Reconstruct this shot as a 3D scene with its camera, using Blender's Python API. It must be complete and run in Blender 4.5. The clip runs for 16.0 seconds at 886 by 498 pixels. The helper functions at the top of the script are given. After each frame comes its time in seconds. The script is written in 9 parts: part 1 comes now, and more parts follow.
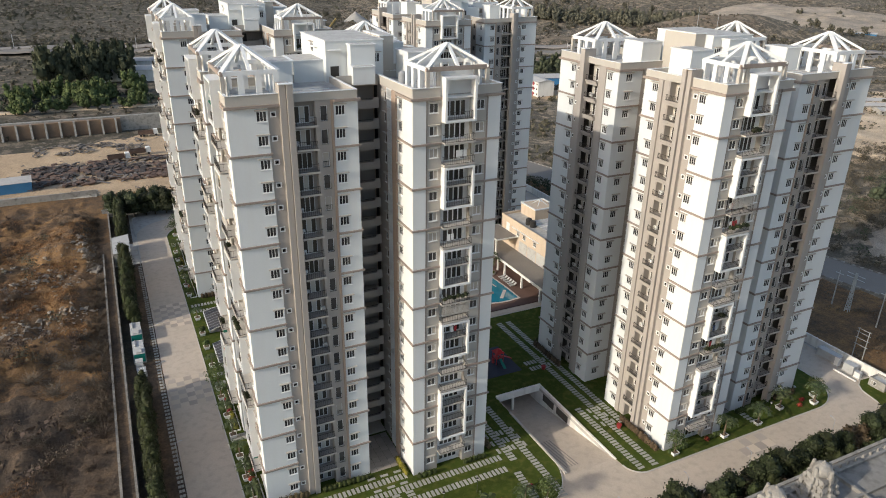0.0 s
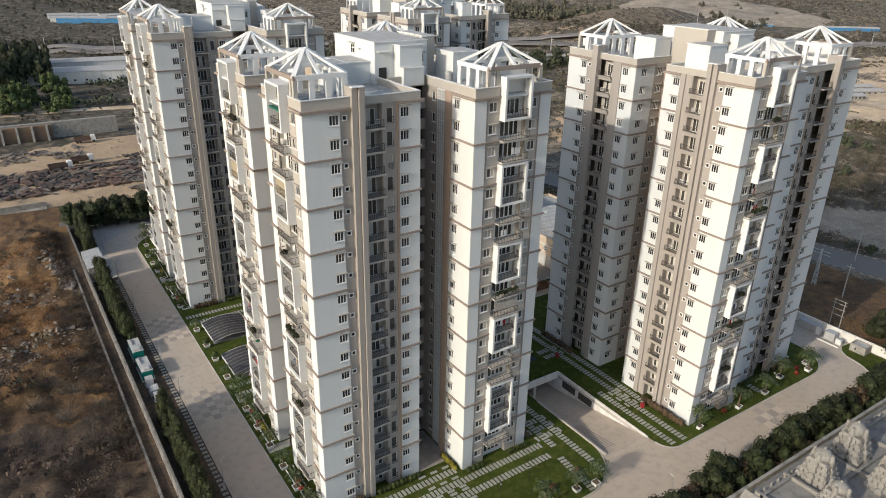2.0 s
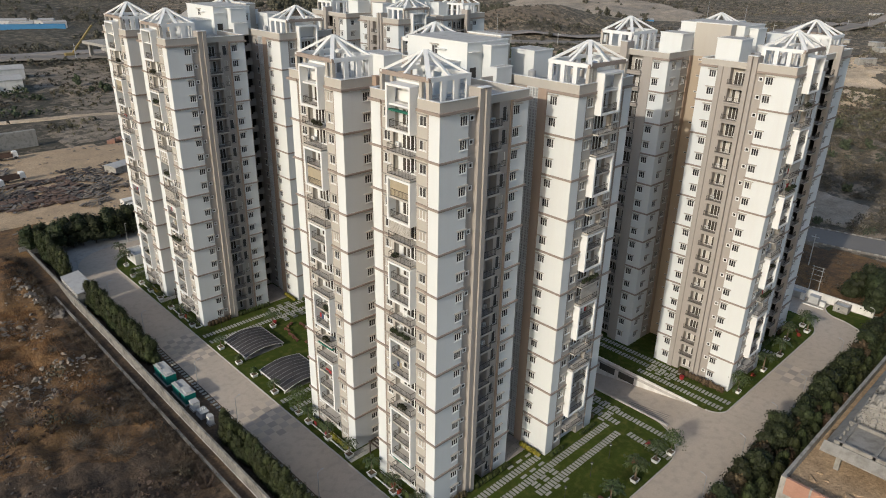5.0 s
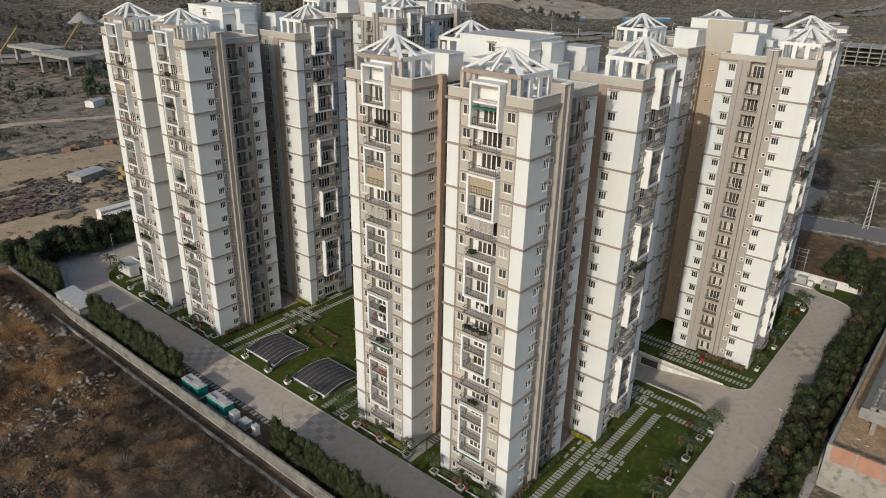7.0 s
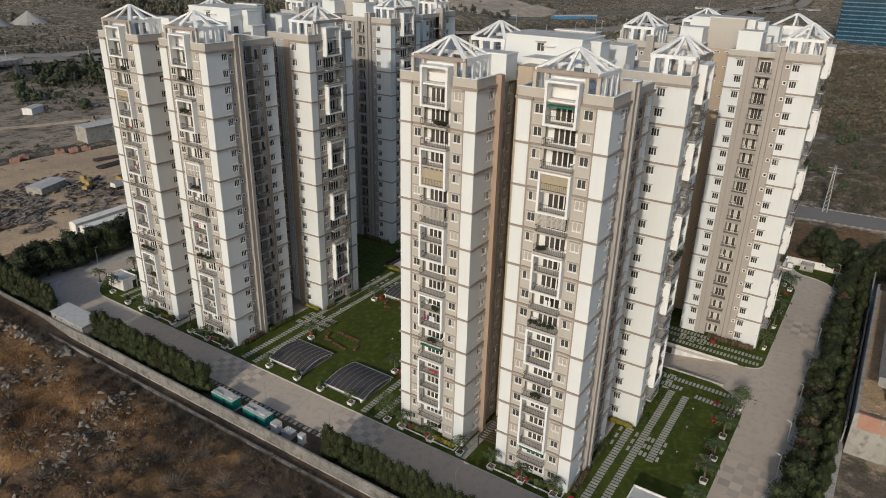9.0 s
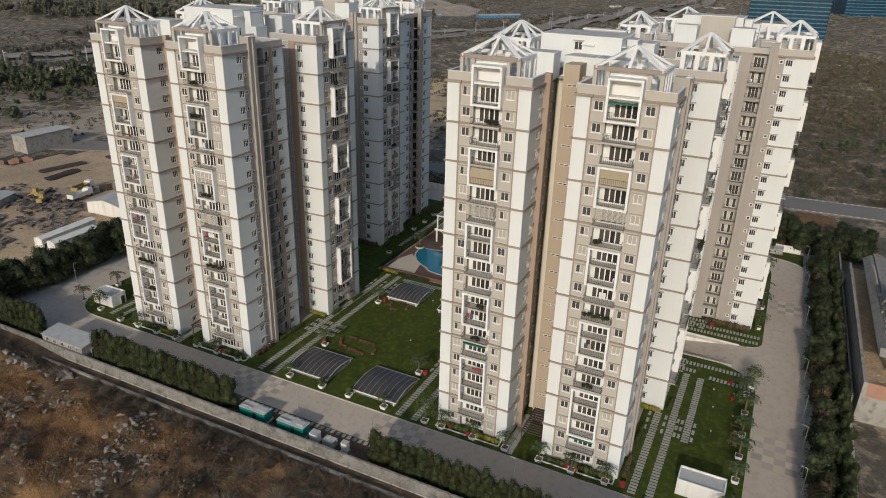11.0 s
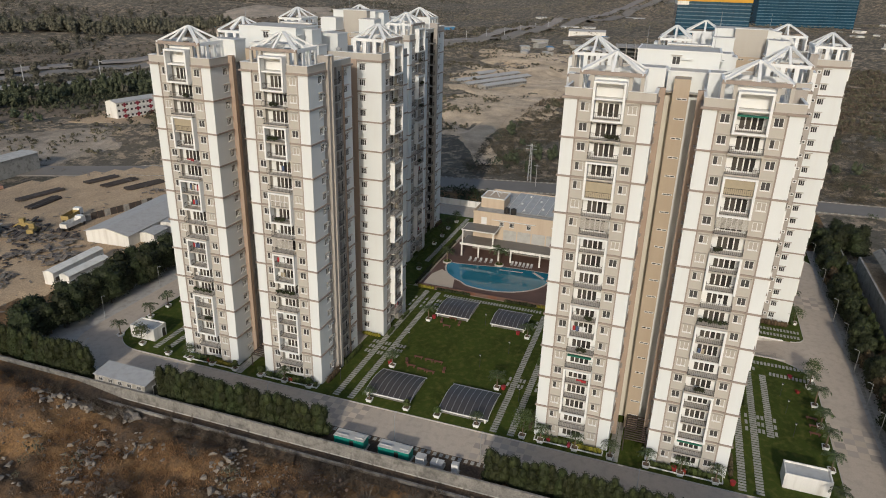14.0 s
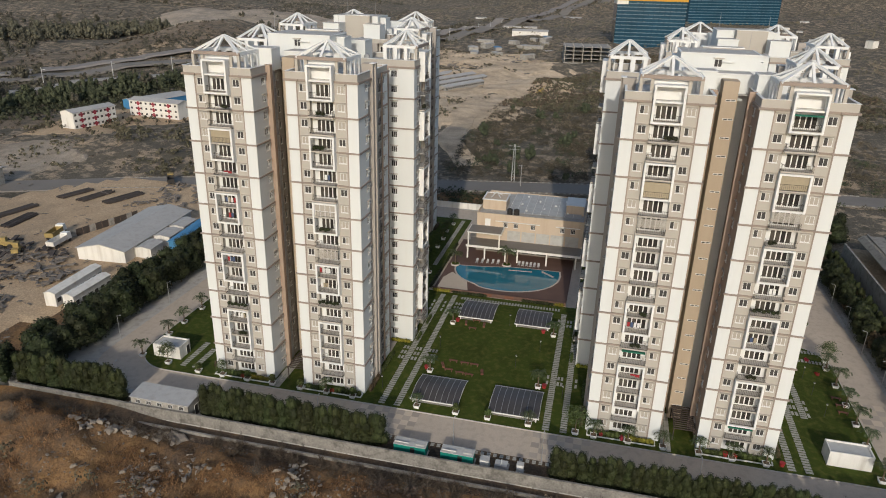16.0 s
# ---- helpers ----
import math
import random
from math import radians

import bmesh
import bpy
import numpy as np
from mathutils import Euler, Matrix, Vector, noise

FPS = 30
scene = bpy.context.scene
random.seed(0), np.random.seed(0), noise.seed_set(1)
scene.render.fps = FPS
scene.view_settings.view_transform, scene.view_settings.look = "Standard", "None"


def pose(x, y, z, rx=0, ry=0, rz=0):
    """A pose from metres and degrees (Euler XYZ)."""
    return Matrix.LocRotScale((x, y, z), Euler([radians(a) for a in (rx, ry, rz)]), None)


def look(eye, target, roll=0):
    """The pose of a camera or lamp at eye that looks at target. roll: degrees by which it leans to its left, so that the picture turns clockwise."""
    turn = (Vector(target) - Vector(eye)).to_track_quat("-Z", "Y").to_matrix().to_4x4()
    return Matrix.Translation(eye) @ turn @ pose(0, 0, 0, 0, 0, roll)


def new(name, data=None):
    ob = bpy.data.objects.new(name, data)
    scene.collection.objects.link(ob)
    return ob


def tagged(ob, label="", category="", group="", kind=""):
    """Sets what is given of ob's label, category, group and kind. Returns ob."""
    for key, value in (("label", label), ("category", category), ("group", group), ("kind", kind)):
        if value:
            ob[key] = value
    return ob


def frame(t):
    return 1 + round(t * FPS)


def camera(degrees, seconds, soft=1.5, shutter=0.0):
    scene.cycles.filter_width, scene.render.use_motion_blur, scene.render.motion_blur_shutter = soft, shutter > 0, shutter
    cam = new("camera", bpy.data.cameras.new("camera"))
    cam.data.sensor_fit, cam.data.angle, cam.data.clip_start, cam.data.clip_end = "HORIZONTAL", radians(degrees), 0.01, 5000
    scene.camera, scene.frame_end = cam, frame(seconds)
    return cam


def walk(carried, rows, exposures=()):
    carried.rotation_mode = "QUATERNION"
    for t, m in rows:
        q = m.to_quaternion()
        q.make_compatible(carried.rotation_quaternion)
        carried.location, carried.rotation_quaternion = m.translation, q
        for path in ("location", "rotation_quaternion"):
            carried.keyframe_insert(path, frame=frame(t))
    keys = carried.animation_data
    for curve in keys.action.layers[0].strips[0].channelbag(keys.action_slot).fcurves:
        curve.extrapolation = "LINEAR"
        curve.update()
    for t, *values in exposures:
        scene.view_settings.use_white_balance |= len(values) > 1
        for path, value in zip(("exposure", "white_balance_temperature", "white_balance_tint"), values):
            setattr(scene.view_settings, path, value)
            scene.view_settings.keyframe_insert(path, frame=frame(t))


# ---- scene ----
cam = camera(65.6, 16.0, soft=1.0)
METRES, EYE, TILT, LEAN, TURN = 157.0, 77.0, 0.0, 0.0, -26.2
ROWS = [
    (0.0, 0.0, 0.0, 0.0, 0.38, -23.26, -0.88),
    (0.5, -0.0313, -0.0015, 0.0008, -1.52, -23.34, -0.93),
    (1.0, -0.0625, -0.0018, 0.0017, -3.44, -23.4, -0.97),
    (1.5, -0.0939, -0.0013, 0.0025, -5.37, -23.46, -0.99),
    (2.0, -0.1253, 0.0003, 0.0032, -7.26, -23.53, -0.99),
    (2.5, -0.1567, 0.0029, 0.0037, -9.15, -23.52, -1.03),
    (3.0, -0.188, 0.0061, 0.0033, -10.98, -23.48, -1.06),
    (3.5, -0.2193, 0.0103, 0.003, -12.66, -23.48, -1.05),
    (4.0, -0.2505, 0.0157, 0.0031, -14.22, -23.47, -1.0),
    (6.5, -0.4032, 0.0561, 0.0, -22.13, -23.36, -1.08),
    (7.0, -0.4326, 0.0671, -0.0003, -23.72, -23.35, -1.1),
    (7.5, -0.4614, 0.0788, -0.0004, -25.31, -23.36, -1.13),
    (8.0, -0.49, 0.0911, -0.0006, -26.94, -23.32, -1.17),
    (8.5, -0.5183, 0.1043, -0.0006, -28.61, -23.34, -1.2),
    (9.0, -0.5454, 0.1186, -0.0003, -30.29, -23.33, -1.24),
    (11.5, -0.6736, 0.2041, -0.0027, -38.66, -23.2, -1.53),
    (12.0, -0.6975, 0.2242, -0.0027, -39.53, -23.14, -1.57),
    (12.5, -0.7206, 0.245, -0.0031, -39.98, -22.88, -1.6),
    (13.0, -0.7435, 0.2665, -0.0028, -40.78, -22.58, -1.6),
    (13.5, -0.766, 0.2878, -0.0026, -42.55, -22.32, -1.55),
    (14.0, -0.788, 0.3096, -0.0018, -44.26, -22.14, -1.45),
    (14.5, -0.8103, 0.3314, -0.0013, -45.56, -22.04, -1.41),
    (15.0, -0.8324, 0.353, -0.0004, -46.82, -22.02, -1.34),
    (15.5, -0.8545, 0.3757, 0.0008, -48.32, -22.0, -1.27),
    (16.0, -0.8757, 0.3985, 0.0022, -49.89, -21.99, -1.24),
]
EXPOSURES = [(0.0, 0.57, 6840, 9), (2.0, 0.40, 6800, 9), (3.5, 0.24, 6700, 9), (6.5, -0.04, 6690, 8), (9.0, -0.15, 6670, 9), (12.5, -0.17, 6690, 9), (16.0, -0.07, 6710, 9)]
walk(cam, [(t, pose(0, 0, EYE, TILT, LEAN, TURN) @ pose(METRES * x, METRES * y, METRES * z, 90 + pitch, roll, yaw)) for t, x, y, z, yaw, pitch, roll in ROWS], EXPOSURES)

# ---- sky, sun ----
SUN_AZ, SUN_EL = 7.6, 23.0          # the light travels towards +x, turned SUN_AZ to +y
world = bpy.data.worlds.new("sky")
scene.world = world
world.use_nodes = True
wn = world.node_tree
sky = wn.nodes.new("ShaderNodeTexSky")
sky.sky_type = 'NISHITA'
sky.sun_disc = False
sky.sun_elevation = radians(SUN_EL)
sky.sun_rotation = radians(270 - SUN_AZ)
sky.air_density, sky.dust_density, sky.ozone_density = 1.0, 1.8, 1.5
wn.links.new(sky.outputs[0], wn.nodes["Background"].inputs[0])
wn.nodes["Background"].inputs[1].default_value = 0.15
sun = new("sun", bpy.data.lights.new("sun", 'SUN'))
sun.data.energy, sun.data.angle, sun.data.color = 2.48, radians(0.7), (1.0, 0.94, 0.845)
_d = Vector((math.cos(radians(SUN_AZ)) * math.cos(radians(SUN_EL)), math.sin(radians(SUN_AZ)) * math.cos(radians(SUN_EL)), -math.sin(radians(SUN_EL))))
sun.matrix_world = look(Vector((0, 0, 200)) - _d * 100, Vector((0, 0, 200)))

# ---- materials ----
def mat(name, colour, rough=0.8, vary=0.15, scale=0.6, fine=12.0, bump=0.0, spec=0.3, metal=0.0, random_object=0.0, dirt=None, dirt_amount=0.0, streak=False):
    """A painted or mineral surface: base colour broken up at two scales, optional dirt and streaks, fine relief."""
    m = bpy.data.materials.new(name)
    m.use_nodes = True
    t = m.node_tree
    N, L = t.nodes, t.links
    b = N["Principled BSDF"]
    b.inputs["Roughness"].default_value, b.inputs["Metallic"].default_value = rough, metal
    b.inputs["Specular IOR Level"].default_value = spec
    geo = N.new("ShaderNodeNewGeometry")
    big = N.new("ShaderNodeTexNoise")
    big.inputs["Scale"].default_value, big.inputs["Detail"].default_value = scale, 4
    small = N.new("ShaderNodeTexNoise")
    small.inputs["Scale"].default_value, small.inputs["Detail"].default_value = fine, 3
    L.new(geo.outputs["Position"], big.inputs["Vector"])
    L.new(geo.outputs["Position"], small.inputs["Vector"])
    add = N.new("ShaderNodeMath")
    add.operation = 'ADD'
    L.new(big.outputs[0], add.inputs[0])
    L.new(small.outputs[0], add.inputs[1])
    rng = N.new("ShaderNodeMapRange")
    rng.inputs["From Min"].default_value, rng.inputs["From Max"].default_value = 0.6, 1.4
    rng.inputs["To Min"].default_value, rng.inputs["To Max"].default_value = 1 - vary, 1 + vary
    L.new(add.outputs[0], rng.inputs["Value"])
    val = rng.outputs[0]
    if random_object:
        info = N.new("ShaderNodeObjectInfo")
        r2 = N.new("ShaderNodeMapRange")
        r2.inputs["To Min"].default_value, r2.inputs["To Max"].default_value = 1 - random_object, 1 + random_object
        L.new(info.outputs["Random"], r2.inputs["Value"])
        mul = N.new("ShaderNodeMath")
        mul.operation = 'MULTIPLY'
        L.new(val, mul.inputs[0])
        L.new(r2.outputs[0], mul.inputs[1])
        val = mul.outputs[0]
    sc = N.new("ShaderNodeVectorMath")
    sc.operation = 'SCALE'
    sc.inputs[0].default_value = colour
    L.new(val, sc.inputs["Scale"])
    out = sc.outputs[0]
    if dirt:
        dn = N.new("ShaderNodeTexNoise")
        dn.inputs["Scale"].default_value, dn.inputs["Detail"].default_value = 0.8, 6
        if streak:
            mp = N.new("ShaderNodeMapping")
            mp.inputs["Scale"].default_value = (1.1, 1.1, 0.12)
            L.new(geo.outputs["Position"], mp.inputs["Vector"])
            L.new(mp.outputs[0], dn.inputs["Vector"])
        else:
            L.new(geo.outputs["Position"], dn.inputs["Vector"])
        dr = N.new("ShaderNodeMapRange")
        dr.inputs["From Min"].default_value, dr.inputs["From Max"].default_value = 0.48, 0.75
        dr.inputs["To Max"].default_value = dirt_amount
        L.new(dn.outputs[0], dr.inputs["Value"])
        mix = N.new("ShaderNodeMix")
        mix.data_type = 'RGBA'
        mix.inputs[7].default_value = (*dirt, 1)
        L.new(dr.outputs[0], mix.inputs[0])
        L.new(out, mix.inputs[6])
        out = mix.outputs[2]
    L.new(out, b.inputs["Base Color"])
    if bump:
        bp = N.new("ShaderNodeBump")
        bp.inputs["Strength"].default_value, bp.inputs["Distance"].default_value = bump, 0.05
        L.new(small.outputs[0], bp.inputs["Height"])
        L.new(bp.outputs[0], b.inputs["Normal"])
    return m


WHITE = mat("white_wall_paint", (0.605, 0.622, 0.618), 0.85, 0.03, 0.15, 6, 0.05, dirt=(0.52, 0.49, 0.45), dirt_amount=0.16, streak=True)
BEIGE = mat("beige_wall_paint", (0.40, 0.372, 0.332), 0.85, 0.04, 0.2, 6, 0.05, dirt=(0.34, 0.295, 0.25), dirt_amount=0.2, streak=True)
TAUPE = mat("taupe_wall_paint", (0.275, 0.225, 0.193), 0.85, 0.06, 0.3, 6, 0.05, dirt=(0.21, 0.175, 0.15), dirt_amount=0.3, streak=True)
SIENNA = mat("sienna_wall_paint", (0.335, 0.255, 0.20), 0.85, 0.06, 0.3, 6, 0.05, dirt=(0.30, 0.20, 0.15), dirt_amount=0.4, streak=True)
FINS = mat("stone_beige_fin_paint", (0.338, 0.308, 0.280), 0.85, 0.05, 0.2, 6, 0.05, dirt=(0.27, 0.235, 0.2), dirt_amount=0.3, streak=True)
BRONZE = mat("bronze_beige_paint", (0.40, 0.325, 0.265), 0.85, 0.05, 0.2, 6, 0.05, dirt=(0.27, 0.215, 0.175), dirt_amount=0.3, streak=True)
CREAMY = mat("cream_wall_paint", (0.60, 0.565, 0.485), 0.85, 0.04, 0.2, 6, 0.05)
TANPANEL = mat("tan_panel_paint", (0.385, 0.315, 0.24), 0.85, 0.05, 0.2, 6, 0.05, dirt=(0.33, 0.25, 0.18), dirt_amount=0.25, streak=True)
TRIM = mat("white_trim", (0.67, 0.675, 0.67), 0.6, 0.03, 0.5, 8, dirt=(0.6, 0.57, 0.52), dirt_amount=0.3)
ROOFING = mat("roof_screed", (0.42, 0.41, 0.39), 0.95, 0.15, 0.35, 5, 0.2, dirt=(0.25, 0.24, 0.22), dirt_amount=0.6)
RAILIRON = mat("brown_black_rail_paint", (0.048, 0.040, 0.034), 0.5, 0.2, 2, 20)
IRON = mat("dark_iron", (0.035, 0.032, 0.03), 0.5, 0.2, 2, 20)
# shade of interiors as a plain dark colour, for window and ramp openings
INSIDE = mat("interior_shade", (0.065, 0.058, 0.05), 0.9, 0.2, 0.4, 2)
LATBACK = mat("grey_taupe_shaft_paint", (0.37, 0.365, 0.35), 0.9, 0.06, 0.3, 6)
LATTICE = mat("lattice_block", (0.56, 0.56, 0.55), 0.9, 0.08, 0.5, 6)
STEELGREY = mat("dull_grey_steel", (0.33, 0.335, 0.34), 0.6, 0.1, 1, 8, dirt=(0.22, 0.2, 0.18), dirt_amount=0.4)
CONCRETE = mat("concrete", (0.42, 0.40, 0.37), 0.9, 0.12, 0.3, 6, 0.2, dirt=(0.22, 0.20, 0.18), dirt_amount=0.6)


def window_glass(name, dark, pale, share, loose):
    """Glossy pane over a dark room; in a share of the windows a pale curtain hangs behind it."""
    m = bpy.data.materials.new(name)
    m.use_nodes = True
    t = m.node_tree
    N, L = t.nodes, t.links
    b = N["Principled BSDF"]
    b.inputs["Roughness"].default_value = 0.06
    b.inputs["Specular IOR Level"].default_value = 0.5
    info = N.new("ShaderNodeObjectInfo")
    geo = N.new("ShaderNodeNewGeometry")
    add = N.new("ShaderNodeMath")
    add.operation = 'MULTIPLY_ADD'
    add.inputs[1].default_value = loose
    L.new(geo.outputs["Random Per Island"], add.inputs[0])
    L.new(info.outputs["Random"], add.inputs[2])
    ramp = N.new("ShaderNodeValToRGB")
    ramp.color_ramp.interpolation = 'CONSTANT'
    e = ramp.color_ramp.elements
    e[0].position, e[0].color = 0.0, (*dark, 1)
    e[1].position, e[1].color = 1.0 - share, (*pale, 1)
    k = e.new(0.36)
    k.color = (dark[0] * 2.0, dark[1] * 1.9, dark[2] * 1.8, 1)
    k = e.new(0.56)
    k.color = (dark[0] * 2.4, dark[1] * 2.3, dark[2] * 2.1, 1)
    dv = N.new("ShaderNodeMath")
    dv.operation = 'DIVIDE'
    dv.inputs[1].default_value = 1.0 + loose
    L.new(add.outputs[0], dv.inputs[0])
    L.new(dv.outputs[0], ramp.inputs[0])
    L.new(ramp.outputs[0], b.inputs["Base Color"])
    return m


GLASS = window_glass("window_glass", (0.030, 0.030, 0.032), (0.38, 0.35, 0.31), 0.21, 1.6)
DOORGLASS = window_glass("door_glass", (0.032, 0.030, 0.028), (0.56, 0.53, 0.48), 0.24, 2.2)

# ---- mesh helpers ----
class Mesh:
    """Collects boxes, prisms and quads of several materials into one mesh."""

    def __init__(self):
        self.v, self.f, self.m, self.mats = [], [], [], []

    def slot(self, material):
        if material not in self.mats:
            self.mats.append(material)
        return self.mats.index(material)

    def face(self, pts, material):
        n = len(self.v)
        self.v += [tuple(p) for p in pts]
        self.f.append(tuple(range(n, n + len(pts))))
        self.m.append(self.slot(material))

    def solid(self, bottom, top, material):
        """A prism between two rings of equal count (anticlockwise seen from above)."""
        n, k = len(self.v), len(bottom)
        self.v += [tuple(p) for p in bottom] + [tuple(p) for p in top]
        fs = [tuple(range(n + k - 1, n - 1, -1)), tuple(range(n + k, n + 2 * k))]
        fs += [(n + i, n + (i + 1) % k, n + k + (i + 1) % k, n + k + i) for i in range(k)]
        self.f += fs
        self.m += [self.slot(material)] * len(fs)
        return self

    def box(self, x0, x1, y0, y1, z0, z1, material):
        x0, x1, y0, y1 = min(x0, x1), max(x0, x1), min(y0, y1), max(y0, y1)
        r = [(x0, y0), (x1, y0), (x1, y1), (x0, y1)]
        return self.solid([(*p, z0) for p in r], [(*p, z1) for p in r], material)

    def rod(self, a, b, r, material, sides=6, r2=None):
        a, b = Vector(a), Vector(b)
        q = (b - a).to_track_quat('Z', 'Y')
        r2 = r if r2 is None else r2
        ring = [q @ Vector((math.cos(2 * math.pi * i / sides), math.sin(2 * math.pi * i / sides), 0)) for i in range(sides)]
        return self.solid([a + p * r for p in ring], [b + p * r2 for p in ring], material)

    def bar(self, a, b, w, h, material):
        """A square timber from a to b, w wide (level) and h deep."""
        a, b = Vector(a), Vector(b)
        d = (b - a).normalized()
        s = d.cross(Vector((0, 0, 1)))
        s = s.normalized() * w / 2 if s.length > 1e-6 else Vector((w / 2, 0, 0))
        u = s.normalized().cross(d) * h / 2
        ring = [-s - u, s - u, s + u, -s + u]
        return self.solid([a + p for p in ring], [b + p for p in ring], material)

    def data(self, name):
        me = bpy.data.meshes.new(name)
        me.from_pydata(self.v, [], self.f)
        for k in self.mats:
            me.materials.append(k)
        me.polygons.foreach_set("material_index", self.m)
        me.update()
        return me

    def add(self, name, parent=None, label=""):
        ob = new(name, self.data(name))
        if parent is not None:
            ob.parent = parent
        if label:
            ob["label"] = label
        return ob


def put(name, data, parent, x=0, y=0, z=0, rz=0.0, label=""):
    """One more object on shared mesh data, at a place and turn (radians) under its parent."""
    ob = new(name, data)
    ob.location, ob.rotation_euler = (x, y, z), (0, 0, rz)
    if parent is not None:
        ob.parent = parent
    if label:
        ob["label"] = label
    return ob


def thing(name, x, y, z, label, category, group="", kind=""):
    ob = new(name)
    ob.location = (x, y, z)
    ob.empty_display_size = 0.3
    return tagged(ob, label, category, group, kind)


def joined(name, data, parent, places, rz=0.0, label=""):
    """Many copies of one mesh in a single object."""
    nv = len(data.vertices)
    co = np.empty(nv * 3)
    data.vertices.foreach_get("co", co)
    co = co.reshape(-1, 3)
    c, s = math.cos(rz), math.sin(rz)
    co = co @ np.array(((c, s, 0), (-s, c, 0), (0, 0, 1)))
    faces = [tuple(p.vertices) for p in data.polygons]
    index = [p.material_index for p in data.polygons]
    me = bpy.data.meshes.new(name)
    verts = np.concatenate([co + np.array(p) for p in places])
    me.from_pydata(verts.tolist(), [], [tuple(v + i * nv for v in f) for i in range(len(places)) for f in faces])
    for k in data.materials:
        me.materials.append(k)
    me.polygons.foreach_set("material_index", index * len(places))
    ob = new(name, me)
    if parent is not None:
        ob.parent = parent
    return tagged(ob, label, "", "", "stuff")


def scatter(name, kinds, places, material, parent=None):
    """A field of copies (x, y, z, turn, size, height factor, kind) of small (verts, faces) shapes, in one mesh."""
    V, F, n = [], [], 0
    for x, y, z, r, s, hz, k in places:
        v, f = kinds[int(k) % len(kinds)]
        c, sn = math.cos(r) * s, math.sin(r) * s
        V.append(np.stack((v[:, 0] * c - v[:, 1] * sn + x, v[:, 0] * sn + v[:, 1] * c + y, v[:, 2] * s * hz + z), 1))
        F.append(f + n)
        n += len(v)
    V, F = np.concatenate(V), np.concatenate(F)
    me = bpy.data.meshes.new(name)
    k = F.shape[1]
    me.vertices.add(len(V))
    me.vertices.foreach_set("co", V.ravel())
    me.loops.add(F.size)
    me.loops.foreach_set("vertex_index", F.ravel())
    me.polygons.add(len(F))
    me.polygons.foreach_set("loop_start", np.arange(0, F.size, k))
    me.update(calc_edges=True)
    me.shade_flat()
    me.materials.append(material)
    ob = new(name, me)
    if parent is not None:
        ob.parent = parent
    return ob

# ---- apartment towers ----
W, DEEP = 12.9, 16.2                # a wing's front width and depth
BASE, STOREY, FLOORS = 0.6, 2.977, 20
ROOF = BASE + STOREY * FLOORS       # 60.1
FRONT_FRAMES = [(19, 19), (15, 16), (11, 12), (7, 8), (2, 4)]


def window_mesh(w, h, leaves, hood=True, glass=GLASS, name="window", fr=0.065):
    """Looks along -y from the wall's face at y = 0; the origin is the middle of its sill."""
    wide = (w - fr) / leaves
    xs = [-w / 2]
    for i in range(leaves):
        xs += [-w / 2 + fr + i * wide, -w / 2 + (i + 1) * wide]
    xs.append(w / 2)
    zs, rows = [0.0, fr, h - fr, h], ["frame", "panes", "frame"]
    if hood:
        xs = [-w / 2 - 0.2, -w / 2 - 0.08] + xs + [w / 2 + 0.08, w / 2 + 0.2]
        zs, rows = [-0.09, -0.01] + zs + [h + 0.12, h + 0.22], ["sill", "gap"] + rows + ["gap", "hood"]
    n = len(xs) - 1

    def cell(i, j):
        """How far out a cell stands, and its material; None where the wall covers it."""
        if not (0 <= i < n and 0 <= j < len(rows)):
            return None
        k, e = rows[j], (2 if hood else 0)
        inner = e <= i < n - e
        if k == "hood":
            return (-0.34, BEIGE)
        if k == "sill":
            return (-0.10, TRIM) if 0 < i < n - 1 else None
        if k == "gap":
            return (0.05, TRIM) if i == n // 2 else None
        if not inner:
            return None
        return (0.06, glass) if k == "panes" and (i - e) % 2 == 1 else (0.02, TRIM)

    v, f, mi, index = [], [], [], {}
    kinds = [TRIM, glass, BEIGE]

    def vert(*p):
        key = tuple(round(c, 4) for c in p)
        if key not in index:
            index[key] = len(v)
            v.append(key)
        return index[key]

    def quad(pts, k):
        if k == glass:              # every pane is loose, so that each may have its own curtain
            n0 = len(v)
            v.extend(pts)
            f.append(list(range(n0, n0 + 4)))
        else:
            f.append([vert(*p) for p in pts])
        mi.append(kinds.index(k))
    for j in range(len(rows)):
        for i in range(n):
            c = cell(i, j)
            if not c:
                continue
            y, k = c
            x0, x1, z0, z1 = xs[i], xs[i + 1], zs[j], zs[j + 1]
            quad(((x0, y, z0), (x1, y, z0), (x1, y, z1), (x0, y, z1)), k)
            for di, dj, (pa, pb) in ((-1, 0, ((x0, z1), (x0, z0))), (1, 0, ((x1, z0), (x1, z1))), (0, -1, ((x0, z0), (x1, z0))), (0, 1, ((x1, z1), (x0, z1)))):
                o = cell(i + di, j + dj)
                yo = o[0] if o else 0.10
                if yo > y:
                    quad(((pa[0], y, pa[1]), (pa[0], yo, pa[1]), (pb[0], yo, pb[1]), (pb[0], y, pb[1])), TRIM if k == glass else k)
    me = bpy.data.meshes.new(name)
    me.from_pydata(v, [], f)
    for k in kinds:
        me.materials.append(k)
    me.polygons.foreach_set("material_index", mi)
    bm = bmesh.new()
    bm.from_mesh(me)
    bmesh.ops.dissolve_limit(bm, angle_limit=0.01, verts=bm.verts, edges=bm.edges, delimit={'MATERIAL'})
    bm.to_mesh(me)
    bm.free()
    me.update()
    return me


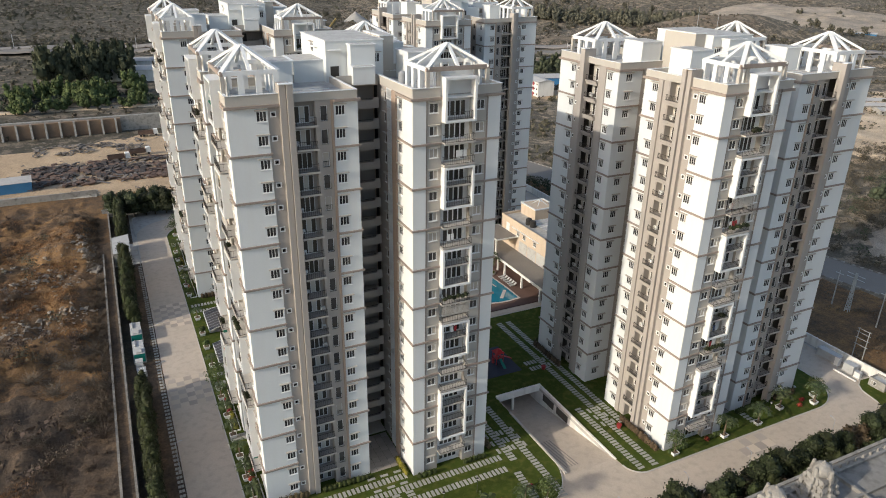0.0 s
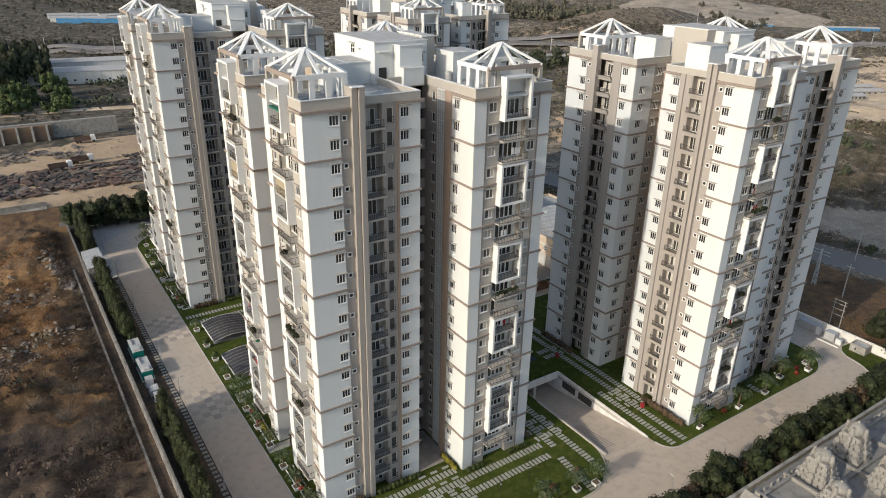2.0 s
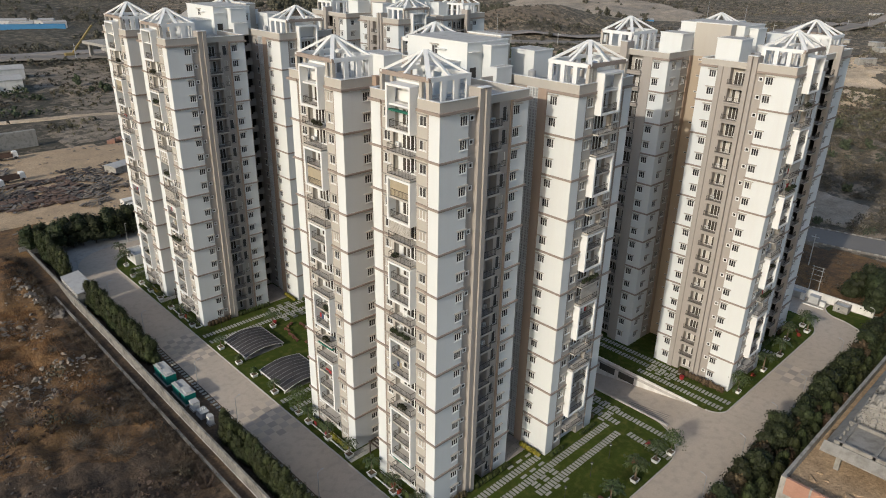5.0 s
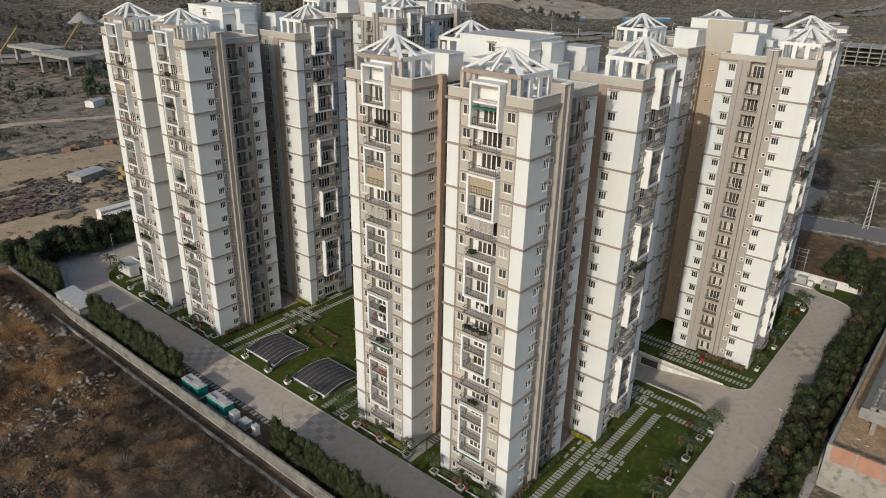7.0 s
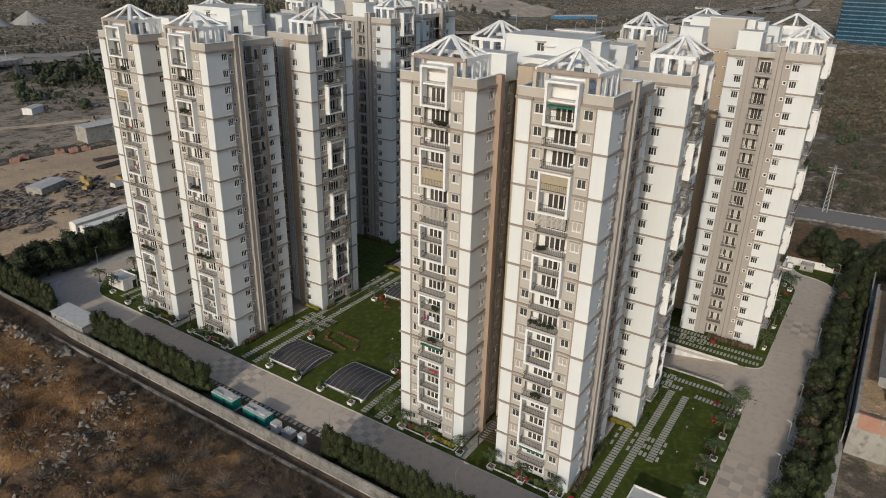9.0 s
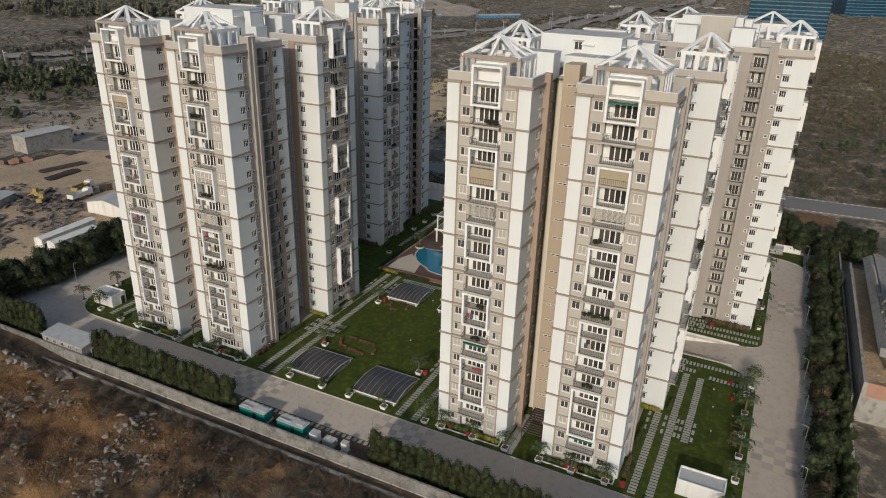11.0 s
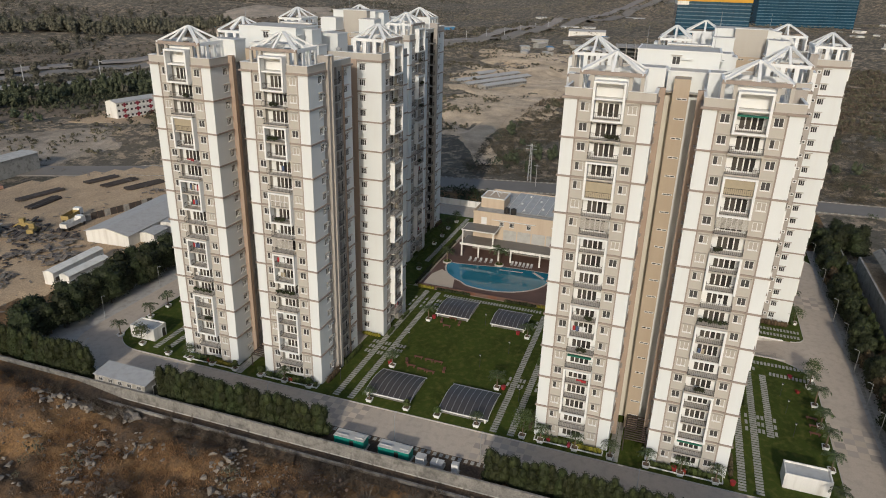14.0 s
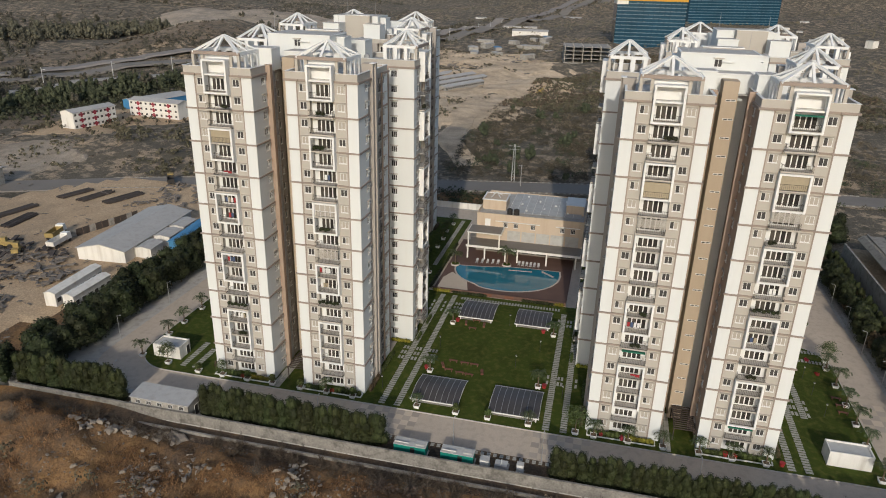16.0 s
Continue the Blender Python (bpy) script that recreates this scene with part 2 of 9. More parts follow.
WIN2 = window_mesh(1.25, 1.25, 2)
WIN3 = window_mesh(1.25, 1.25, 3)
SLIM = window_mesh(0.9, 1.9, 1, False)
DOOR = window_mesh(3.3, 2.25, 4, False, DOORGLASS, "balcony_door", 0.17)
DOORS = window_mesh(2.0, 2.15, 3, False, DOORGLASS, "balcony_door", 0.09)
GRILLE = Mesh()
for _i in range(5):
    GRILLE.box(-0.44 + _i * 0.21, -0.41 + _i * 0.21, -0.10, -0.07, 0.0, 0.75, IRON)
GRILLE = GRILLE.box(-0.45, 0.45, -0.11, -0.06, 0.75, 0.80, IRON).box(-0.45, 0.45, -0.11, -0.06, 0.02, 0.06, IRON).data("window_grille")
VENT = Mesh().box(-0.36, 0.36, -0.06, 0.06, -0.07, 0.06, TRIM).box(-0.36, 0.36, -0.06, 0.06, 0.5, 0.63, TRIM).box(-0.36, -0.22, -0.06, 0.06, 0.06, 0.5, TRIM).box(0.22, 0.36, -0.06, 0.06, 0.06, 0.5, TRIM).box(-0.22, 0.22, 0.0, 0.02, 0.06, 0.5, GLASS).data("vent")


def balcony_mesh(w, out, back, slab, curved=False):
    """A slab with an iron rail; y = 0 is the wall's face, -y is out."""
    m = Mesh()
    m.box(-w / 2, w / 2, -out, back, -0.16, 0.0, slab)
    m.box(-w / 2 - 0.03, w / 2 + 0.03, -out - 0.03, -out + 0.08, -0.22, 0.04, BEIGE)
    return m


def railing_mesh(w, out, h=1.0):
    m = Mesh()
    for z in (0.12, h):
        m.box(-w / 2 + 0.05, w / 2 - 0.05, -out + 0.03, -out + 0.08, z - 0.03, z + 0.02, RAILIRON)
        for s in (-1, 1):
            m.box(s * (w / 2 - 0.08), s * (w / 2 - 0.03), -out + 0.08, 0, z - 0.03, z + 0.02, RAILIRON)
    n = int(w / 0.27)
    for i in range(n + 1):
        x = -w / 2 + 0.07 + i * (w - 0.14) / n
        m.box(x - 0.015, x + 0.015, -out + 0.04, -out + 0.065, 0.0, h, RAILIRON)
    k = max(2, int(out / 0.32))
    for s in (-1, 1):
        for i in range(k):
            y = -out + 0.1 + i * (out - 0.1) / k
            x = s * (w / 2 - 0.055)
            m.box(x - 0.012, x + 0.012, y, y + 0.025, 0.0, h, RAILIRON)
    return m.data("railing")


FLOORTILE = mat("balcony_floor_tile", (0.47, 0.44, 0.40), 0.8, 0.12, 0.8, 8)
BAL_FRONT = balcony_mesh(4.5, 0.95, 1.0, FLOORTILE).data("balcony_slab")
BAL_FRAMED = balcony_mesh(3.9, 0.75, 1.0, FLOORTILE).data("balcony_slab")
BAL_SIDE = balcony_mesh(2.8, 0.35, 1.5, FINS).data("balcony_slab")
BAL_LOGGIA = Mesh().box(-1.52, 1.52, -0.02, 1.5, -0.16, 0.0, FINS).box(-1.52, 1.52, -0.05, 0.16, -0.5, -0.16, FINS).box(-1.52, 1.52, -0.30, 0.12, 0.0, 0.22, FINS).data("balcony_slab")
RAIL_LOGGIA = railing_mesh(2.95, 0.3, 0.8)
RAIL_FRONT, RAIL_FRAMED, RAIL_SIDE = railing_mesh(4.5, 0.95), railing_mesh(3.9, 0.75), railing_mesh(2.6, 0.33)
AC_UNIT = Mesh().box(-0.42, 0.42, -0.45, -0.12, 0, 0.58, TRIM).box(-0.30, 0.10, -0.47, -0.45, 0.08, 0.50, CONCRETE).box(-0.36, 0.36, -0.4, 0.0, -0.06, 0.0, IRON).data("air_conditioner")


BLIND = mat("bamboo_blind", (0.33, 0.28, 0.20), 0.9, 0.1, 2, 14)
CLOTHRED = mat("red_cloth", (0.30, 0.03, 0.035), 0.9, 0.2, 2, 8)
CLOTHBLUE = mat("blue_cloth", (0.06, 0.085, 0.16), 0.9, 0.2, 2, 8)
CLOTHGREEN = mat("green_awning_cloth", (0.02, 0.13, 0.09), 0.8, 0.2, 2, 8)


PLANTED = []                        # balconies that carry potted plants: body, places, height


class Wing:
    """One flat stack. (a, d): a runs along the front from the inner to the outer corner, d goes inwards."""

    def __init__(self, place, tower, flip, rnd, extras, far=False):
        self.place, self.tower, self.flip, self.rnd, self.extras, self.far = place, tower, flip, rnd, extras, far

    def xy(self, a, d):
        x, y = {"se": (22.3 + a, -19.3 + d), "ne": (22.3 + a, 19.3 - d), "sw": (d, -3.15 - a), "nw": (d, 3.15 + a)}[self.place]
        return (35.2 - x if self.flip else x, y)

    def box(self, m, a0, a1, d0, d1, z0, z1, material):
        (x0, y0), (x1, y1) = self.xy(a0, d0), self.xy(a1, d1)
        m.box(x0, x1, y0, y1, z0, z1, material)

    def turn(self, a0, d0, a1, d1):
        """The turn that points a mesh's -y along the step from (a0, d0) to (a1, d1)."""
        (x0, y0), (x1, y1) = self.xy(a0, d0), self.xy(a1, d1)
        return math.atan2(y1 - y0, x1 - x0) + math.pi / 2

    def strip(self, m, side, s0, s1, depth0, z0, z1, material, thick=0.3, holes=None):
        """A wall strip on the front ("f"), inner ("i") or outer ("o") side from s0 to s1, its face depth0 in from the outline;
        holes: (c0, c1, zoff, h), one hole a storey."""
        def cell(u0, u1, za, zb):
            if side == "f":
                self.box(m, u0, u1, depth0, depth0 + thick, za, zb, material)
            elif side == "i":
                self.box(m, depth0, depth0 + thick, u0, u1, za, zb, material)
            else:
                self.box(m, W - depth0 - thick, W - depth0, u0, u1, za, zb, material)
        if not holes:
            cell(s0, s1, z0, z1)
            return
        c0, c1, zo, h = holes
        cell(s0, c0, z0, z1)
        cell(c1, s1, z0, z1)
        z = z0
        for k in range(FLOORS):
            b = BASE + STOREY * k + zo
            cell(c0, c1, z, b)
            z = b + h
        cell(c0, c1, z, z1)

    def openings(self, name, data, side, s, inset, zoff, floors=range(FLOORS), label=""):
        if side == "f":
            p, r = self.xy(s, inset), self.turn(0, 1, 0, 0)
        elif side == "i":
            p, r = self.xy(inset, s), self.turn(1, 0, 0, 0)
        elif side == "b":
            p, r = self.xy(s, DEEP - inset), self.turn(0, 0, 0, 1)
        else:
            p, r = self.xy(W - inset, s), self.turn(0, 0, 1, 0)
        facing = (round(math.sin(r)), -round(math.cos(r)))
        places = [(p[0], p[1], BASE + STOREY * k + zoff) for k in floors]
        if (self.far or facing in ((1, 0), (0, 1))) and len(places) > 3:      # the far sides of the estate: one mesh a column
            joined(name, data, self.body, places, r)
            return
        for q in places:
            put(name, data, self.body, *q, r, label)

    def build(self):
        m = Mesh()
        lo, hi = 0.0, ROOF
        # one solid box behind the openings; its dark colour stands in for unlit rooms and floors
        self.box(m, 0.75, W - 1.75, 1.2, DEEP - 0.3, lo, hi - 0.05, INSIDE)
        # front
        self.strip(m, "f", 0.0, 1.9, 0.0, lo, hi, WHITE)
        self.strip(m, "f", 11.0, W, 0.0, lo, hi, WHITE)
        for s0, s1, c in ((1.9, 4.2, 3.05), (8.7, 11.0, 9.85)):
            self.strip(m, "f", s0, s1, 0.12, lo, hi, BEIGE, 0.3, (c - 0.625, c + 0.625, 0.95, 1.25))
        for s in (1.9, 10.8):
            self.strip(m, "f", s, s + 0.2, 0.04, lo, hi, TAUPE, 0.1)
        # bay of the front balconies
        self.strip(m, "f", 4.2, 8.7, 1.0, lo, hi, TRIM, 0.2, (4.9, 8.2, 0.03, 2.25))
        self.box(m, 4.0, 4.2, 0.3, 1.2, lo, hi, BEIGE)
        self.box(m, 8.7, 8.9, 0.3, 1.2, lo, hi, BEIGE)
        # inner side
        gap = self.place == "sw"
        self.strip(m, "i", 0.3, 5.2, 0.0, lo, hi, SIENNA if gap else WHITE, 0.3, (3.5, 4.75, 0.95, 1.25))
        if self.place in ("sw", "nw"):
            self.strip(m, "i", 5.2, 6.1, -0.9, lo, hi + 1.3, SIENNA, 1.1)
            self.strip(m, "i", 6.1, 6.7, -0.1, lo, hi, SIENNA, 0.4)
        else:
            self.strip(m, "i", 5.2, 6.7, -0.22, lo, hi, SIENNA, 0.4)
        self.strip(m, "i", 6.7, 8.9, 0.12, lo, hi, LATBACK)
        self.strip(m, "i", 8.9, 9.2, 0.0, lo, hi, SIENNA)
        self.strip(m, "i", 9.2, 13.4, 0.3, lo, hi, FINS, 0.3, (9.35, 10.6, 0.95, 1.25))
        # outer side
        self.strip(m, "o", 0.3, 4.8, 0.0, lo, hi, WHITE, 0.3, (3.4, 4.65, 0.95, 1.25))
        self.strip(m, "o", 4.8, 6.2, 0.1, lo, hi, FINS)
        self.strip(m, "o", 6.2, 7.9, 0.0, lo, hi, FINS, 0.4)
        loggia = self.place in ("se", "ne")      # one wide loggia instead of a narrow one beside tall windows
        if loggia:
            self.strip(m, "o", 7.9, 11.0, 1.5, lo, hi, BEIGE, 0.2, (8.5, 10.5, 0.03, 2.15))
            self.box(m, W - 1.5, W - 0.3, 10.8, 11.0, lo, hi, FINS)
            self.strip(m, "o", 11.0, 12.1, 0.25, lo, hi, FINS, 0.3)
            self.strip(m, "o", 12.1, 13.0, 0.0, lo, hi, FINS, 0.4)
        else:
            self.strip(m, "o", 7.9, 10.9, 1.5, lo, hi, FINS, 0.2, (8.3, 10.3, 0.03, 2.15))
            self.box(m, W - 1.5, W - 0.3, 10.7, 10.9, lo, hi, FINS)
            self.strip(m, "o", 10.9, 12.7, 0.3, lo, hi, FINS, 0.3, (11.35, 12.25, 0.35, 1.9))
            self.strip(m, "o", 12.7, 13.0, 0.05, lo, hi, SIENNA, 0.3)
        self.strip(m, "o", 13.0, DEEP - 0.3, 0.2, lo, hi, WHITE, 0.3, (13.25, 14.5, 0.95, 1.25))
        # back
        self.box(m, 0, W - 8.6, DEEP - 0.3, DEEP, lo, hi, BRONZE)
        self.box(m, W - 8.6, W - 7.6, DEEP - 0.3, DEEP + 0.18, lo, hi, SIENNA)
        for a1, c, tone in ((0.2, 2.325, WHITE), (5.0, 6.3, FINS)):
            a0 = 5.0 if a1 < 1 else 7.6
            self.box(m, W - a0, W - c - 0.625, DEEP - 0.3, DEEP, lo, hi, tone)
            self.box(m, W - c + 0.625, W - a1, DEEP - 0.3, DEEP, lo, hi, tone)
            # backing of the window holes, coloured dark for the unlit room
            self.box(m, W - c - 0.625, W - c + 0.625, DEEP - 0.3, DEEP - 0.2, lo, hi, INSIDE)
            z = lo
            for k in range(FLOORS + 1):
                b = BASE + STOREY * k + 0.95 if k < FLOORS else hi
                self.box(m, W - c - 0.625, W - c + 0.625, DEEP - 0.2, DEEP, z, b, tone)
                z = b + 1.25
        # roof and parapet
        self.box(m, 0.3, W - 0.3, 0.3, DEEP - 0.3, hi - 0.04, hi + 0.1, ROOFING)
        top = hi + 1.2
        self.box(m, 0, 3.9, -0.02, 0.28, hi, top, BEIGE)
        self.box(m, 9.0, W, -0.02, 0.28, hi, top, BEIGE)
        self.box(m, 3.9, 9.0, 1.0, 1.25, hi, hi + 3.4, TRIM)
        self.box(m, -0.02, 0.25, 0.28, DEEP, hi, top, BEIGE)
        self.box(m, W - 0.23, W + 0.02, 0.28, 7.9, hi, top, BEIGE)
        self.box(m, W - 0.45, W - 0.2, 7.9, DEEP, hi, top - 0.2, BEIGE)
        self.box(m, 0.25, W - 0.45, DEEP - 0.25, DEEP, hi, top - 0.2, BEIGE)
        for d0, d1, out in ((6.25, 7.0, 0.45), (7.0, 7.1, 0.2), (7.1, 7.85, 0.72)):
            self.box(m, W - 0.1, W + out, d0, d1, lo, hi + 2.3, FINS)
        self.box(m, W - 1.6, W - 0.1, 6.3, 7.85, hi, hi + 2.3, FINS)
        self.box(m, W - 0.14, W + 0.78, 6.2, 7.9, hi + 2.3, hi + 2.4, TRIM)
        self.box(m, -0.1, 0.33, 0.28, DEEP, top, top + 0.07, TRIM)
        self.box(m, W - 0.3, W + 0.1, 0.28, 6.2, top, top + 0.07, TRIM)
        self.box(m, W - 0.5, W - 0.15, 7.9, DEEP, top - 0.2, top - 0.13, TRIM)
        self.box(m, 0.33, W - 0.5, DEEP - 0.3, DEEP + 0.05, top - 0.2, top - 0.13, TRIM)
        for a0, a1 in ((-0.1, 3.9), (9.0, W + 0.1)):
            self.box(m, a0, a1, -0.1, 0.28, top, top + 0.07, TRIM)
        self.body = m.add("wing", self.tower)
        # string courses every second storey, and the cornice: a moulding round each corner
        far = Mesh()
        for k in range(2, FLOORS + 1, 2):
            z, last = BASE + STOREY * k, k == FLOORS
            p, t = (0.32, 0.34) if last else (0.22, 0.26)
            inner = [(-p, -p), (2.3, -p), (2.3, -0.08), (4.2, -0.08), (4.2, 0.14)]
            if gap and not last:
                inner += [(-p, 0.14)]
            else:
                inner += [(0.02, 0.14), (0.02, 5.2), (-p, 5.2)]
            side = 6.2 if last else 5.0
            outer = [(W + p, -p), (W + p, side), (W - 0.12, side), (W - 0.12, 0.14), (8.7, 0.14), (8.7, -0.08), (10.6, -0.08), (10.6, -p)]
            back = [(W - 0.2 + p, 13.0), (W - 0.2 + p, DEEP + p), (W - 5.0, DEEP + p), (W - 5.0, DEEP - 0.02), (W - 0.22, DEEP - 0.02), (W - 0.22, 13.0)]
            for ring in (inner, outer, back):
                b = far if self.far else Mesh()
                pts = [self.xy(*q) for q in ring]
                if sum(xa * yb - xb * ya for (xa, ya), (xb, yb) in zip(pts, pts[1:] + pts[:1])) < 0:
                    pts.reverse()
                b.solid([(*q, z - t) for q in pts], [(*q, z) for q in pts], TAUPE)
                if not self.far:
                    b.add("cornice" if last else "string_course", self.body)
        if self.far:
            tagged(far.add("string_course", self.body), "", "", "", "stuff")
        # windows and vents
        self.openings("window", WIN2, "f", 3.05, 0.12, 0.95)
        self.openings("window", WIN2, "f", 9.85, 0.12, 0.95)
        self.openings("window", WIN3, "i", 4.12, 0.0, 0.95)
        self.openings("window", WIN2, "i", 9.97, 0.3, 0.95)
        self.openings("window", WIN3, "o", 4.02, 0.0, 0.95)
        self.openings("window", WIN3, "o", 13.87, 0.2, 0.95)
        if not loggia:
            self.openings("window", SLIM, "o", 11.8, 0.42, 0.35)
            self.openings("window_grille", GRILLE, "o", 11.8, 0.3, 0.35, label="black iron window grille")
        self.openings("window", WIN3, "b", W - 2.325, 0.0, 0.95)
        if loggia:
            self.openings("window", WIN3, "b", W - 6.3, 0.0, 0.95)
        self.openings("vent", VENT, "o", 5.45, 0.1, 1.45)
        # balconies
        self.openings("balcony_door", DOOR, "f", 6.55, 1.0, 0.03)
        self.openings("balcony_door", DOORS, "o", 9.5 if loggia else 9.3, 1.5, 0.03)
        framed = [k for a, b in FRONT_FRAMES for k in range(a, b + 1)]
        free = [k for k in range(1, FLOORS) if k not in framed]
        self.openings("balcony", BAL_FRONT, "f", 6.45, 0.0, 0.0, free)
        self.openings("railing", RAIL_FRONT, "f", 6.45, 0.0, 0.0, free, "black iron balcony railing")
        self.openings("balcony", BAL_FRAMED, "f", 6.45, 0.0, 0.0, framed)
        self.openings("railing", RAIL_FRAMED, "f", 6.45, 0.0, 0.0, framed, "black iron balcony railing")
        if loggia:
            self.openings("balcony", BAL_LOGGIA, "o", 9.45, 0.0, 0.0, range(1, FLOORS))
            self.openings("railing", RAIL_LOGGIA, "o", 9.45, 0.0, 0.25, range(1, FLOORS), "black iron balcony railing")
        else:
            self.openings("balcony", BAL_SIDE, "o", 9.4, 0.0, 0.0, range(1, FLOORS))
            self.openings("railing", RAIL_SIDE, "o", 9.4, 0.0, 0.0, range(1, FLOORS), "black iron balcony railing")
        for k in range(2, FLOORS):
            if self.rnd.random() < 0.22:
                self.openings("air_conditioner", AC_UNIT, "f", self.rnd.choice((4.55, 8.3)), 0.9, 0.3, [k])
            if self.rnd.random() < 0.5:
                self.openings("air_conditioner", AC_UNIT, "o", 8.2 if self.rnd.random() < 0.5 else 10.5, 1.4, 0.25, [k])
        for k in range(1, FLOORS):
            if k not in self.extras and self.rnd.random() < 0.16:
                a0 = self.rnd.uniform(4.6, 6.5)
                PLANTED.append((self.body, [self.xy(a0 + 0.5 * n, -0.55) for n in range(self.rnd.randint(2, 4))], BASE + STOREY * k - 0.35))
            elif self.rnd.random() < 0.2:
                e, z, a0 = Mesh(), BASE + STOREY * k, self.rnd.uniform(4.7, 6.6)
                for n in range(self.rnd.randint(2, 4)):
                    cloth = self.rnd.choice((BLIND, TRIM, CLOTHBLUE, CLOTHRED, TRIM))
                    self.box(e, a0 + n * 0.55, a0 + n * 0.55 + 0.42, -0.30, -0.27, z + 1.25 - self.rnd.uniform(0.3, 0.6), z + 1.75, cloth)
                e.add("laundry", self.body, "clothes drying on the balcony")
        for k, what in self.extras.items():
            z = BASE + STOREY * k
            e = Mesh()
            if what == "blind":
                self.box(e, 4.5, 8.4, -0.66, -0.63, z + 0.1, z + 2.55, BLIND)
                e.add("balcony_blind", self.body, "tan bamboo blind across the balcony")
            elif what == "laundry":
                self.box(e, 4.9, 5.6, -0.84, -0.80, z + 0.55, z + 1.05, CLOTHRED)
                self.box(e, 5.6, 6.5, -0.83, -0.79, z + 0.75, z + 1.05, CLOTHRED)
                e.add("laundry", self.body, "red cloth drying on the balcony rail")
            elif what == "plants":
                PLANTED.append((self.body, [self.xy(a, -0.8) for a in (4.7, 5.4, 6.1, 6.8, 7.5, 8.1)], z))
            elif what == "awning":
                self.box(e, 4.5, 8.4, -0.80, -0.2, z + 2.15, z + 2.35, CLOTHGREEN)
                e.add("awning", self.body, "dark green awning over the balcony")
            elif what == "louvre":
                for j in range(9):
                    self.box(e, 4.3, 8.6, -0.80, -0.74, z + 1.05 + j * 0.17, z + 1.17 + j * 0.17, BEIGE)
                e.add("louvre", self.body, "beige louvres closing the balcony")
            elif what == "glazed":
                for j in range(5):
                    self.box(e, 4.5 + j * 0.96, 4.58 + j * 0.96, -0.72, -0.66, z, z + 2.6, TRIM)
                self.box(e, 4.5, 8.42, -0.72, -0.66, z + 1.0, z + 1.1, TRIM)
                self.box(e, 4.5, 8.42, -0.70, -0.68, z + 0.1, z + 2.6, GLASS)
                e.add("balcony_glazing", self.body, "white framed glazing closing the balcony")
        # white frames that join storeys of balconies
        for k0, k1 in FRONT_FRAMES:
            z0 = BASE + STOREY * k0 - 0.30
            z1 = BASE + STOREY * (k1 + 1) - 0.35 + (2.85 if k1 == 19 else 0.0)
            f = Mesh()
            self.box(f, 4.15, 4.48, -1.0, 0.3, z0, z1, TRIM)
            self.box(f, 8.42, 8.75, -1.0, 0.3, z0, z1, TRIM)
            self.box(f, 4.48, 8.42, -1.0, 0.0, z0, z0 + 0.28, TRIM)
            self.box(f, 4.48, 8.42, -1.0, 1.0, z1 - 0.3, z1, TRIM)
            if k1 == 19:
                self.box(f, 4.48, 8.42, -0.6, 1.0, ROOF - 0.2, ROOF + 0.05, TRIM)
            f.add("balcony_frame", self.body, "white rendered frame round the balconies")
        # block lattice of the service shaft
        sx, sy = (b - a for a, b in zip(self.xy(1, 0), self.xy(0, 0)))
        unseen = round(sx) == 1 or round(sy) == 1
        l = Mesh()
        for k in range(FLOORS):
            z = BASE + STOREY * k
            l = l if unseen else Mesh()
            for i in range(5):
                s, wd = 6.72 + i * 0.51, 0.14 if i % 2 == 0 else 0.05
                self.box(l, -0.06, 0.12, s, s + wd, z + 0.1, z + 2.9, LATTICE)
            for j in range(7):
                hh = 0.15 if j % 3 == 0 else 0.05
                self.box(l, -0.05, 0.12, 6.72, 8.88, z + 0.1 + j * 0.45, z + 0.1 + hh + j * 0.45, LATTICE)
            if not unseen or k == FLOORS - 1:
                l.add("lattice_panel", self.body)
        self.crown()

    def crown(self):
        """The open pergola with a pyramid of rafters over the wing's front."""
        hi, e = ROOF, ROOF + 3.2
        a0, a1, d0, d1 = 1.9, 11.0, 0.0, 7.0
        ring = Mesh()
        self.box(ring, a0, a1, d0, d0 + 0.35, e, e + 0.55, TAUPE)
        self.box(ring, a0, a1, d1 - 0.35, d1, e, e + 0.55, TRIM)
        self.box(ring, a0, a0 + 0.35, d0 + 0.35, d1 - 0.35, e, e + 0.55, TRIM)
        self.box(ring, a1 - 0.35, a1, d0 + 0.35, d1 - 0.35, e, e + 0.55, TRIM)
        ring.add("pergola_beam", self.body, "white ring beam of the rooftop pergola")
        spots = [(a0, d0, 0.5, 0.5, BEIGE), (a1 - 0.5, d0, 0.5, 0.5, BEIGE), (a0 + 1.6, d0 + 0.3, 0.5, 0.3, BEIGE), (a1 - 2.1, d0 + 0.3, 0.5, 0.3, BEIGE)]
        for i in range(1, 4):
            for a in (a0, a1 - 0.35):
                spots.append((a, d0 + i * 2.1 - 0.1, 0.35, 0.7, TRIM))
        for i in range(1, 4):
            spots.append((a0 + i * 2.275 - 0.4, d1 - 0.35, 0.8, 0.35, TRIM))
        p = Mesh()
        for a, d, wa, wd, k in spots:
            p = p if self.far else Mesh()
            self.box(p, a, a + wa, d, d + wd, hi + 0.1, e, k)
            if not self.far:
                p.add("pergola_post", self.body)
        if self.far:
            tagged(p.add("pergola_post", self.body), "", "", "", "stuff")
        am, dm, top = (a0 + a1) / 2, (d0 + d1) / 2, ROOF + 6.15
        ends = [(a0, d0), (am, d0), (a1, d0), (a1, dm), (a1, d1), (am, d1), (a0, d1), (a0, dm)]
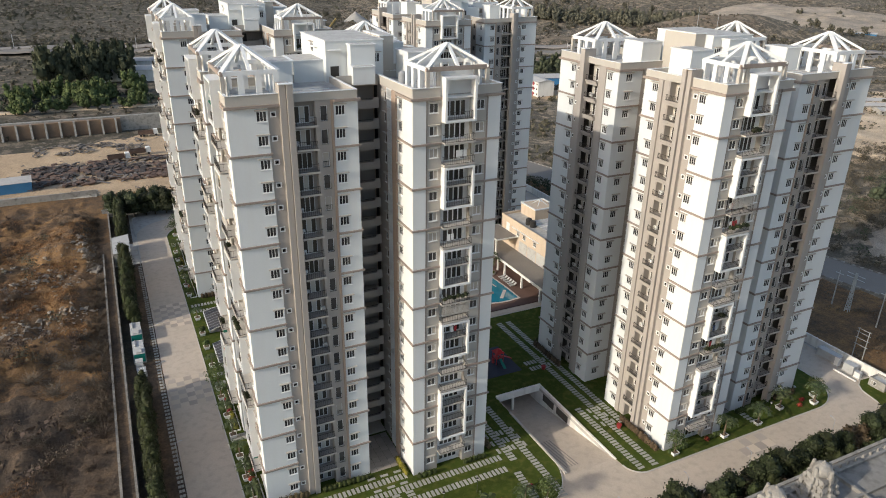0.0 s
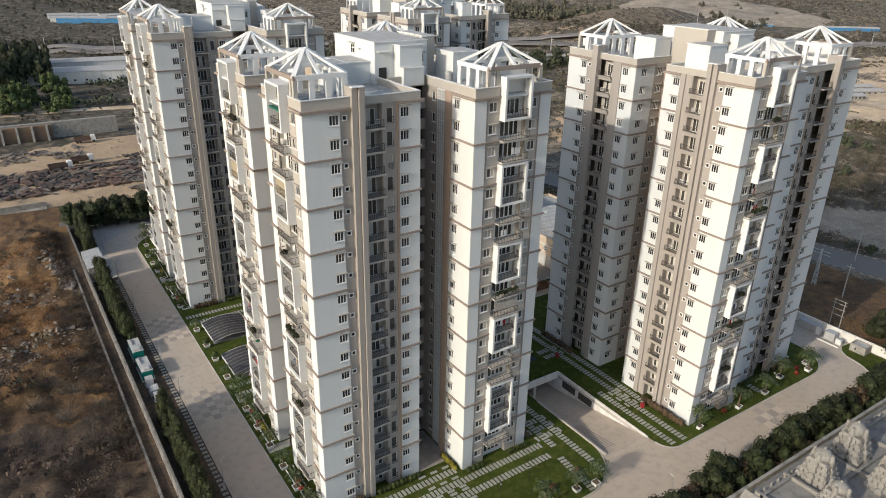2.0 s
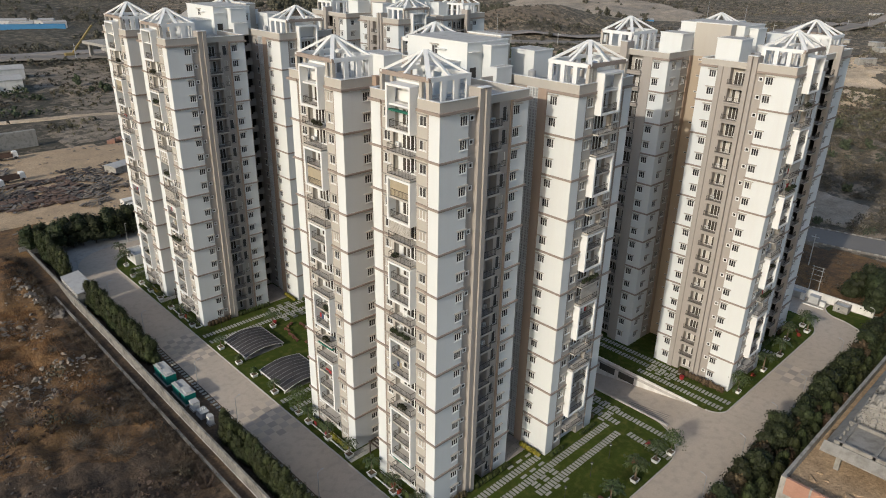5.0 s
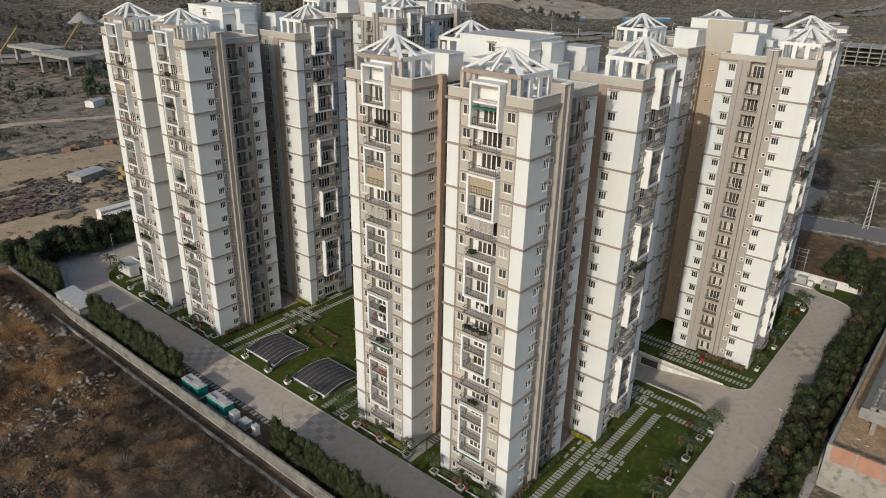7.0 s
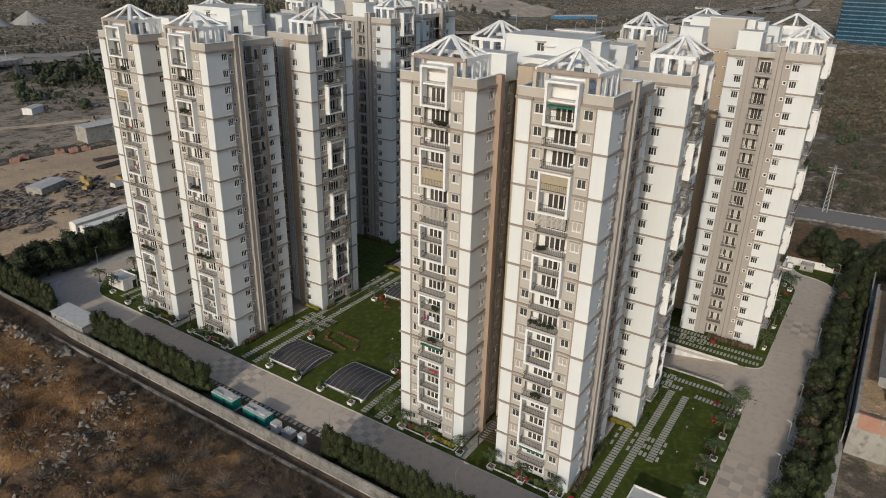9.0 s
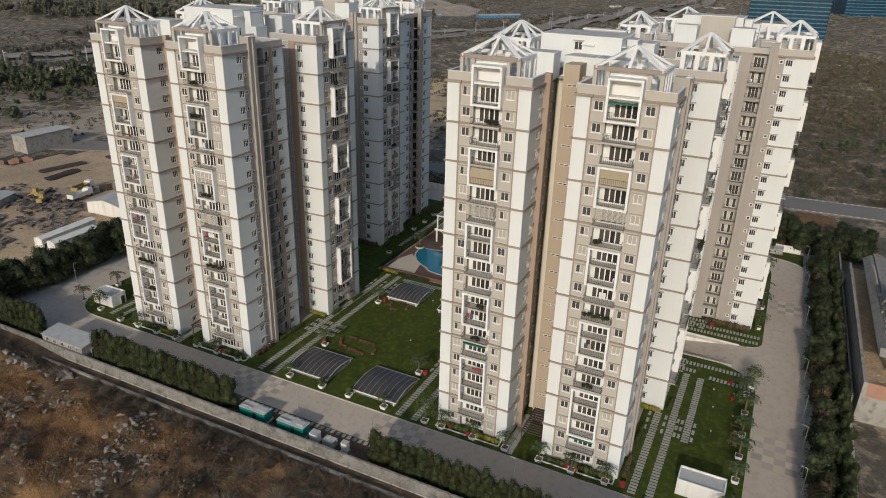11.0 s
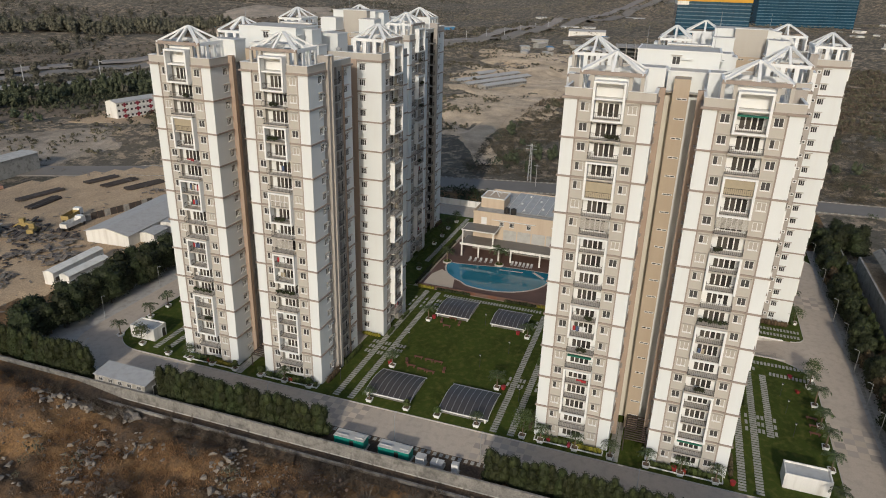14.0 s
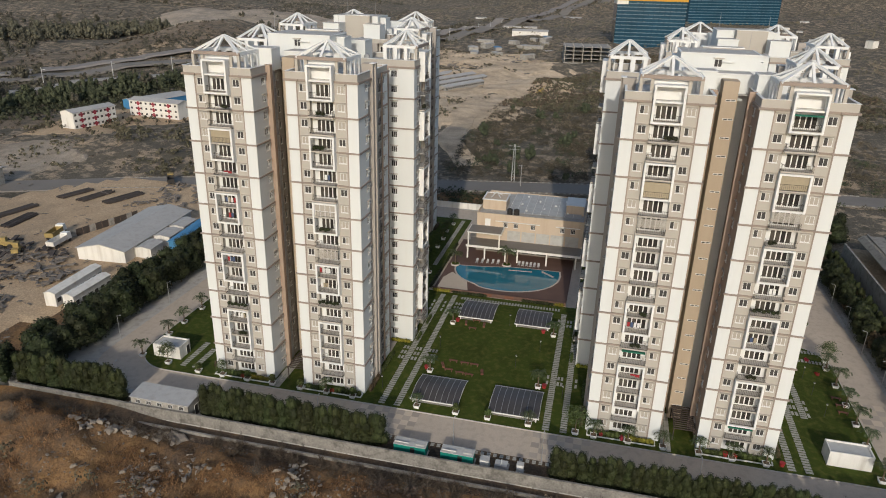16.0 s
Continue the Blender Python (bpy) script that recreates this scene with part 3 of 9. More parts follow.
        for i, (a, d) in enumerate(ends):
            r = Mesh()
            a, d = am + (a - am) * 0.97, dm + (d - dm) * 0.97
            w = 0.55 if i % 2 == 0 else 0.4
            r.bar((*self.xy(a, d), e + 0.35), (*self.xy(am + (a - am) * 0.04, dm + (d - dm) * 0.04), top), w, 0.3, TRIM)
            r.add("pergola_rafter", self.body)


def tower(x, y, flip, seed, label, extras, far=False):
    t = thing("apartment_tower", x, y, 0, label, "apartment building", "towers of the estate")
    rnd = random.Random(seed)
    fx = (lambda v: 35.2 - v) if flip else (lambda v: v)
    for p in ("se", "sw", "ne", "nw"):
        Wing(p, t, flip, rnd, extras.get(p, {}), far).build()
    c = Mesh()
    # the core between the wings
    c.box(fx(12.0), fx(22.6), -0.6, 3.15, 0, ROOF, WHITE)
    c.box(fx(11.6), fx(22.6), -3.15, -0.6, 0, ROOF, WHITE)
    c.box(fx(22.6), fx(26.2), -3.12, 3.12, 0, ROOF, TANPANEL)
    for k in range(FLOORS):
        z = BASE + STOREY * k
        for y in (-1.9, 0.5):
            c.box(fx(26.2), fx(26.26), y, y + 1.4, z + 2.2, z + 2.5, TRIM)
            c.box(fx(26.25), fx(26.28), y + 0.1, y + 0.65, z + 2.26, z + 2.44, IRON)
            c.box(fx(26.25), fx(26.28), y + 0.75, y + 1.3, z + 2.26, z + 2.44, IRON)
    for s in (-1, 1):
        c.box(fx(DEEP), fx(22.6), s * 4.1, s * 3.15, 0, ROOF, FINS)
        c.box(fx(DEEP), fx(22.3), s * 7.2, s * 4.1, ROOF - 0.2, ROOF + 0.12, BEIGE)
        for k in range(FLOORS):
            c.box(fx(18.2), fx(19.3), s * 4.14, s * 4.1, BASE + STOREY * k, BASE + STOREY * k + 2.1, IRON)
    c.box(fx(10.0), fx(22.6), -6.0, 6.0, ROOF, ROOF + 0.12, ROOFING)
    c.box(fx(22.6), fx(26.2), -3.12, 3.12, ROOF, ROOF + 0.12, ROOFING)
    for s in (-1, 1):
        c.box(fx(DEEP), fx(22.3), s * 7.35, s * 7.1, ROOF + 0.12, ROOF + 1.3, BEIGE)
    core = c.add("core", t, "beige lift and stair core with open corridors")
    for s in (-1, 1):
        for k in range(FLOORS):
            g, z = Mesh(), BASE + STOREY * k
            g.box(fx(DEEP), fx(22.3), s * 7.18, s * 4.1, z - 0.2, z, BEIGE)
            if k:
                g.box(fx(DEEP), fx(22.3), s * 7.35, s * 7.18, z - 0.42, z + 0.72, FINS)
                g.box(fx(21.4), fx(22.28), s * 7.34, s * 7.19, z + 0.72, z + 1.1, FINS)
                g.box(fx(DEEP), fx(21.4), s * 7.28, s * 7.24, z + 0.95, z + 1.0, IRON)
            g.add("corridor_parapet", core)
    g = Mesh()
    g.box(fx(8.0), fx(12.0), -1.1, 1.25, 0, ROOF + 2.4, TANPANEL)
    for k in range(FLOORS):
        z = BASE + STOREY * k
        g.box(fx(7.94), fx(8.0), -0.95, 1.1, z + 0.2, z + 2.85, TANPANEL)
        g.box(fx(7.90), fx(7.94), -0.9, 0.6, z + 2.3, z + 2.6, TRIM)
        g.box(fx(7.89), fx(7.91), -0.82, -0.2, z + 2.36, z + 2.54, IRON)
        g.box(fx(7.89), fx(7.91), -0.1, 0.52, z + 2.36, z + 2.54, IRON)
    g.box(fx(11.5), fx(12.0), 1.25, 3.15, 0, ROOF + 0.3, CREAMY)
    g.add("vent_shaft", core, "beige shaft with slotted vents")
    # white rooms on the roof
    for i, (x0, x1, y0, y1, h) in enumerate(((15.6, 24.0, -4.9, 7.6, 5.6), (11.4, 15.6, -3.6, 2.4, 3.0), (6.9, 10.2, -7.6, -3.4, 3.6), (6.9, 10.2, 2.6, 7.6, 3.8), (24.14, 26.2, -3.4, 3.4, 5.9), (26.6, 30.9, -7.8, -3.4, 4.0), (26.6, 30.6, 3.4, 7.9, 4.0), (18.6, 22.2, -6.6, -5.04, 5.2), (18.4, 21.6, -8.0, -6.74, 2.4))):
        b = Mesh()
        b.box(fx(x0), fx(x1), y0, y1, ROOF + 0.1, ROOF + h, BEIGE if i == 4 else WHITE)
        b.box(fx(x0 - 0.12), fx(x1 + 0.12), y0 - 0.12, y1 + 0.12, ROOF + h, ROOF + h + 0.14, TRIM)
        b.box(fx(x0 + 0.2), fx(x1 - 0.2), y0 + 0.2, y1 - 0.2, ROOF + h + 0.14, ROOF + h + 0.17, ROOFING)
        rm = b.add("roof_room", t, "white lift machine room and tank house")
        if i == 0:
            put("window", WIN2, rm, fx(x0 - 0.1), 1.6, ROOF + 3.6, -math.pi / 2 if not flip else math.pi / 2)
            put("window", WIN3, rm, fx(x0 + 7.2), y0 - 0.1, ROOF + 2.6, 0)
            Mesh().box(fx(x0 + 0.6), fx(x0 + 1.8), y0 - 0.05, y0 + 0.02, ROOF + 0.12, ROOF + 2.3, IRON).add("door", rm, "dark steel door")
            Mesh().box(fx(x0 + 0.3), fx(x0 + 2.1), y0 - 0.6, y0, ROOF + 4.4, ROOF + 4.52, TRIM).add("sun_hood", rm)
            Mesh().box(fx(x0 - 0.45), fx(x0), y0 + 4.0, y0 + 6.0, ROOF + 4.4, ROOF + 4.52, TRIM).add("sun_hood", rm)
    # pipes, tanks and a dish on the roof
    for a, b in ((12.4, 4.6), (13.9, 4.6), (25.4, -8.6), (25.4, 9.4)):
        tank = Mesh().rod((fx(a), b, ROOF + 0.12), (fx(a), b, ROOF + 1.5), 0.6, STEELGREY, 12, 0.58)
        tank.rod((fx(a), b, ROOF + 1.5), (fx(a), b, ROOF + 1.75), 0.58, STEELGREY, 12, 0.2)
        tank.add("water_tank", t, "grey roof water tank")
    for y0, y1 in ((-9.5, -9.4), (9.0, 9.1)):
        Mesh().box(fx(1.0), fx(14.5), y0, y1, ROOF + 0.12, ROOF + 0.24, TRIM).add("roof_pipe", t, "white pipe across the roof")
    for a, b in ((16.4, 6.4), (22.6, -3.9)):
        Mesh().rod((fx(a), b, ROOF + 5.7), (fx(a), b, ROOF + 9.2), 0.05, STEELGREY, 6, 0.02).add("lightning_rod", t, "slim lightning rod")
    return t


tower(12.3, 99.0, False, 1, "white and beige high-rise apartment tower beside the south lawn", {"nw": {15: "blind", 13: "louvre", 5: "awning", 4: "laundry"}, "sw": {19: "awning", 16: "blind", 14: "louvre", 9: "plants", 1: "awning"}, "se": {9: "louvre", 10: "plants"}})
tower(12.3, 173.7, False, 2, "white and beige high-rise apartment tower beside the garden court", {"sw": {12: "glazed", 9: "louvre", 6: "plants"}, "nw": {16: "blind", 14: "laundry", 5: "plants"}, "se": {12: "louvre"}})
tower(75.4, 86.7, True, 3, "white and beige high-rise apartment tower beside the ramp", {"se": {14: "louvre", 13: "plants", 6: "plants"}})
tower(75.4, 184.5, True, 4, "white and beige high-rise apartment tower behind the clubhouse", {}, True)

# ---- ground and site ----
def soil_material(name, tan, brown, grey, s1=0.02, s2=0.25, bump=0.6, growth=None, cover=0.5, specks=0.0):
    """Dry earth: patches of three colours, grit and relief; low growth grows in spots."""
    m = bpy.data.materials.new(name)
    m.use_nodes = True
    t = m.node_tree
    N, L = t.nodes, t.links
    b = N["Principled BSDF"]
    b.inputs["Roughness"].default_value, b.inputs["Specular IOR Level"].default_value = 0.97, 0.1
    geo = N.new("ShaderNodeNewGeometry")
    noises = []
    for sc, de in ((s1, 6), (s2, 6), (2.5, 4)):
        n = N.new("ShaderNodeTexNoise")
        n.inputs["Scale"].default_value, n.inputs["Detail"].default_value, n.inputs["Roughness"].default_value = sc, de, 0.65
        L.new(geo.outputs["Position"], n.inputs["Vector"])
        noises.append(n)
    ramp = N.new("ShaderNodeValToRGB")
    e = ramp.color_ramp.elements
    e[0].position, e[0].color = 0.36, (*grey, 1)
    e[1].position, e[1].color = 0.64, (*tan, 1)
    e.new(0.5).color = (*brown, 1)
    a = N.new("ShaderNodeMath")
    a.operation = 'MULTIPLY_ADD'
    a.inputs[1].default_value = 0.55
    h = N.new("ShaderNodeMath")
    h.operation = 'MULTIPLY'
    h.inputs[1].default_value = 0.45
    L.new(noises[1].outputs[0], h.inputs[0])
    L.new(noises[0].outputs[0], a.inputs[0])
    L.new(h.outputs[0], a.inputs[2])
    L.new(a.outputs[0], ramp.inputs[0])
    earth = ramp.outputs[0]
    if growth:
        g = N.new("ShaderNodeTexNoise")
        g.inputs["Scale"].default_value, g.inputs["Detail"].default_value, g.inputs["Roughness"].default_value = 0.13, 8, 0.75
        L.new(geo.outputs["Position"], g.inputs["Vector"])
        gr = N.new("ShaderNodeMapRange")
        gr.inputs["From Min"].default_value, gr.inputs["From Max"].default_value = 0.60 - 0.25 * cover, 0.66 - 0.25 * cover
        L.new(g.outputs[0], gr.inputs["Value"])
        mx = N.new("ShaderNodeMix")
        mx.data_type = 'RGBA'
        mx.inputs[7].default_value = (*growth, 1)
        L.new(gr.outputs[0], mx.inputs[0])
        L.new(earth, mx.inputs[6])
        earth = mx.outputs[2]
    if specks:                      # low dark shrubs too many to tell apart
        for size, seed in ((0.42, 31.0), (0.16, 57.0)):
            g = N.new("ShaderNodeTexNoise")
            g.noise_dimensions = '4D'
            g.inputs["Scale"].default_value, g.inputs["Detail"].default_value, g.inputs["Roughness"].default_value = size, 5, 0.6
            g.inputs["W"].default_value = seed
            L.new(geo.outputs["Position"], g.inputs["Vector"])
            gr = N.new("ShaderNodeMapRange")
            gr.inputs["From Min"].default_value, gr.inputs["From Max"].default_value = 0.56, 0.64
            gr.inputs["To Max"].default_value = specks * 1.5
            L.new(g.outputs[0], gr.inputs["Value"])
            mx = N.new("ShaderNodeMix")
            mx.data_type = 'RGBA'
            mx.inputs[7].default_value = (growth[0] * 0.62, growth[1] * 0.68, growth[2] * 0.62, 1)
            L.new(gr.outputs[0], mx.inputs[0])
            L.new(earth, mx.inputs[6])
            earth = mx.outputs[2]
    r = N.new("ShaderNodeMapRange")
    r.inputs["From Min"].default_value, r.inputs["From Max"].default_value = 0.3, 0.7
    r.inputs["To Min"].default_value, r.inputs["To Max"].default_value = 0.65, 1.35
    L.new(noises[2].outputs[0], r.inputs["Value"])
    sc = N.new("ShaderNodeVectorMath")
    sc.operation = 'SCALE'
    L.new(earth, sc.inputs[0])
    L.new(r.outputs[0], sc.inputs["Scale"])
    L.new(sc.outputs[0], b.inputs["Base Color"])
    bp = N.new("ShaderNodeBump")
    bp.inputs["Strength"].default_value, bp.inputs["Distance"].default_value = bump, 0.4
    L.new(noises[1].outputs[0], bp.inputs["Height"])
    grit = N.new("ShaderNodeBump")
    grit.inputs["Strength"].default_value, grit.inputs["Distance"].default_value = bump, 0.18
    L.new(noises[2].outputs[0], grit.inputs["Height"])
    L.new(bp.outputs[0], grit.inputs["Normal"])
    L.new(grit.outputs[0], b.inputs["Normal"])
    return m


GRASS = mat("lawn_grass", (0.047, 0.066, 0.012), 0.95, 0.42, 0.16, 9, 0.8, spec=0.1, dirt=(0.12, 0.115, 0.03), dirt_amount=0.75)
ROADTOP = mat("road_concrete", (0.475, 0.40, 0.325), 0.9, 0.1, 0.12, 4, 0.15, dirt=(0.29, 0.25, 0.21), dirt_amount=0.45)
KERB = mat("kerb_stone", (0.45, 0.42, 0.38), 0.9, 0.1, 0.5, 4)
SLAB = mat("paving_slab", (0.32, 0.315, 0.285), 0.9, 0.08, 0.5, 9, 0.2, random_object=0.12)
TANTILE = mat("tan_paver", (0.50, 0.42, 0.335), 0.9, 0.08, 0.5, 9, 0.2, random_object=0.1)
FADEDTILE = mat("faded_grey_paver", (0.37, 0.32, 0.275), 0.9, 0.08, 0.5, 9, 0.2, random_object=0.12)
GREYTILE = mat("grey_paver", (0.29, 0.255, 0.225), 0.9, 0.08, 0.5, 9, 0.2, random_object=0.12)
SOIL = soil_material("dry_soil", (0.25, 0.144, 0.064), (0.150, 0.093, 0.052), (0.070, 0.053, 0.041), 0.07, 0.5, 1.0)
FARSOIL = soil_material("plain_soil", (0.42, 0.315, 0.215), (0.29, 0.23, 0.168), (0.17, 0.148, 0.118), 0.008, 0.06, 0.6, (0.115, 0.10, 0.078), 0.62, 0.45)
GREYPLAIN = soil_material("grey_plain_soil", (0.25, 0.20, 0.148), (0.172, 0.142, 0.11), (0.105, 0.094, 0.076), 0.012, 0.08, 0.6, (0.075, 0.068, 0.053), 0.62, 0.45)
DARKSOIL = soil_material("dark_litter_soil", (0.18, 0.122, 0.076), (0.098, 0.072, 0.052), (0.048, 0.040, 0.034), 0.06, 0.35, 0.9)
WALLGREY = mat("stained_grey_wall", (0.215, 0.202, 0.183), 0.95, 0.38, 0.3, 3, 0.25, dirt=(0.075, 0.069, 0.061), dirt_amount=0.95)
YARD = soil_material("bare_yard_earth", (0.48, 0.36, 0.24), (0.41, 0.30, 0.195), (0.29, 0.222, 0.157), 0.012, 0.12, 0.3)
PALEDIRT = soil_material("pale_dirt", (0.64, 0.51, 0.37), (0.48, 0.375, 0.265), (0.28, 0.225, 0.165), 0.02, 0.12, 0.5)
ASPHALT = mat("asphalt", (0.185, 0.168, 0.15), 0.92, 0.15, 0.1, 6, 0.2, dirt=(0.20, 0.17, 0.14), dirt_amount=0.5)
PLASTER = mat("weathered_wall_plaster", (0.31, 0.295, 0.27), 0.95, 0.22, 0.4, 5, 0.2, dirt=(0.12, 0.112, 0.10), dirt_amount=0.9)
BRICKRED = mat("raw_brick", (0.36, 0.20, 0.145), 0.95, 0.2, 0.6, 9, 0.4)
WALLWHITE = mat("white_boundary_paint", (0.72, 0.70, 0.66), 0.9, 0.06, 0.3, 5, 0.1, dirt=(0.35, 0.31, 0.26), dirt_amount=0.5, streak=True)

NX0, NX1, NY0, NY1 = -5.45, 131.5, 48.2, 228.0       # the estate's ground


def smooth(a, b, v):
    t = min(1.0, max(0.0, (v - a) / (b - a)))
    return t * t * (3 - 2 * t)


def relief(x, y):
    """Height of the open land: rough and rocky west of the estate, flat in the yards, hills far off."""
    n1 = noise.fractal(Vector((x * 0.018, y * 0.018, 3.1)), 1.0, 2.0, 4)
    n2 = noise.fractal(Vector((x * 0.11, y * 0.11, 7.7)), 1.0, 2.0, 4)
    z = 0.0
    west = smooth(9, 40, -x) * (1 - smooth(205, 245, y))
    z += smooth(4, 5, -x) * 1.5 * smooth(188, 203, y) * (1 - smooth(224, 232, y)) * (1 - smooth(14, 30, -x))
    z += smooth(8.3, 13, -x) * (3.2 + 1.2 * n2) * math.exp(-(((x + 14) / 8) ** 2 + ((y - 209) / 15) ** 2))
    z += (4.0 + 1.5 * n2) * math.exp(-(((x - 168) / 26) ** 2 + ((y - 330) / 40) ** 2))
    if x < NX0 and y < 245:
        z += smooth(8.3, 12, -x) * 0.85 * noise.fractal(Vector((x * 0.30, y * 0.30, 5.2)), 0.75, 2.0, 4)
    z += smooth(8.3, 12, -x) * (1.5 + 0.8 * n2) * (math.exp(-(((x + 15.5) / 4.5) ** 2 + ((y - 167) / 7) ** 2)) + math.exp(-(((x + 20) / 6) ** 2 + ((y - 145) / 6) ** 2)))
    z += west * (2.5 * n1 + 1.25 * n2 + 1.2) + smooth(8, 14, -x) * (1 - smooth(215, 245, y)) * 0.5 * n2
    east = smooth(180, 230, x) * (1 - smooth(330, 420, y))
    z += east * (2.4 * n1 + 0.7 * n2 + 1.0)
    r = math.hypot(x - 60, y - 130)
    z += smooth(650, 1500, r) * (34 + 40 * noise.fractal(Vector((x * 0.0016, y * 0.0016, 1.2)), 1.0, 2.0, 4))
    z += smooth(260, 500, r) * 3 * n1
    z += 26 * math.exp(-(((x - 560) / 130) ** 2 + ((y - 520) / 60) ** 2))
    return z - 0.25


def earth(x, y):
    """Which soil lies here: dark litter in the south-west, orange earth north of it, the plain beyond."""
    if x > 20 or y > 248:
        return 3 if y > 300 and x + 40 * noise.noise(Vector((x * 0.02, y * 0.02, 2.0))) < 0.35 * y - 30 else 1
    if x > -10.0 and y < 200:
        return 2
    return 2 if y + 30 * noise.noise(Vector((x * 0.04, y * 0.04, 6.0))) + 9 * noise.noise(Vector((x * 0.2, y * 0.2, 6.0))) < 128 else 0


def terrain():
    def steps(*spans):
        out = []
        for a, b, s in spans:
            out += list(np.arange(a, b, s))
        return out
    xs = steps((-1500, -160, 60), (-160, -64, 1.7), (-64, NX0, 0.8)) + [NX0] + steps((4, NX1, 12)) + [NX1] + steps((134, 260, 3.5), (260, 700, 11), (700, 3200, 45))
    ys = steps((-900, 0, 45), (0, NY0 - 1, 3)) + [NY0] + steps((NY0 + 2, 110, 2), (110, NY1 - 1, 1)) + [NY1] + steps((NY1 + 2.5, 262, 2.5), (262, 700, 9), (700, 3400, 45))
    verts = [(x, y, relief(x, y)) for y in ys for x in xs]
    n, faces = len(xs), []
    for j in range(len(ys) - 1):
        for i in range(n - 1):
            if xs[i] >= NX0 - 0.01 and xs[i + 1] <= NX1 + 0.01 and ys[j] >= NY0 - 0.01 and ys[j + 1] <= NY1 + 0.01:
                continue
            faces.append((j * n + i, j * n + i + 1, (j + 1) * n + i + 1, (j + 1) * n + i))
    me = bpy.data.meshes.new("ground")
    me.from_pydata(verts, [], faces)
    me.polygons.foreach_set("use_smooth", [True] * len(faces))
    me.materials.append(SOIL)
    me.materials.append(FARSOIL)
    me.materials.append(DARKSOIL)
    me.materials.append(GREYPLAIN)
    me.polygons.foreach_set("material_index", [earth(*verts[f[0]][:2]) for f in faces])
    return tagged(new("ground", me), "dry brown scrubland with bare earth patches", "ground", "", "structure")


terrain()


def sheet(name, rects, z0, z1, material, label=""):
    m = Mesh()
    for x0, x1, y0, y1 in rects:
        m.box(x0, x1, y0, y1, z0, z1, material)
    return tagged(m.add(name), label, "", "", "structure")


RX0, RX1, RY0, RY1 = 57.4, 66.6, 69.5, 118.0        # the ramp's cutting, the far part is roofed by the court
BX0, BX1, BY0, BY1 = NX0, NX1, NY0, NY1
sheet("pavement", [(BX0, RX0, BY0, BY1), (RX1, BX1, BY0, BY1), (RX0, RX1, BY0, RY0), (RX0, RX1, 92.5, BY1)], -0.6, -0.05, CONCRETE, "concrete ground slab of the estate")

sheet("planting_strip", [(NX0 + 0.35, 1.45, 50.0, 184.5), (NX0 + 0.35, 0.2, 200.0, 225.5)], -0.05, -0.03, DARKSOIL, "dark soil strip under the screening trees")

# ring road with rounded corners
def rounded(x0, x1, y0, y1, radii, seg=10):
    pts = []
    corners = ((x0, y0, 1, 1, 180), (x1, y0, -1, 1, 270), (x1, y1, -1, -1, 0), (x0, y1, 1, -1, 90))
    for (cx, cy, sx, sy, a0), r in zip(corners, radii):
        if r <= 0:
            pts.append((cx, cy))
            continue
        for i in range(seg + 1):
            a = radians(a0 + 90 * i / seg)
            pts.append((cx + sx * r + r * math.cos(a), cy + sy * r + r * math.sin(a)))
    return pts


def slab(m, pts, z0, z1, material):
    m.solid([(x, y, z0) for x, y in pts], [(x, y, z1) for x, y in pts], material)


# the road is laid round the ramp's mouth
m = Mesh()
west = rounded(1.5, RX0, 56.9, 216.8, (3, 0, 0, 12))
east = rounded(RX1, 128.5, 56.9, 216.8, (0, 12, 10, 0))
slab(m, west, -0.05, -0.02, ROADTOP)
slab(m, east, -0.05, -0.02, ROADTOP)
slab(m, [(RX0, 56.9), (RX1, 56.9), (RX1, RY0), (RX0, RY0)], -0.05, -0.02, ROADTOP)
slab(m, [(RX0, 92.5), (RX1, 92.5), (RX1, 216.8), (RX0, 216.8)], -0.05, -0.02, ROADTOP)
tagged(m.add("road"), "pale concrete ring road of the estate", "road", "", "structure")

# lawns inside the ring, with stone kerbs
def lawn(pts, label):
    m = Mesh()
    slab(m, pts, -0.02, 0.10, GRASS)
    ob = tagged(m.add("lawn"), label, "lawn", "", "structure")
    k = Mesh()
    for (xa, ya), (xb, yb) in zip(pts, pts[1:] + pts[:1]):
        if ya == yb and ya in (117.0, 156.0, 92.7) or xa == xb and xa in (57.2, 66.9, 61.6):
            continue                # lawns join here
        k.bar((xa, ya, 0.05), (xb, yb, 0.05), 0.16, 0.18, KERB)
    k.add("kerb", ob)


lawn(rounded(9.3, 57.2, 64.6, 117.0, (1.5, 9, 0, 0)), "green lawn with kerb round the front tower")
lawn(rounded(9.3, 61.6, 117.0, 156.0, (0, 0, 0, 0)), "mown green court lawn between the towers")
lawn(rounded(9.3, 62.0, 156.0, 209.3, (0, 0, 0, 9)), "green lawn round the far tower")
lawn(rounded(66.9, 118.6, 64.6, 120.0, (3, 8, 0, 0)), "green lawn beside the ramp")
lawn([(62.0, 158.0), (118.6, 158.0), (118.6, 201.0), (110.5, 209.3), (62.0, 209.3)], "green lawn behind the clubhouse path")
lawn([(57.2, 92.7), (66.9, 92.7), (66.9, 120.0), (61.6, 120.0), (61.6, 117.0), (57.2, 117.0)], "green lawn above the covered ramp")

lawn([(119.2, 57.0), (129.3, 57.0), (129.3, 67.2), (126.4, 67.4), (124.6, 66.4), (123.4, 64.8), (122.7, 61.5), (121.2, 58.6)], "green corner lawn beside the curving road")

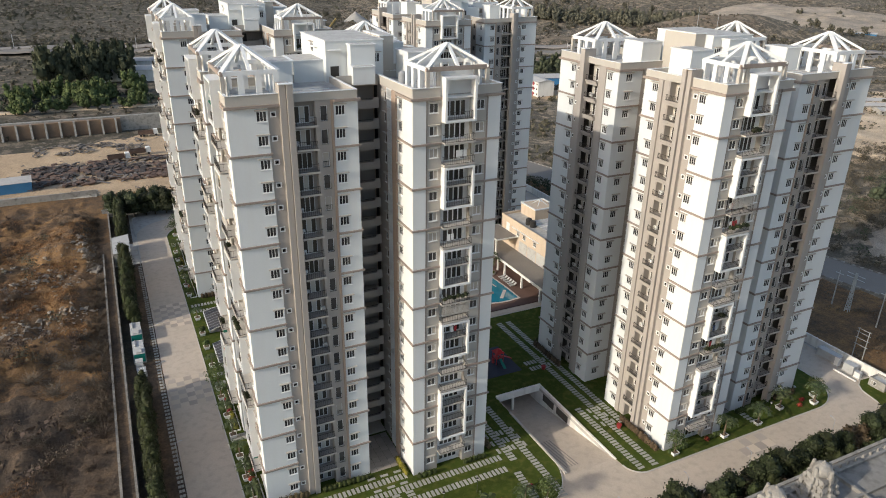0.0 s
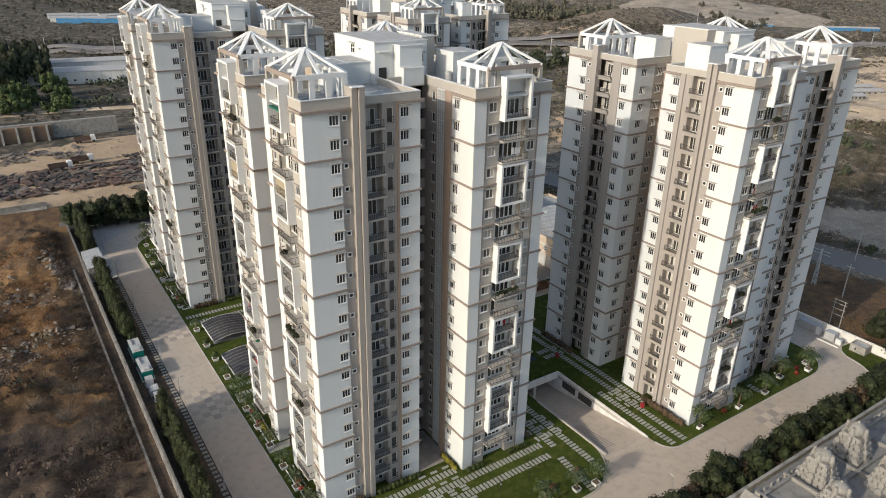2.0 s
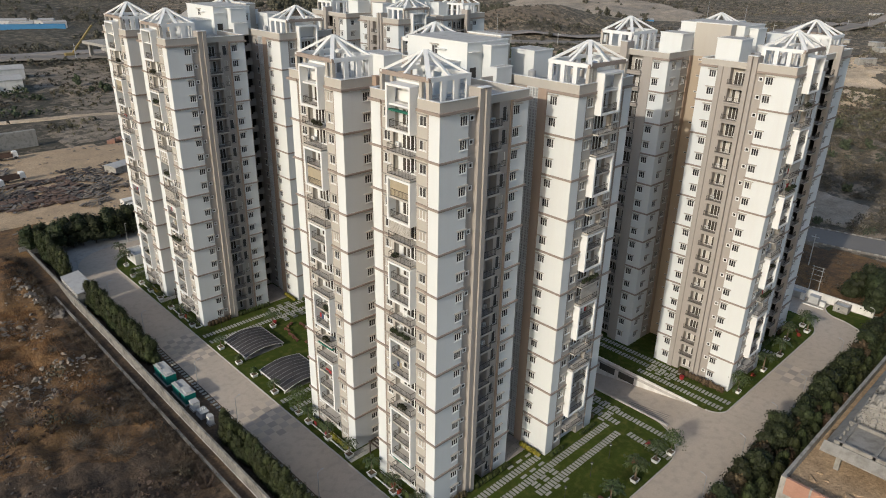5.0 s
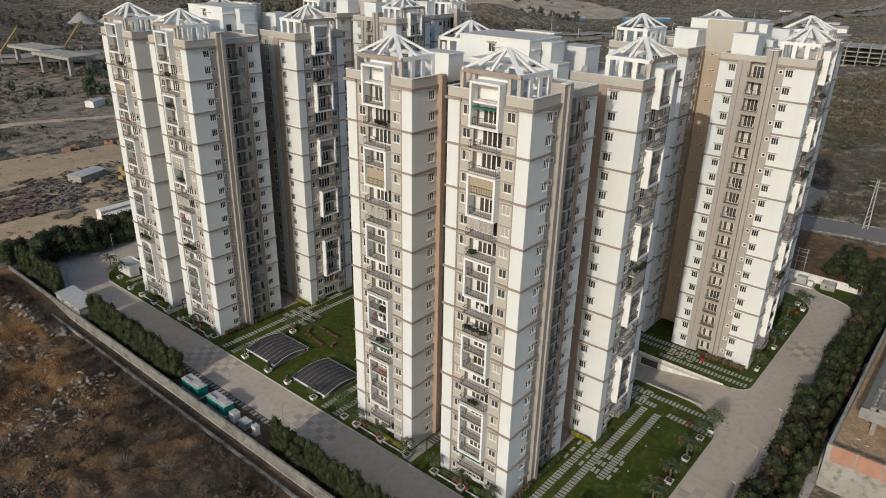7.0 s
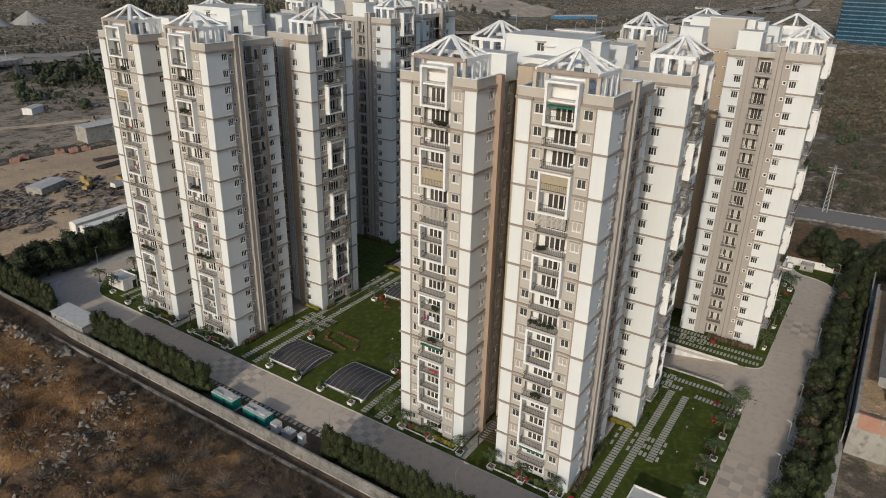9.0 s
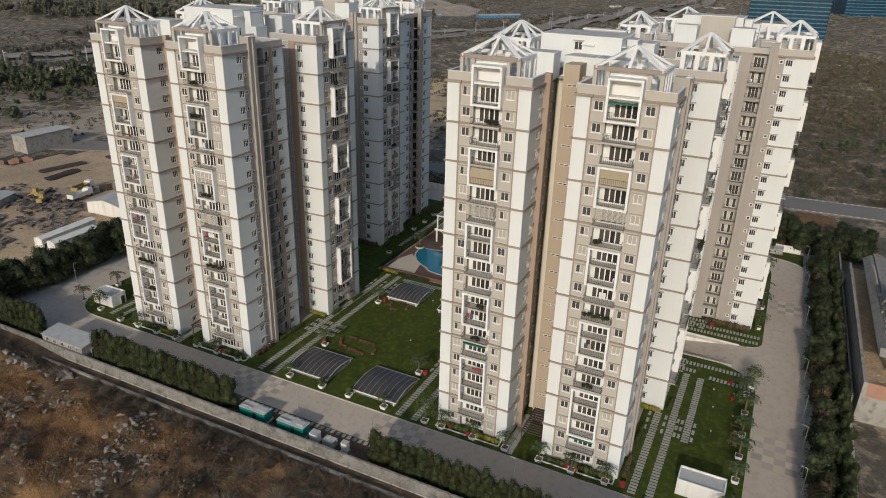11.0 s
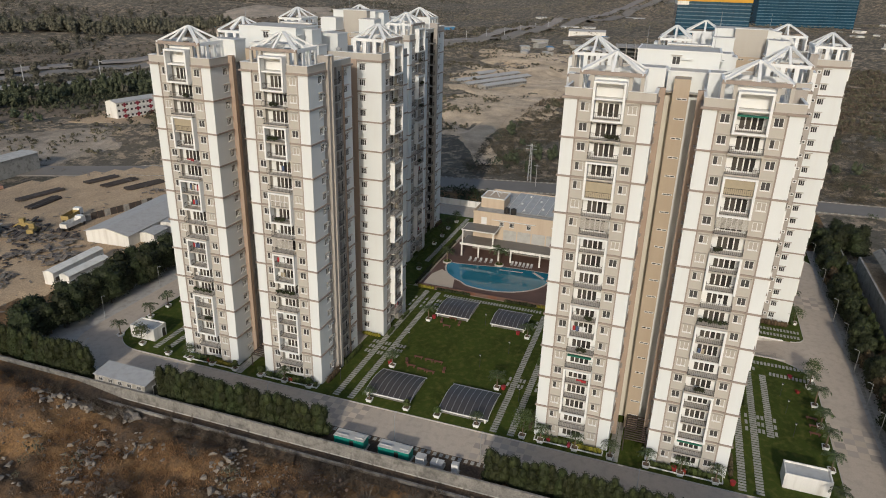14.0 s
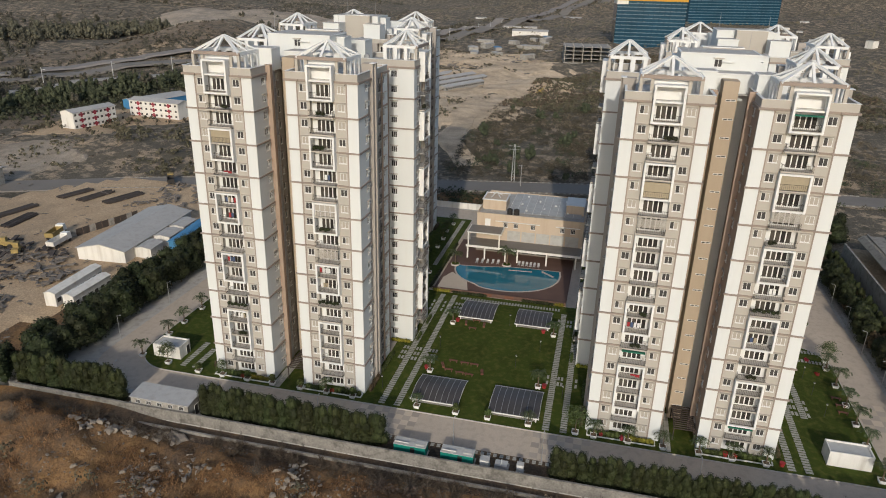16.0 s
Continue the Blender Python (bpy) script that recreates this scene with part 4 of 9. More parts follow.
# chequered paver fields in the road
def pavers(x0, y0, nx, ny, s, name="paver_field"):
    t = thing(name, x0, y0, -0.02, "chequered tan and grey paver field in the road", "paving", "", "structure")
    tan = Mesh().box(0, s - 0.03, 0, s - 0.03, 0, 0.012, TANTILE).data("paver")
    grey = Mesh().box(0, s - 0.03, 0, s - 0.03, 0, 0.012, FADEDTILE).data("paver")
    for i in range(nx):
        for j in range(ny):
            put("paver", tan if (i + j) % 2 else grey, t, i * s, j * s, 0)


pavers(1.9, 145.5, 5, 8, 1.45)
pavers(1.9, 114.0, 5, 7, 1.45)
pavers(26.5, 57.0, 5, 4, 1.8)
pavers(87.5, 57.0, 4, 4, 1.8)

# the ramp down to the basement
m = Mesh()
m.solid([(RX0, RY0, -0.6), (RX1, RY0, -0.6), (RX1, 92.5, -4.2), (RX0, 92.5, -4.2)], [(RX0, RY0, -0.02), (RX1, RY0, -0.02), (RX1, 92.5, -3.6), (RX0, 92.5, -3.6)], ROADTOP)
m.box(RX0, RX1, 92.5, 118, -4.2, -3.6, ROADTOP)
m.box(RX0, RX1, 118, 118.3, -4.2, -0.6, CONCRETE)
ramp = tagged(m.add("ramp"), "concrete ramp down to the basement car park", "ramp", "", "structure")
m = Mesh()
m.box(RX0 - 0.3, RX0, RY0, 118, -4.2, -0.05, CONCRETE)
m.box(RX1, RX1 + 0.02, RY0, 118, -4.2, -0.6, WALLWHITE)
m.add("retaining_wall", ramp)
m = Mesh()
m.solid([(RX1 + 0.02, RY0 - 0.3, -0.05), (RX1 + 0.32, RY0 - 0.3, -0.05), (RX1 + 0.32, 92.5, -0.05), (RX1 + 0.02, 92.5, -0.05)], [(RX1 + 0.02, RY0 - 0.3, 0.2), (RX1 + 0.32, RY0 - 0.3, 0.2), (RX1 + 0.32, 92.5, 0.6), (RX1 + 0.02, 92.5, 0.6)], WALLWHITE)
m.add("parapet", ramp, "white sloping parapet")
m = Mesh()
# no holes here: dark panels on the wall, their colour gives the openings' shade
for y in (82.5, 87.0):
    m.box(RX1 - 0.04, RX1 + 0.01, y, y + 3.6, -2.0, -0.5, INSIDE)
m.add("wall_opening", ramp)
m = Mesh()
m.box(RX0 - 0.3, RX1 + 0.3, 92.0, 92.5, -0.7, 0.6, WALLWHITE)
m.add("portal_beam", ramp, "white portal beam")
m = Mesh()
m.box(60.6, 61.0, 92.05, 92.45, -3.6, -0.7, WALLWHITE)
m.add("portal_post", ramp)
for i in range(5):
    x = 58.3 + i * 0.55
    m = Mesh()
    m.solid([(x, 71.2, -0.30), (x + 0.2, 71.2, -0.30), (x + 0.2, 79.6, -1.60), (x, 79.6, -1.60)], [(x, 71.2, -0.26), (x + 0.2, 71.2, -0.26), (x + 0.2, 79.6, -1.57), (x, 79.6, -1.57)], GREYTILE)
    m.add("grip_strip", ramp, "dark raised grip strip")
m = Mesh()
for i in range(22):
    y = RY0 + 0.3 + i * 0.8
    m.box(57.0, 57.35, y, y + 0.72, -0.05, 0.32 + 0.02 * (i % 2), KERB)
m.add("kerb", ramp)

# boundary walls
def wall(name, x0, x1, y0, y1, h, material, cap=0.08, label=""):
    t = Mesh()
    t.box(x0, x1, y0, y1, -0.8, h, material)
    ob = tagged(t.add(name), label, "wall", "", "structure")
    c = Mesh()
    c.box(x0 - cap, x1 + cap, y0 - cap, y1 + cap, h, h + 0.1, material)
    c.add("coping", ob)
    return ob


def piers(ob, x0, y0, x1, y1, n, h, material):
    for i in range(n):
        f = i / (n - 1)
        x, y = x0 + (x1 - x0) * f, y0 + (y1 - y0) * f
        Mesh().box(x - 0.18, x + 0.18, y - 0.18, y + 0.18, -0.8, h + 0.05, material).add("pier", ob)


w = wall("boundary_wall_west", -5.4, -5.15, 49, 224, 2.1, WALLGREY, 0.06, "weathered plastered boundary wall with stains")
piers(w, -5.28, 50, -5.28, 223, 44, 2.1, WALLGREY)
wall("plinth_west", -7.75, -7.45, 40, 198, 0.2, WALLGREY, 0.05, "low concrete drain edge beside the boundary wall")
w = wall("boundary_wall_north", -7.0, 131, 226, 226.22, 2.2, PLASTER, 0.06, "weathered plastered boundary wall behind trees")
w = wall("boundary_wall_east", 129.5, 129.75, 58, 226, 2.0, WALLWHITE, 0.06, "white painted boundary wall at the back road")
piers(w, 129.62, 69, 129.62, 225, 40, 2.0, WALLWHITE)
w = wall("boundary_wall_south", 52, 129.5, 48.5, 48.75, 3.0, PLASTER, 0.06, "grey concrete boundary wall beside the temple")

# ---- plants ----
def leaf_material(name, colour, vary=0.5, rough=0.65):
    m = bpy.data.materials.new(name)
    m.use_nodes = True
    t = m.node_tree
    N, L = t.nodes, t.links
    b = N["Principled BSDF"]
    b.inputs["Roughness"].default_value, b.inputs["Specular IOR Level"].default_value = rough, 0.2
    geo, info = N.new("ShaderNodeNewGeometry"), N.new("ShaderNodeObjectInfo")
    r = N.new("ShaderNodeMapRange")
    r.inputs["To Min"].default_value, r.inputs["To Max"].default_value = 1 - vary, 1 + vary
    L.new(geo.outputs["Random Per Island"], r.inputs["Value"])
    r2 = N.new("ShaderNodeMapRange")
    r2.inputs["To Min"].default_value, r2.inputs["To Max"].default_value = 0.8, 1.2
    L.new(info.outputs["Random"], r2.inputs["Value"])
    mu = N.new("ShaderNodeMath")
    mu.operation = 'MULTIPLY'
    L.new(r.outputs[0], mu.inputs[0])
    L.new(r2.outputs[0], mu.inputs[1])
    sc = N.new("ShaderNodeVectorMath")
    sc.operation = 'SCALE'
    sc.inputs[0].default_value = colour
    L.new(mu.outputs[0], sc.inputs["Scale"])
    hs = N.new("ShaderNodeHueSaturation")
    hr = N.new("ShaderNodeMapRange")
    hr.inputs["To Min"].default_value, hr.inputs["To Max"].default_value = 0.48, 0.52
    L.new(info.outputs["Random"], hr.inputs["Value"])
    L.new(hr.outputs[0], hs.inputs["Hue"])
    L.new(sc.outputs[0], hs.inputs["Color"])
    L.new(hs.outputs[0], b.inputs["Base Color"])
    return m


LEAF = leaf_material("hedge_leaves", (0.025, 0.031, 0.011), 0.4)
LEAFDARK = leaf_material("dark_leaves", (0.025, 0.031, 0.013))
LEAFRED = leaf_material("reddish_leaves", (0.085, 0.06, 0.035))
LEAFLIGHT = leaf_material("light_leaves", (0.058, 0.076, 0.023))
FEATHER = leaf_material("feathery_leaves", (0.062, 0.078, 0.028), 0.4)
LEAFYELLOW = leaf_material("yellow_hedge_leaves", (0.17, 0.155, 0.022))
FLOWER = leaf_material("red_flowers", (0.24, 0.025, 0.025))
DRY = leaf_material("dry_scrub", (0.118, 0.092, 0.067), 0.28, 0.9)
THORN = leaf_material("bare_thorn", (0.095, 0.072, 0.055), 0.4, 0.9)
DRYGRASS = leaf_material("dry_grass", (0.25, 0.148, 0.066), 0.45, 0.9)
SCRUB = leaf_material("grey_green_scrub", (0.090, 0.078, 0.054), 0.3, 0.9)
FARLEAF = leaf_material("far_trees", (0.092, 0.087, 0.066), 0.3, 0.9)
BARK = mat("bark", (0.13, 0.095, 0.065), 0.95, 0.3, 2, 14, 0.4)
PLANTER = mat("white_planter", (0.75, 0.74, 0.71), 0.8, 0.05, 1, 8)
REDPOT = mat("red_pot", (0.30, 0.03, 0.03), 0.6, 0.1, 1, 8)


def leaf_cloud(rs, n, lobes, size, flat=0.0, core=True):
    """Leaves (small quads) over a set of ellipsoid lobes (x, y, z, rx, ry, rz); a dark kernel keeps the crown closed."""
    lobes = np.array(lobes, float)
    w = (lobes[:, 3] * lobes[:, 5])
    pick = rs.choice(len(lobes), n, p=w / w.sum())
    d = rs.normal(size=(n, 3))
    d /= np.linalg.norm(d, axis=1)[:, None]
    d[:, 2] = np.where(d[:, 2] < -0.5, -d[:, 2], d[:, 2])
    r = rs.uniform(0.72, 1.08, n)[:, None]
    c = lobes[pick, :3] + d * lobes[pick, 3:] * r
    nrm = d + rs.normal(scale=0.55, size=(n, 3))
    nrm[:, 2] += flat
    nrm /= np.linalg.norm(nrm, axis=1)[:, None]
    t = np.cross(nrm, rs.normal(size=(n, 3)))
    t /= np.linalg.norm(t, axis=1)[:, None]
    u = np.cross(nrm, t)
    s = size * rs.uniform(0.6, 1.3, n)[:, None]
    V = np.stack((c - t * s * 0.5 - u * s * 0.22, c + t * s * 0.1 - u * s * 0.42, c + t * s * 0.6, c + t * s * 0.05 + u * s * 0.42), 1).reshape(-1, 3)
    F = np.arange(n * 4).reshape(-1, 4)
    if core:
        ks = []
        for x, y, z, rx, ry, rz in lobes:
            rings, seg = 4, 7
            pts = []
            for i in range(rings + 1):
                ph = math.pi * (0.06 + 0.88 * i / rings)
                for j in range(seg):
                    th = 2 * math.pi * j / seg
                    pts.append((x + 0.78 * rx * math.sin(ph) * math.cos(th), y + 0.78 * ry * math.sin(ph) * math.sin(th), z - 0.78 * rz * math.cos(ph)))
            f = [(i * seg + j, i * seg + (j + 1) % seg, (i + 1) * seg + (j + 1) % seg, (i + 1) * seg + j) for i in range(rings) for j in range(seg)]
            ks.append((np.array(pts), np.array(f)))
        for p, f in ks:
            F = np.concatenate((F, f + len(V)))
            V = np.concatenate((V, p))
    return V, F


def cloud_data(name, VF, material):
    V, F = VF
    me = bpy.data.meshes.new(name)
    me.from_pydata(V.tolist(), [], F.tolist())
    me.materials.append(material)
    return me


def tree_kind(seed, h, w, lobes, n, size, material, trunk=0.12, bare=0.25, low=0.30, core=True):
    """A crown of several lobes and a forked trunk; the origin is the foot."""
    rs = np.random.RandomState(seed)
    L = []
    for i in range(lobes):
        a, q = rs.uniform(0, 6.28), rs.uniform(0.0, 0.30) * w
        z = h * (bare + (1 - bare) * (low + (0.85 - low) * i / max(1, lobes - 1)))
        k = 0.55 - 0.22 * i / max(1, lobes - 1)
        L.append((math.cos(a) * q, math.sin(a) * q, z, w * k * rs.uniform(0.85, 1.1), w * k * rs.uniform(0.85, 1.1), h * (1 - bare) * 0.24 * rs.uniform(0.85, 1.15)))
    crown = cloud_data("crown", leaf_cloud(rs, n, L, size, 0.0, core), material)
    m = Mesh()
    m.rod((0, 0, -0.2), (0.05, 0.03, h * 0.5), trunk, BARK, 6, trunk * 0.6)
    for x, y, z, *_ in L[:4]:
        m.rod((0.04, 0.02, h * bare), (x * 0.9, y * 0.9, z), trunk * 0.55, BARK, 5, trunk * 0.25)
    return m.data("trunk"), crown


def plant(kind, x, y, z, name, label, category, group, rz, s=1.0, sz=None):
    t = thing(name, x, y, z, label, category, group)
    t.rotation_euler = (0, 0, rz)
    t.scale = (s, s, sz or s)
    put("trunk", kind[0], t)
    put("crown", kind[1], t)
    return t


HEDGE = [tree_kind(10 + i, 6.5, 2.5, 10, 1300, 0.225, LEAF, 0.1, 0.03, 0.14) for i in range(4)]
HEDGERED = [tree_kind(20 + i, 4.8, 3.0, 6, 560, 0.45, LEAFRED, 0.1, 0.08) for i in range(2)]
BROAD = [tree_kind(30 + i, 6.4, 4.2, 11, 1300, 0.34, LEAFDARK, 0.16, 0.10, 0.2) for i in range(4)]
SMALL = [tree_kind(40 + i, 3.4, 2.7, 9, 900, 0.17, FEATHER, 0.07, 0.35, 0.2, False) for i in range(3)]
rp = random.Random(5)


def row(kinds, x0, y0, x1, y1, gap, jitter, name, label, category, group, smin=0.85, smax=1.15, odd=None, share=0.0):
    n = int(math.hypot(x1 - x0, y1 - y0) / gap)
    for i in range(n + 1):
        f = i / n
        k = rp.choice(odd) if odd and rp.random() < share else rp.choice(kinds)
        plant(k, x0 + (x1 - x0) * f + rp.uniform(-jitter, jitter), y0 + (y1 - y0) * f + rp.uniform(-jitter, jitter), -0.05, name, label, category, group, rp.uniform(0, 6.28), rp.uniform(smin, smax))


WESTROW = "dense dark green screening tree beside the boundary wall"
row(HEDGE, -2.5, 149.6, -2.5, 183.0, 1.35, 0.25, "hedge_tree", WESTROW, "tree", "western screening trees", 0.98, 1.12)
row(HEDGE, -2.6, 52.0, -2.6, 119.5, 1.45, 0.25, "hedge_tree", WESTROW, "tree", "western screening trees", 0.82, 0.98)
row(HEDGE, -2.2, 201.5, -2.2, 224.0, 1.4, 0.4, "hedge_tree", WESTROW, "tree", "western screening trees", 1.0, 1.2)
SOUTHROW = "broad dark green bushy tree along the south road"
row(BROAD, 8, 53.8, 128, 53.8, 2.5, 0.6, "bushy_tree", SOUTHROW, "tree", "southern screening trees", 0.85, 1.12, HEDGERED, 0.22)
row(HEDGE, 9, 50.6, 128, 50.6, 2.3, 0.5, "bushy_tree", SOUTHROW, "tree", "southern screening trees", 0.8, 0.98, HEDGERED, 0.10)
NORTHROW = "tall dark green tree along the north boundary"
row(BROAD, 2, 222.6, 128, 222.6, 3.3, 0.8, "boundary_tree", NORTHROW, "tree", "northern screening trees", 1.1, 1.4)
row(BROAD, -3, 228.5, 128, 228.5, 3.9, 1.0, "boundary_tree", NORTHROW, "tree", "northern screening trees", 0.9, 1.2)
EASTROW = "broad dark tree at the estate's east corner"
for i in range(34):
    plant(rp.choice(BROAD), rp.uniform(130.8, 146), rp.uniform(40, 66), -0.2, "corner_tree", EASTROW, "tree", "eastern corner trees", rp.uniform(0, 6.28), rp.uniform(0.9, 1.25))
row(BROAD, 126.8, 88, 126.8, 150, 6.0, 0.8, "roadside_tree", "dark broad tree beside the east boundary wall", "tree", "eastern roadside trees", 0.6, 0.85)

# palms
def palm_data(seed, h=2.6, fronds=11, length=1.9):
    rs = np.random.RandomState(seed)
    m = Mesh()
    for i in range(5):
        m.rod((0, 0, h * i / 5 - (0.2 if i == 0 else 0)), (0, 0, h * (i + 1) / 5 + 0.02), 0.15 - 0.012 * i, BARK, 7, 0.13 - 0.012 * i)
    V, F = [], []
    for k in range(fronds):
        a = 2 * math.pi * k / fronds + rs.uniform(-0.2, 0.2)
        up, L = rs.uniform(0.35, 1.1), length * rs.uniform(0.8, 1.1)
        c, s = math.cos(a), math.sin(a)
        spine = []
        for i in range(9):
            f = i / 8
            spine.append((f * L * (1 - 0.12 * f), h + up * f * 1.3 - 1.75 * f * f * (0.6 + 0.4 * rs.rand())))
        for i in range(8):
            (r0, z0), (r1, z1) = spine[i], spine[i + 1]
            wdt = 0.42 * math.sin(math.pi * (0.12 + 0.85 * i / 8))
            for sgn in (-1, 1):
                for half in (0.15, 0.62):
                    rr, zz = r0 + (r1 - r0) * half, z0 + (z1 - z0) * half
                    r2, z2 = r0 + (r1 - r0) * (half + 0.33), z0 + (z1 - z0) * (half + 0.33)
                    n = len(V)
                    for r, z, o in ((rr, zz, 0.0), (r2, z2, 0.0), (r2 + 0.16, z2 - wdt * 0.45, wdt * sgn), (rr + 0.18, zz - wdt * 0.45, wdt * sgn)):
                        V.append((r * c - o * s, r * s + o * c, z))
                    F.append((n, n + 1, n + 2, n + 3))
    return m.data("trunk"), cloud_data("crown", (np.array(V), np.array(F)), LEAFPALM)


LEAFPALM = leaf_material("palm_leaves", (0.052, 0.068, 0.030), 0.35)
PALMS = [palm_data(60 + i) for i in range(3)]
SHRUBBALL = [cloud_data("crown", leaf_cloud(np.random.RandomState(70 + i), 260, [(0, 0, 0.95, 0.75, 0.75, 0.65), (0.2, 0.1, 1.3, 0.45, 0.45, 0.4)], 0.26), LEAFLIGHT) for i in range(2)]
STEM = Mesh().rod((0, 0, 0), (0, 0, 1.2), 0.05, BARK, 6, 0.03).data("trunk")
BOXDATA = Mesh()
BOXDATA.solid([(-0.46, -0.46, 0), (0.46, -0.46, 0), (0.46, 0.46, 0), (-0.46, 0.46, 0)], [(-0.55, -0.55, 0.52), (0.55, -0.55, 0.52), (0.55, 0.55, 0.52), (-0.55, 0.55, 0.52)], PLANTER)
for x0, x1, y0, y1 in ((-0.6, 0.6, -0.6, -0.5), (-0.6, 0.6, 0.5, 0.6), (-0.6, -0.5, -0.5, 0.5), (0.5, 0.6, -0.5, 0.5)):
    BOXDATA.box(x0, x1, y0, y1, 0.52, 0.62, PLANTER)
BOXDATA = BOXDATA.data("planter_box")
EARTH = Mesh().box(-0.5, 0.5, -0.5, 0.5, 0.52, 0.57, BARK).data("earth")


def planter(x, y, kind, s=1.0):
    t = thing("planter", x, y, 0.1, "white square planter on the lawn edge", "planter", "garden planters")
    put("planter_box", BOXDATA, t)
    put("earth", EARTH, t)
    rz = rp.uniform(0, 6.28)
    if kind == "palm":
        p = thing("palm", x, y, 0.67, "small feathery palm growing in a white planter", "palm", "garden palms")
        k = rp.choice(PALMS)
        p.rotation_euler, p.scale = (0, 0, rz), (s, s, s)
        put("trunk", k[0], p)
        put("crown", k[1], p)
    elif kind == "tree":
        plant(rp.choice(SMALL), x, y, 0.65, "young_tree", "young light green tree in a white planter", "tree", "garden young trees", rz, s)
    else:
        p = thing("potted_shrub", x, y, 0.55, "rounded green shrub in a white planter", "shrub", "garden shrubs")
        p.rotation_euler = (0, 0, rz)
        put("trunk", STEM, p)
        put("crown", rp.choice(SHRUBBALL), p)


for x, y in ((110.8, 65.9), (96.0, 65.9), (87.7, 65.9), (47.1, 66.3), (40.4, 66.1), (33.4, 66.0), (27.0, 66.0), (20.5, 66.0), (103.5, 67.5)):
    planter(x, y, "palm", rp.uniform(1.1, 1.35))
planter(76.5, 66.0, "tree", 1.25)
planter(50.6, 65.6, "tree", 1.3)
planter(112.8, 67.6, "tree", 1.05)
planter(11.0, 66.4, "palm", 1.1)
for y, k in ((146.6, "palm"), (139.0, "shrub"), (132.9, "shrub"), (125.3, "palm")):
    planter(10.6, y, k, 0.8)
for x, y in ((45.2, 147.6), (45.6, 124.0), (23.5, 125.0), (23.4, 147.4)):
    planter(x, y, "palm", 1.1)
for y in (159.5, 165.0, 170.5, 176.5, 182.0, 187.5, 193.0):
    planter(10.4, y, rp.choice(("palm", "shrub", "shrub", "tree")), 0.9)
for y in (84.5, 90.0, 95.5, 101.5, 107.5, 113.5):
    planter(10.4, y, rp.choice(("palm", "palm", "tree")), 0.95)
planter(10.5, 116.8, "tree", 1.5)
for x, y in ((12.8, 207.8), (22.2, 207.8), (28.1, 207.8), (35.5, 207.8), (43, 207.8)):
    planter(x, y, "palm", 1.1)
planter(11.6, 200.8, "tree", 1.3)
for x, y in ((112, 163), (105, 163.5), (98, 163), (91, 163), (72, 160.5)):
    planter(x, y, rp.choice(("shrub", "tree")), 1.0)

# clipped hedges, beds and flowers at the feet of the towers

def bed(x0, x1, y0, y1, h, material, name, label, leaf=0.22, dens=26, seed=1, kerb=False):
    rs = np.random.RandomState(seed)
    n = max(2, int(max(x1 - x0, y1 - y0) / 0.7))
    lobes = []
    for i in range(n):
        f = (i + 0.5) / n
        lx, ly = (f * (x1 - x0), (y1 - y0) / 2) if x1 - x0 > y1 - y0 else ((x1 - x0) / 2, f * (y1 - y0))
        lobes.append((lx, ly, h * 0.55, max(0.4, min(x1 - x0, 1.2) * 0.5), max(0.4, min(y1 - y0, 1.2) * 0.5), h * 0.75 * rs.uniform(0.8, 1.2)))
    V, F = leaf_cloud(rs, int(dens * n), lobes, leaf)
    ob = new(name, cloud_data(name, (V, F), material))
    ob.location = (x0, y0, 0.08)
    if not kerb:
        return tagged(ob, label, "hedge", "tower planting beds")
    k = Mesh()
    w, d = x1 - x0, y1 - y0
    for s in ((-0.25, w + 0.25, -0.25, -0.1), (-0.25, w + 0.25, d + 0.1, d + 0.25), (-0.25, -0.1, -0.1, d + 0.1), (w + 0.1, w + 0.25, -0.1, d + 0.1)):
        k.box(*s, -0.05, 0.22, PLANTER)
    k.add("bed_kerb", ob, "low white kerb")
    return tagged(ob, label, "hedge", "tower planting beds")


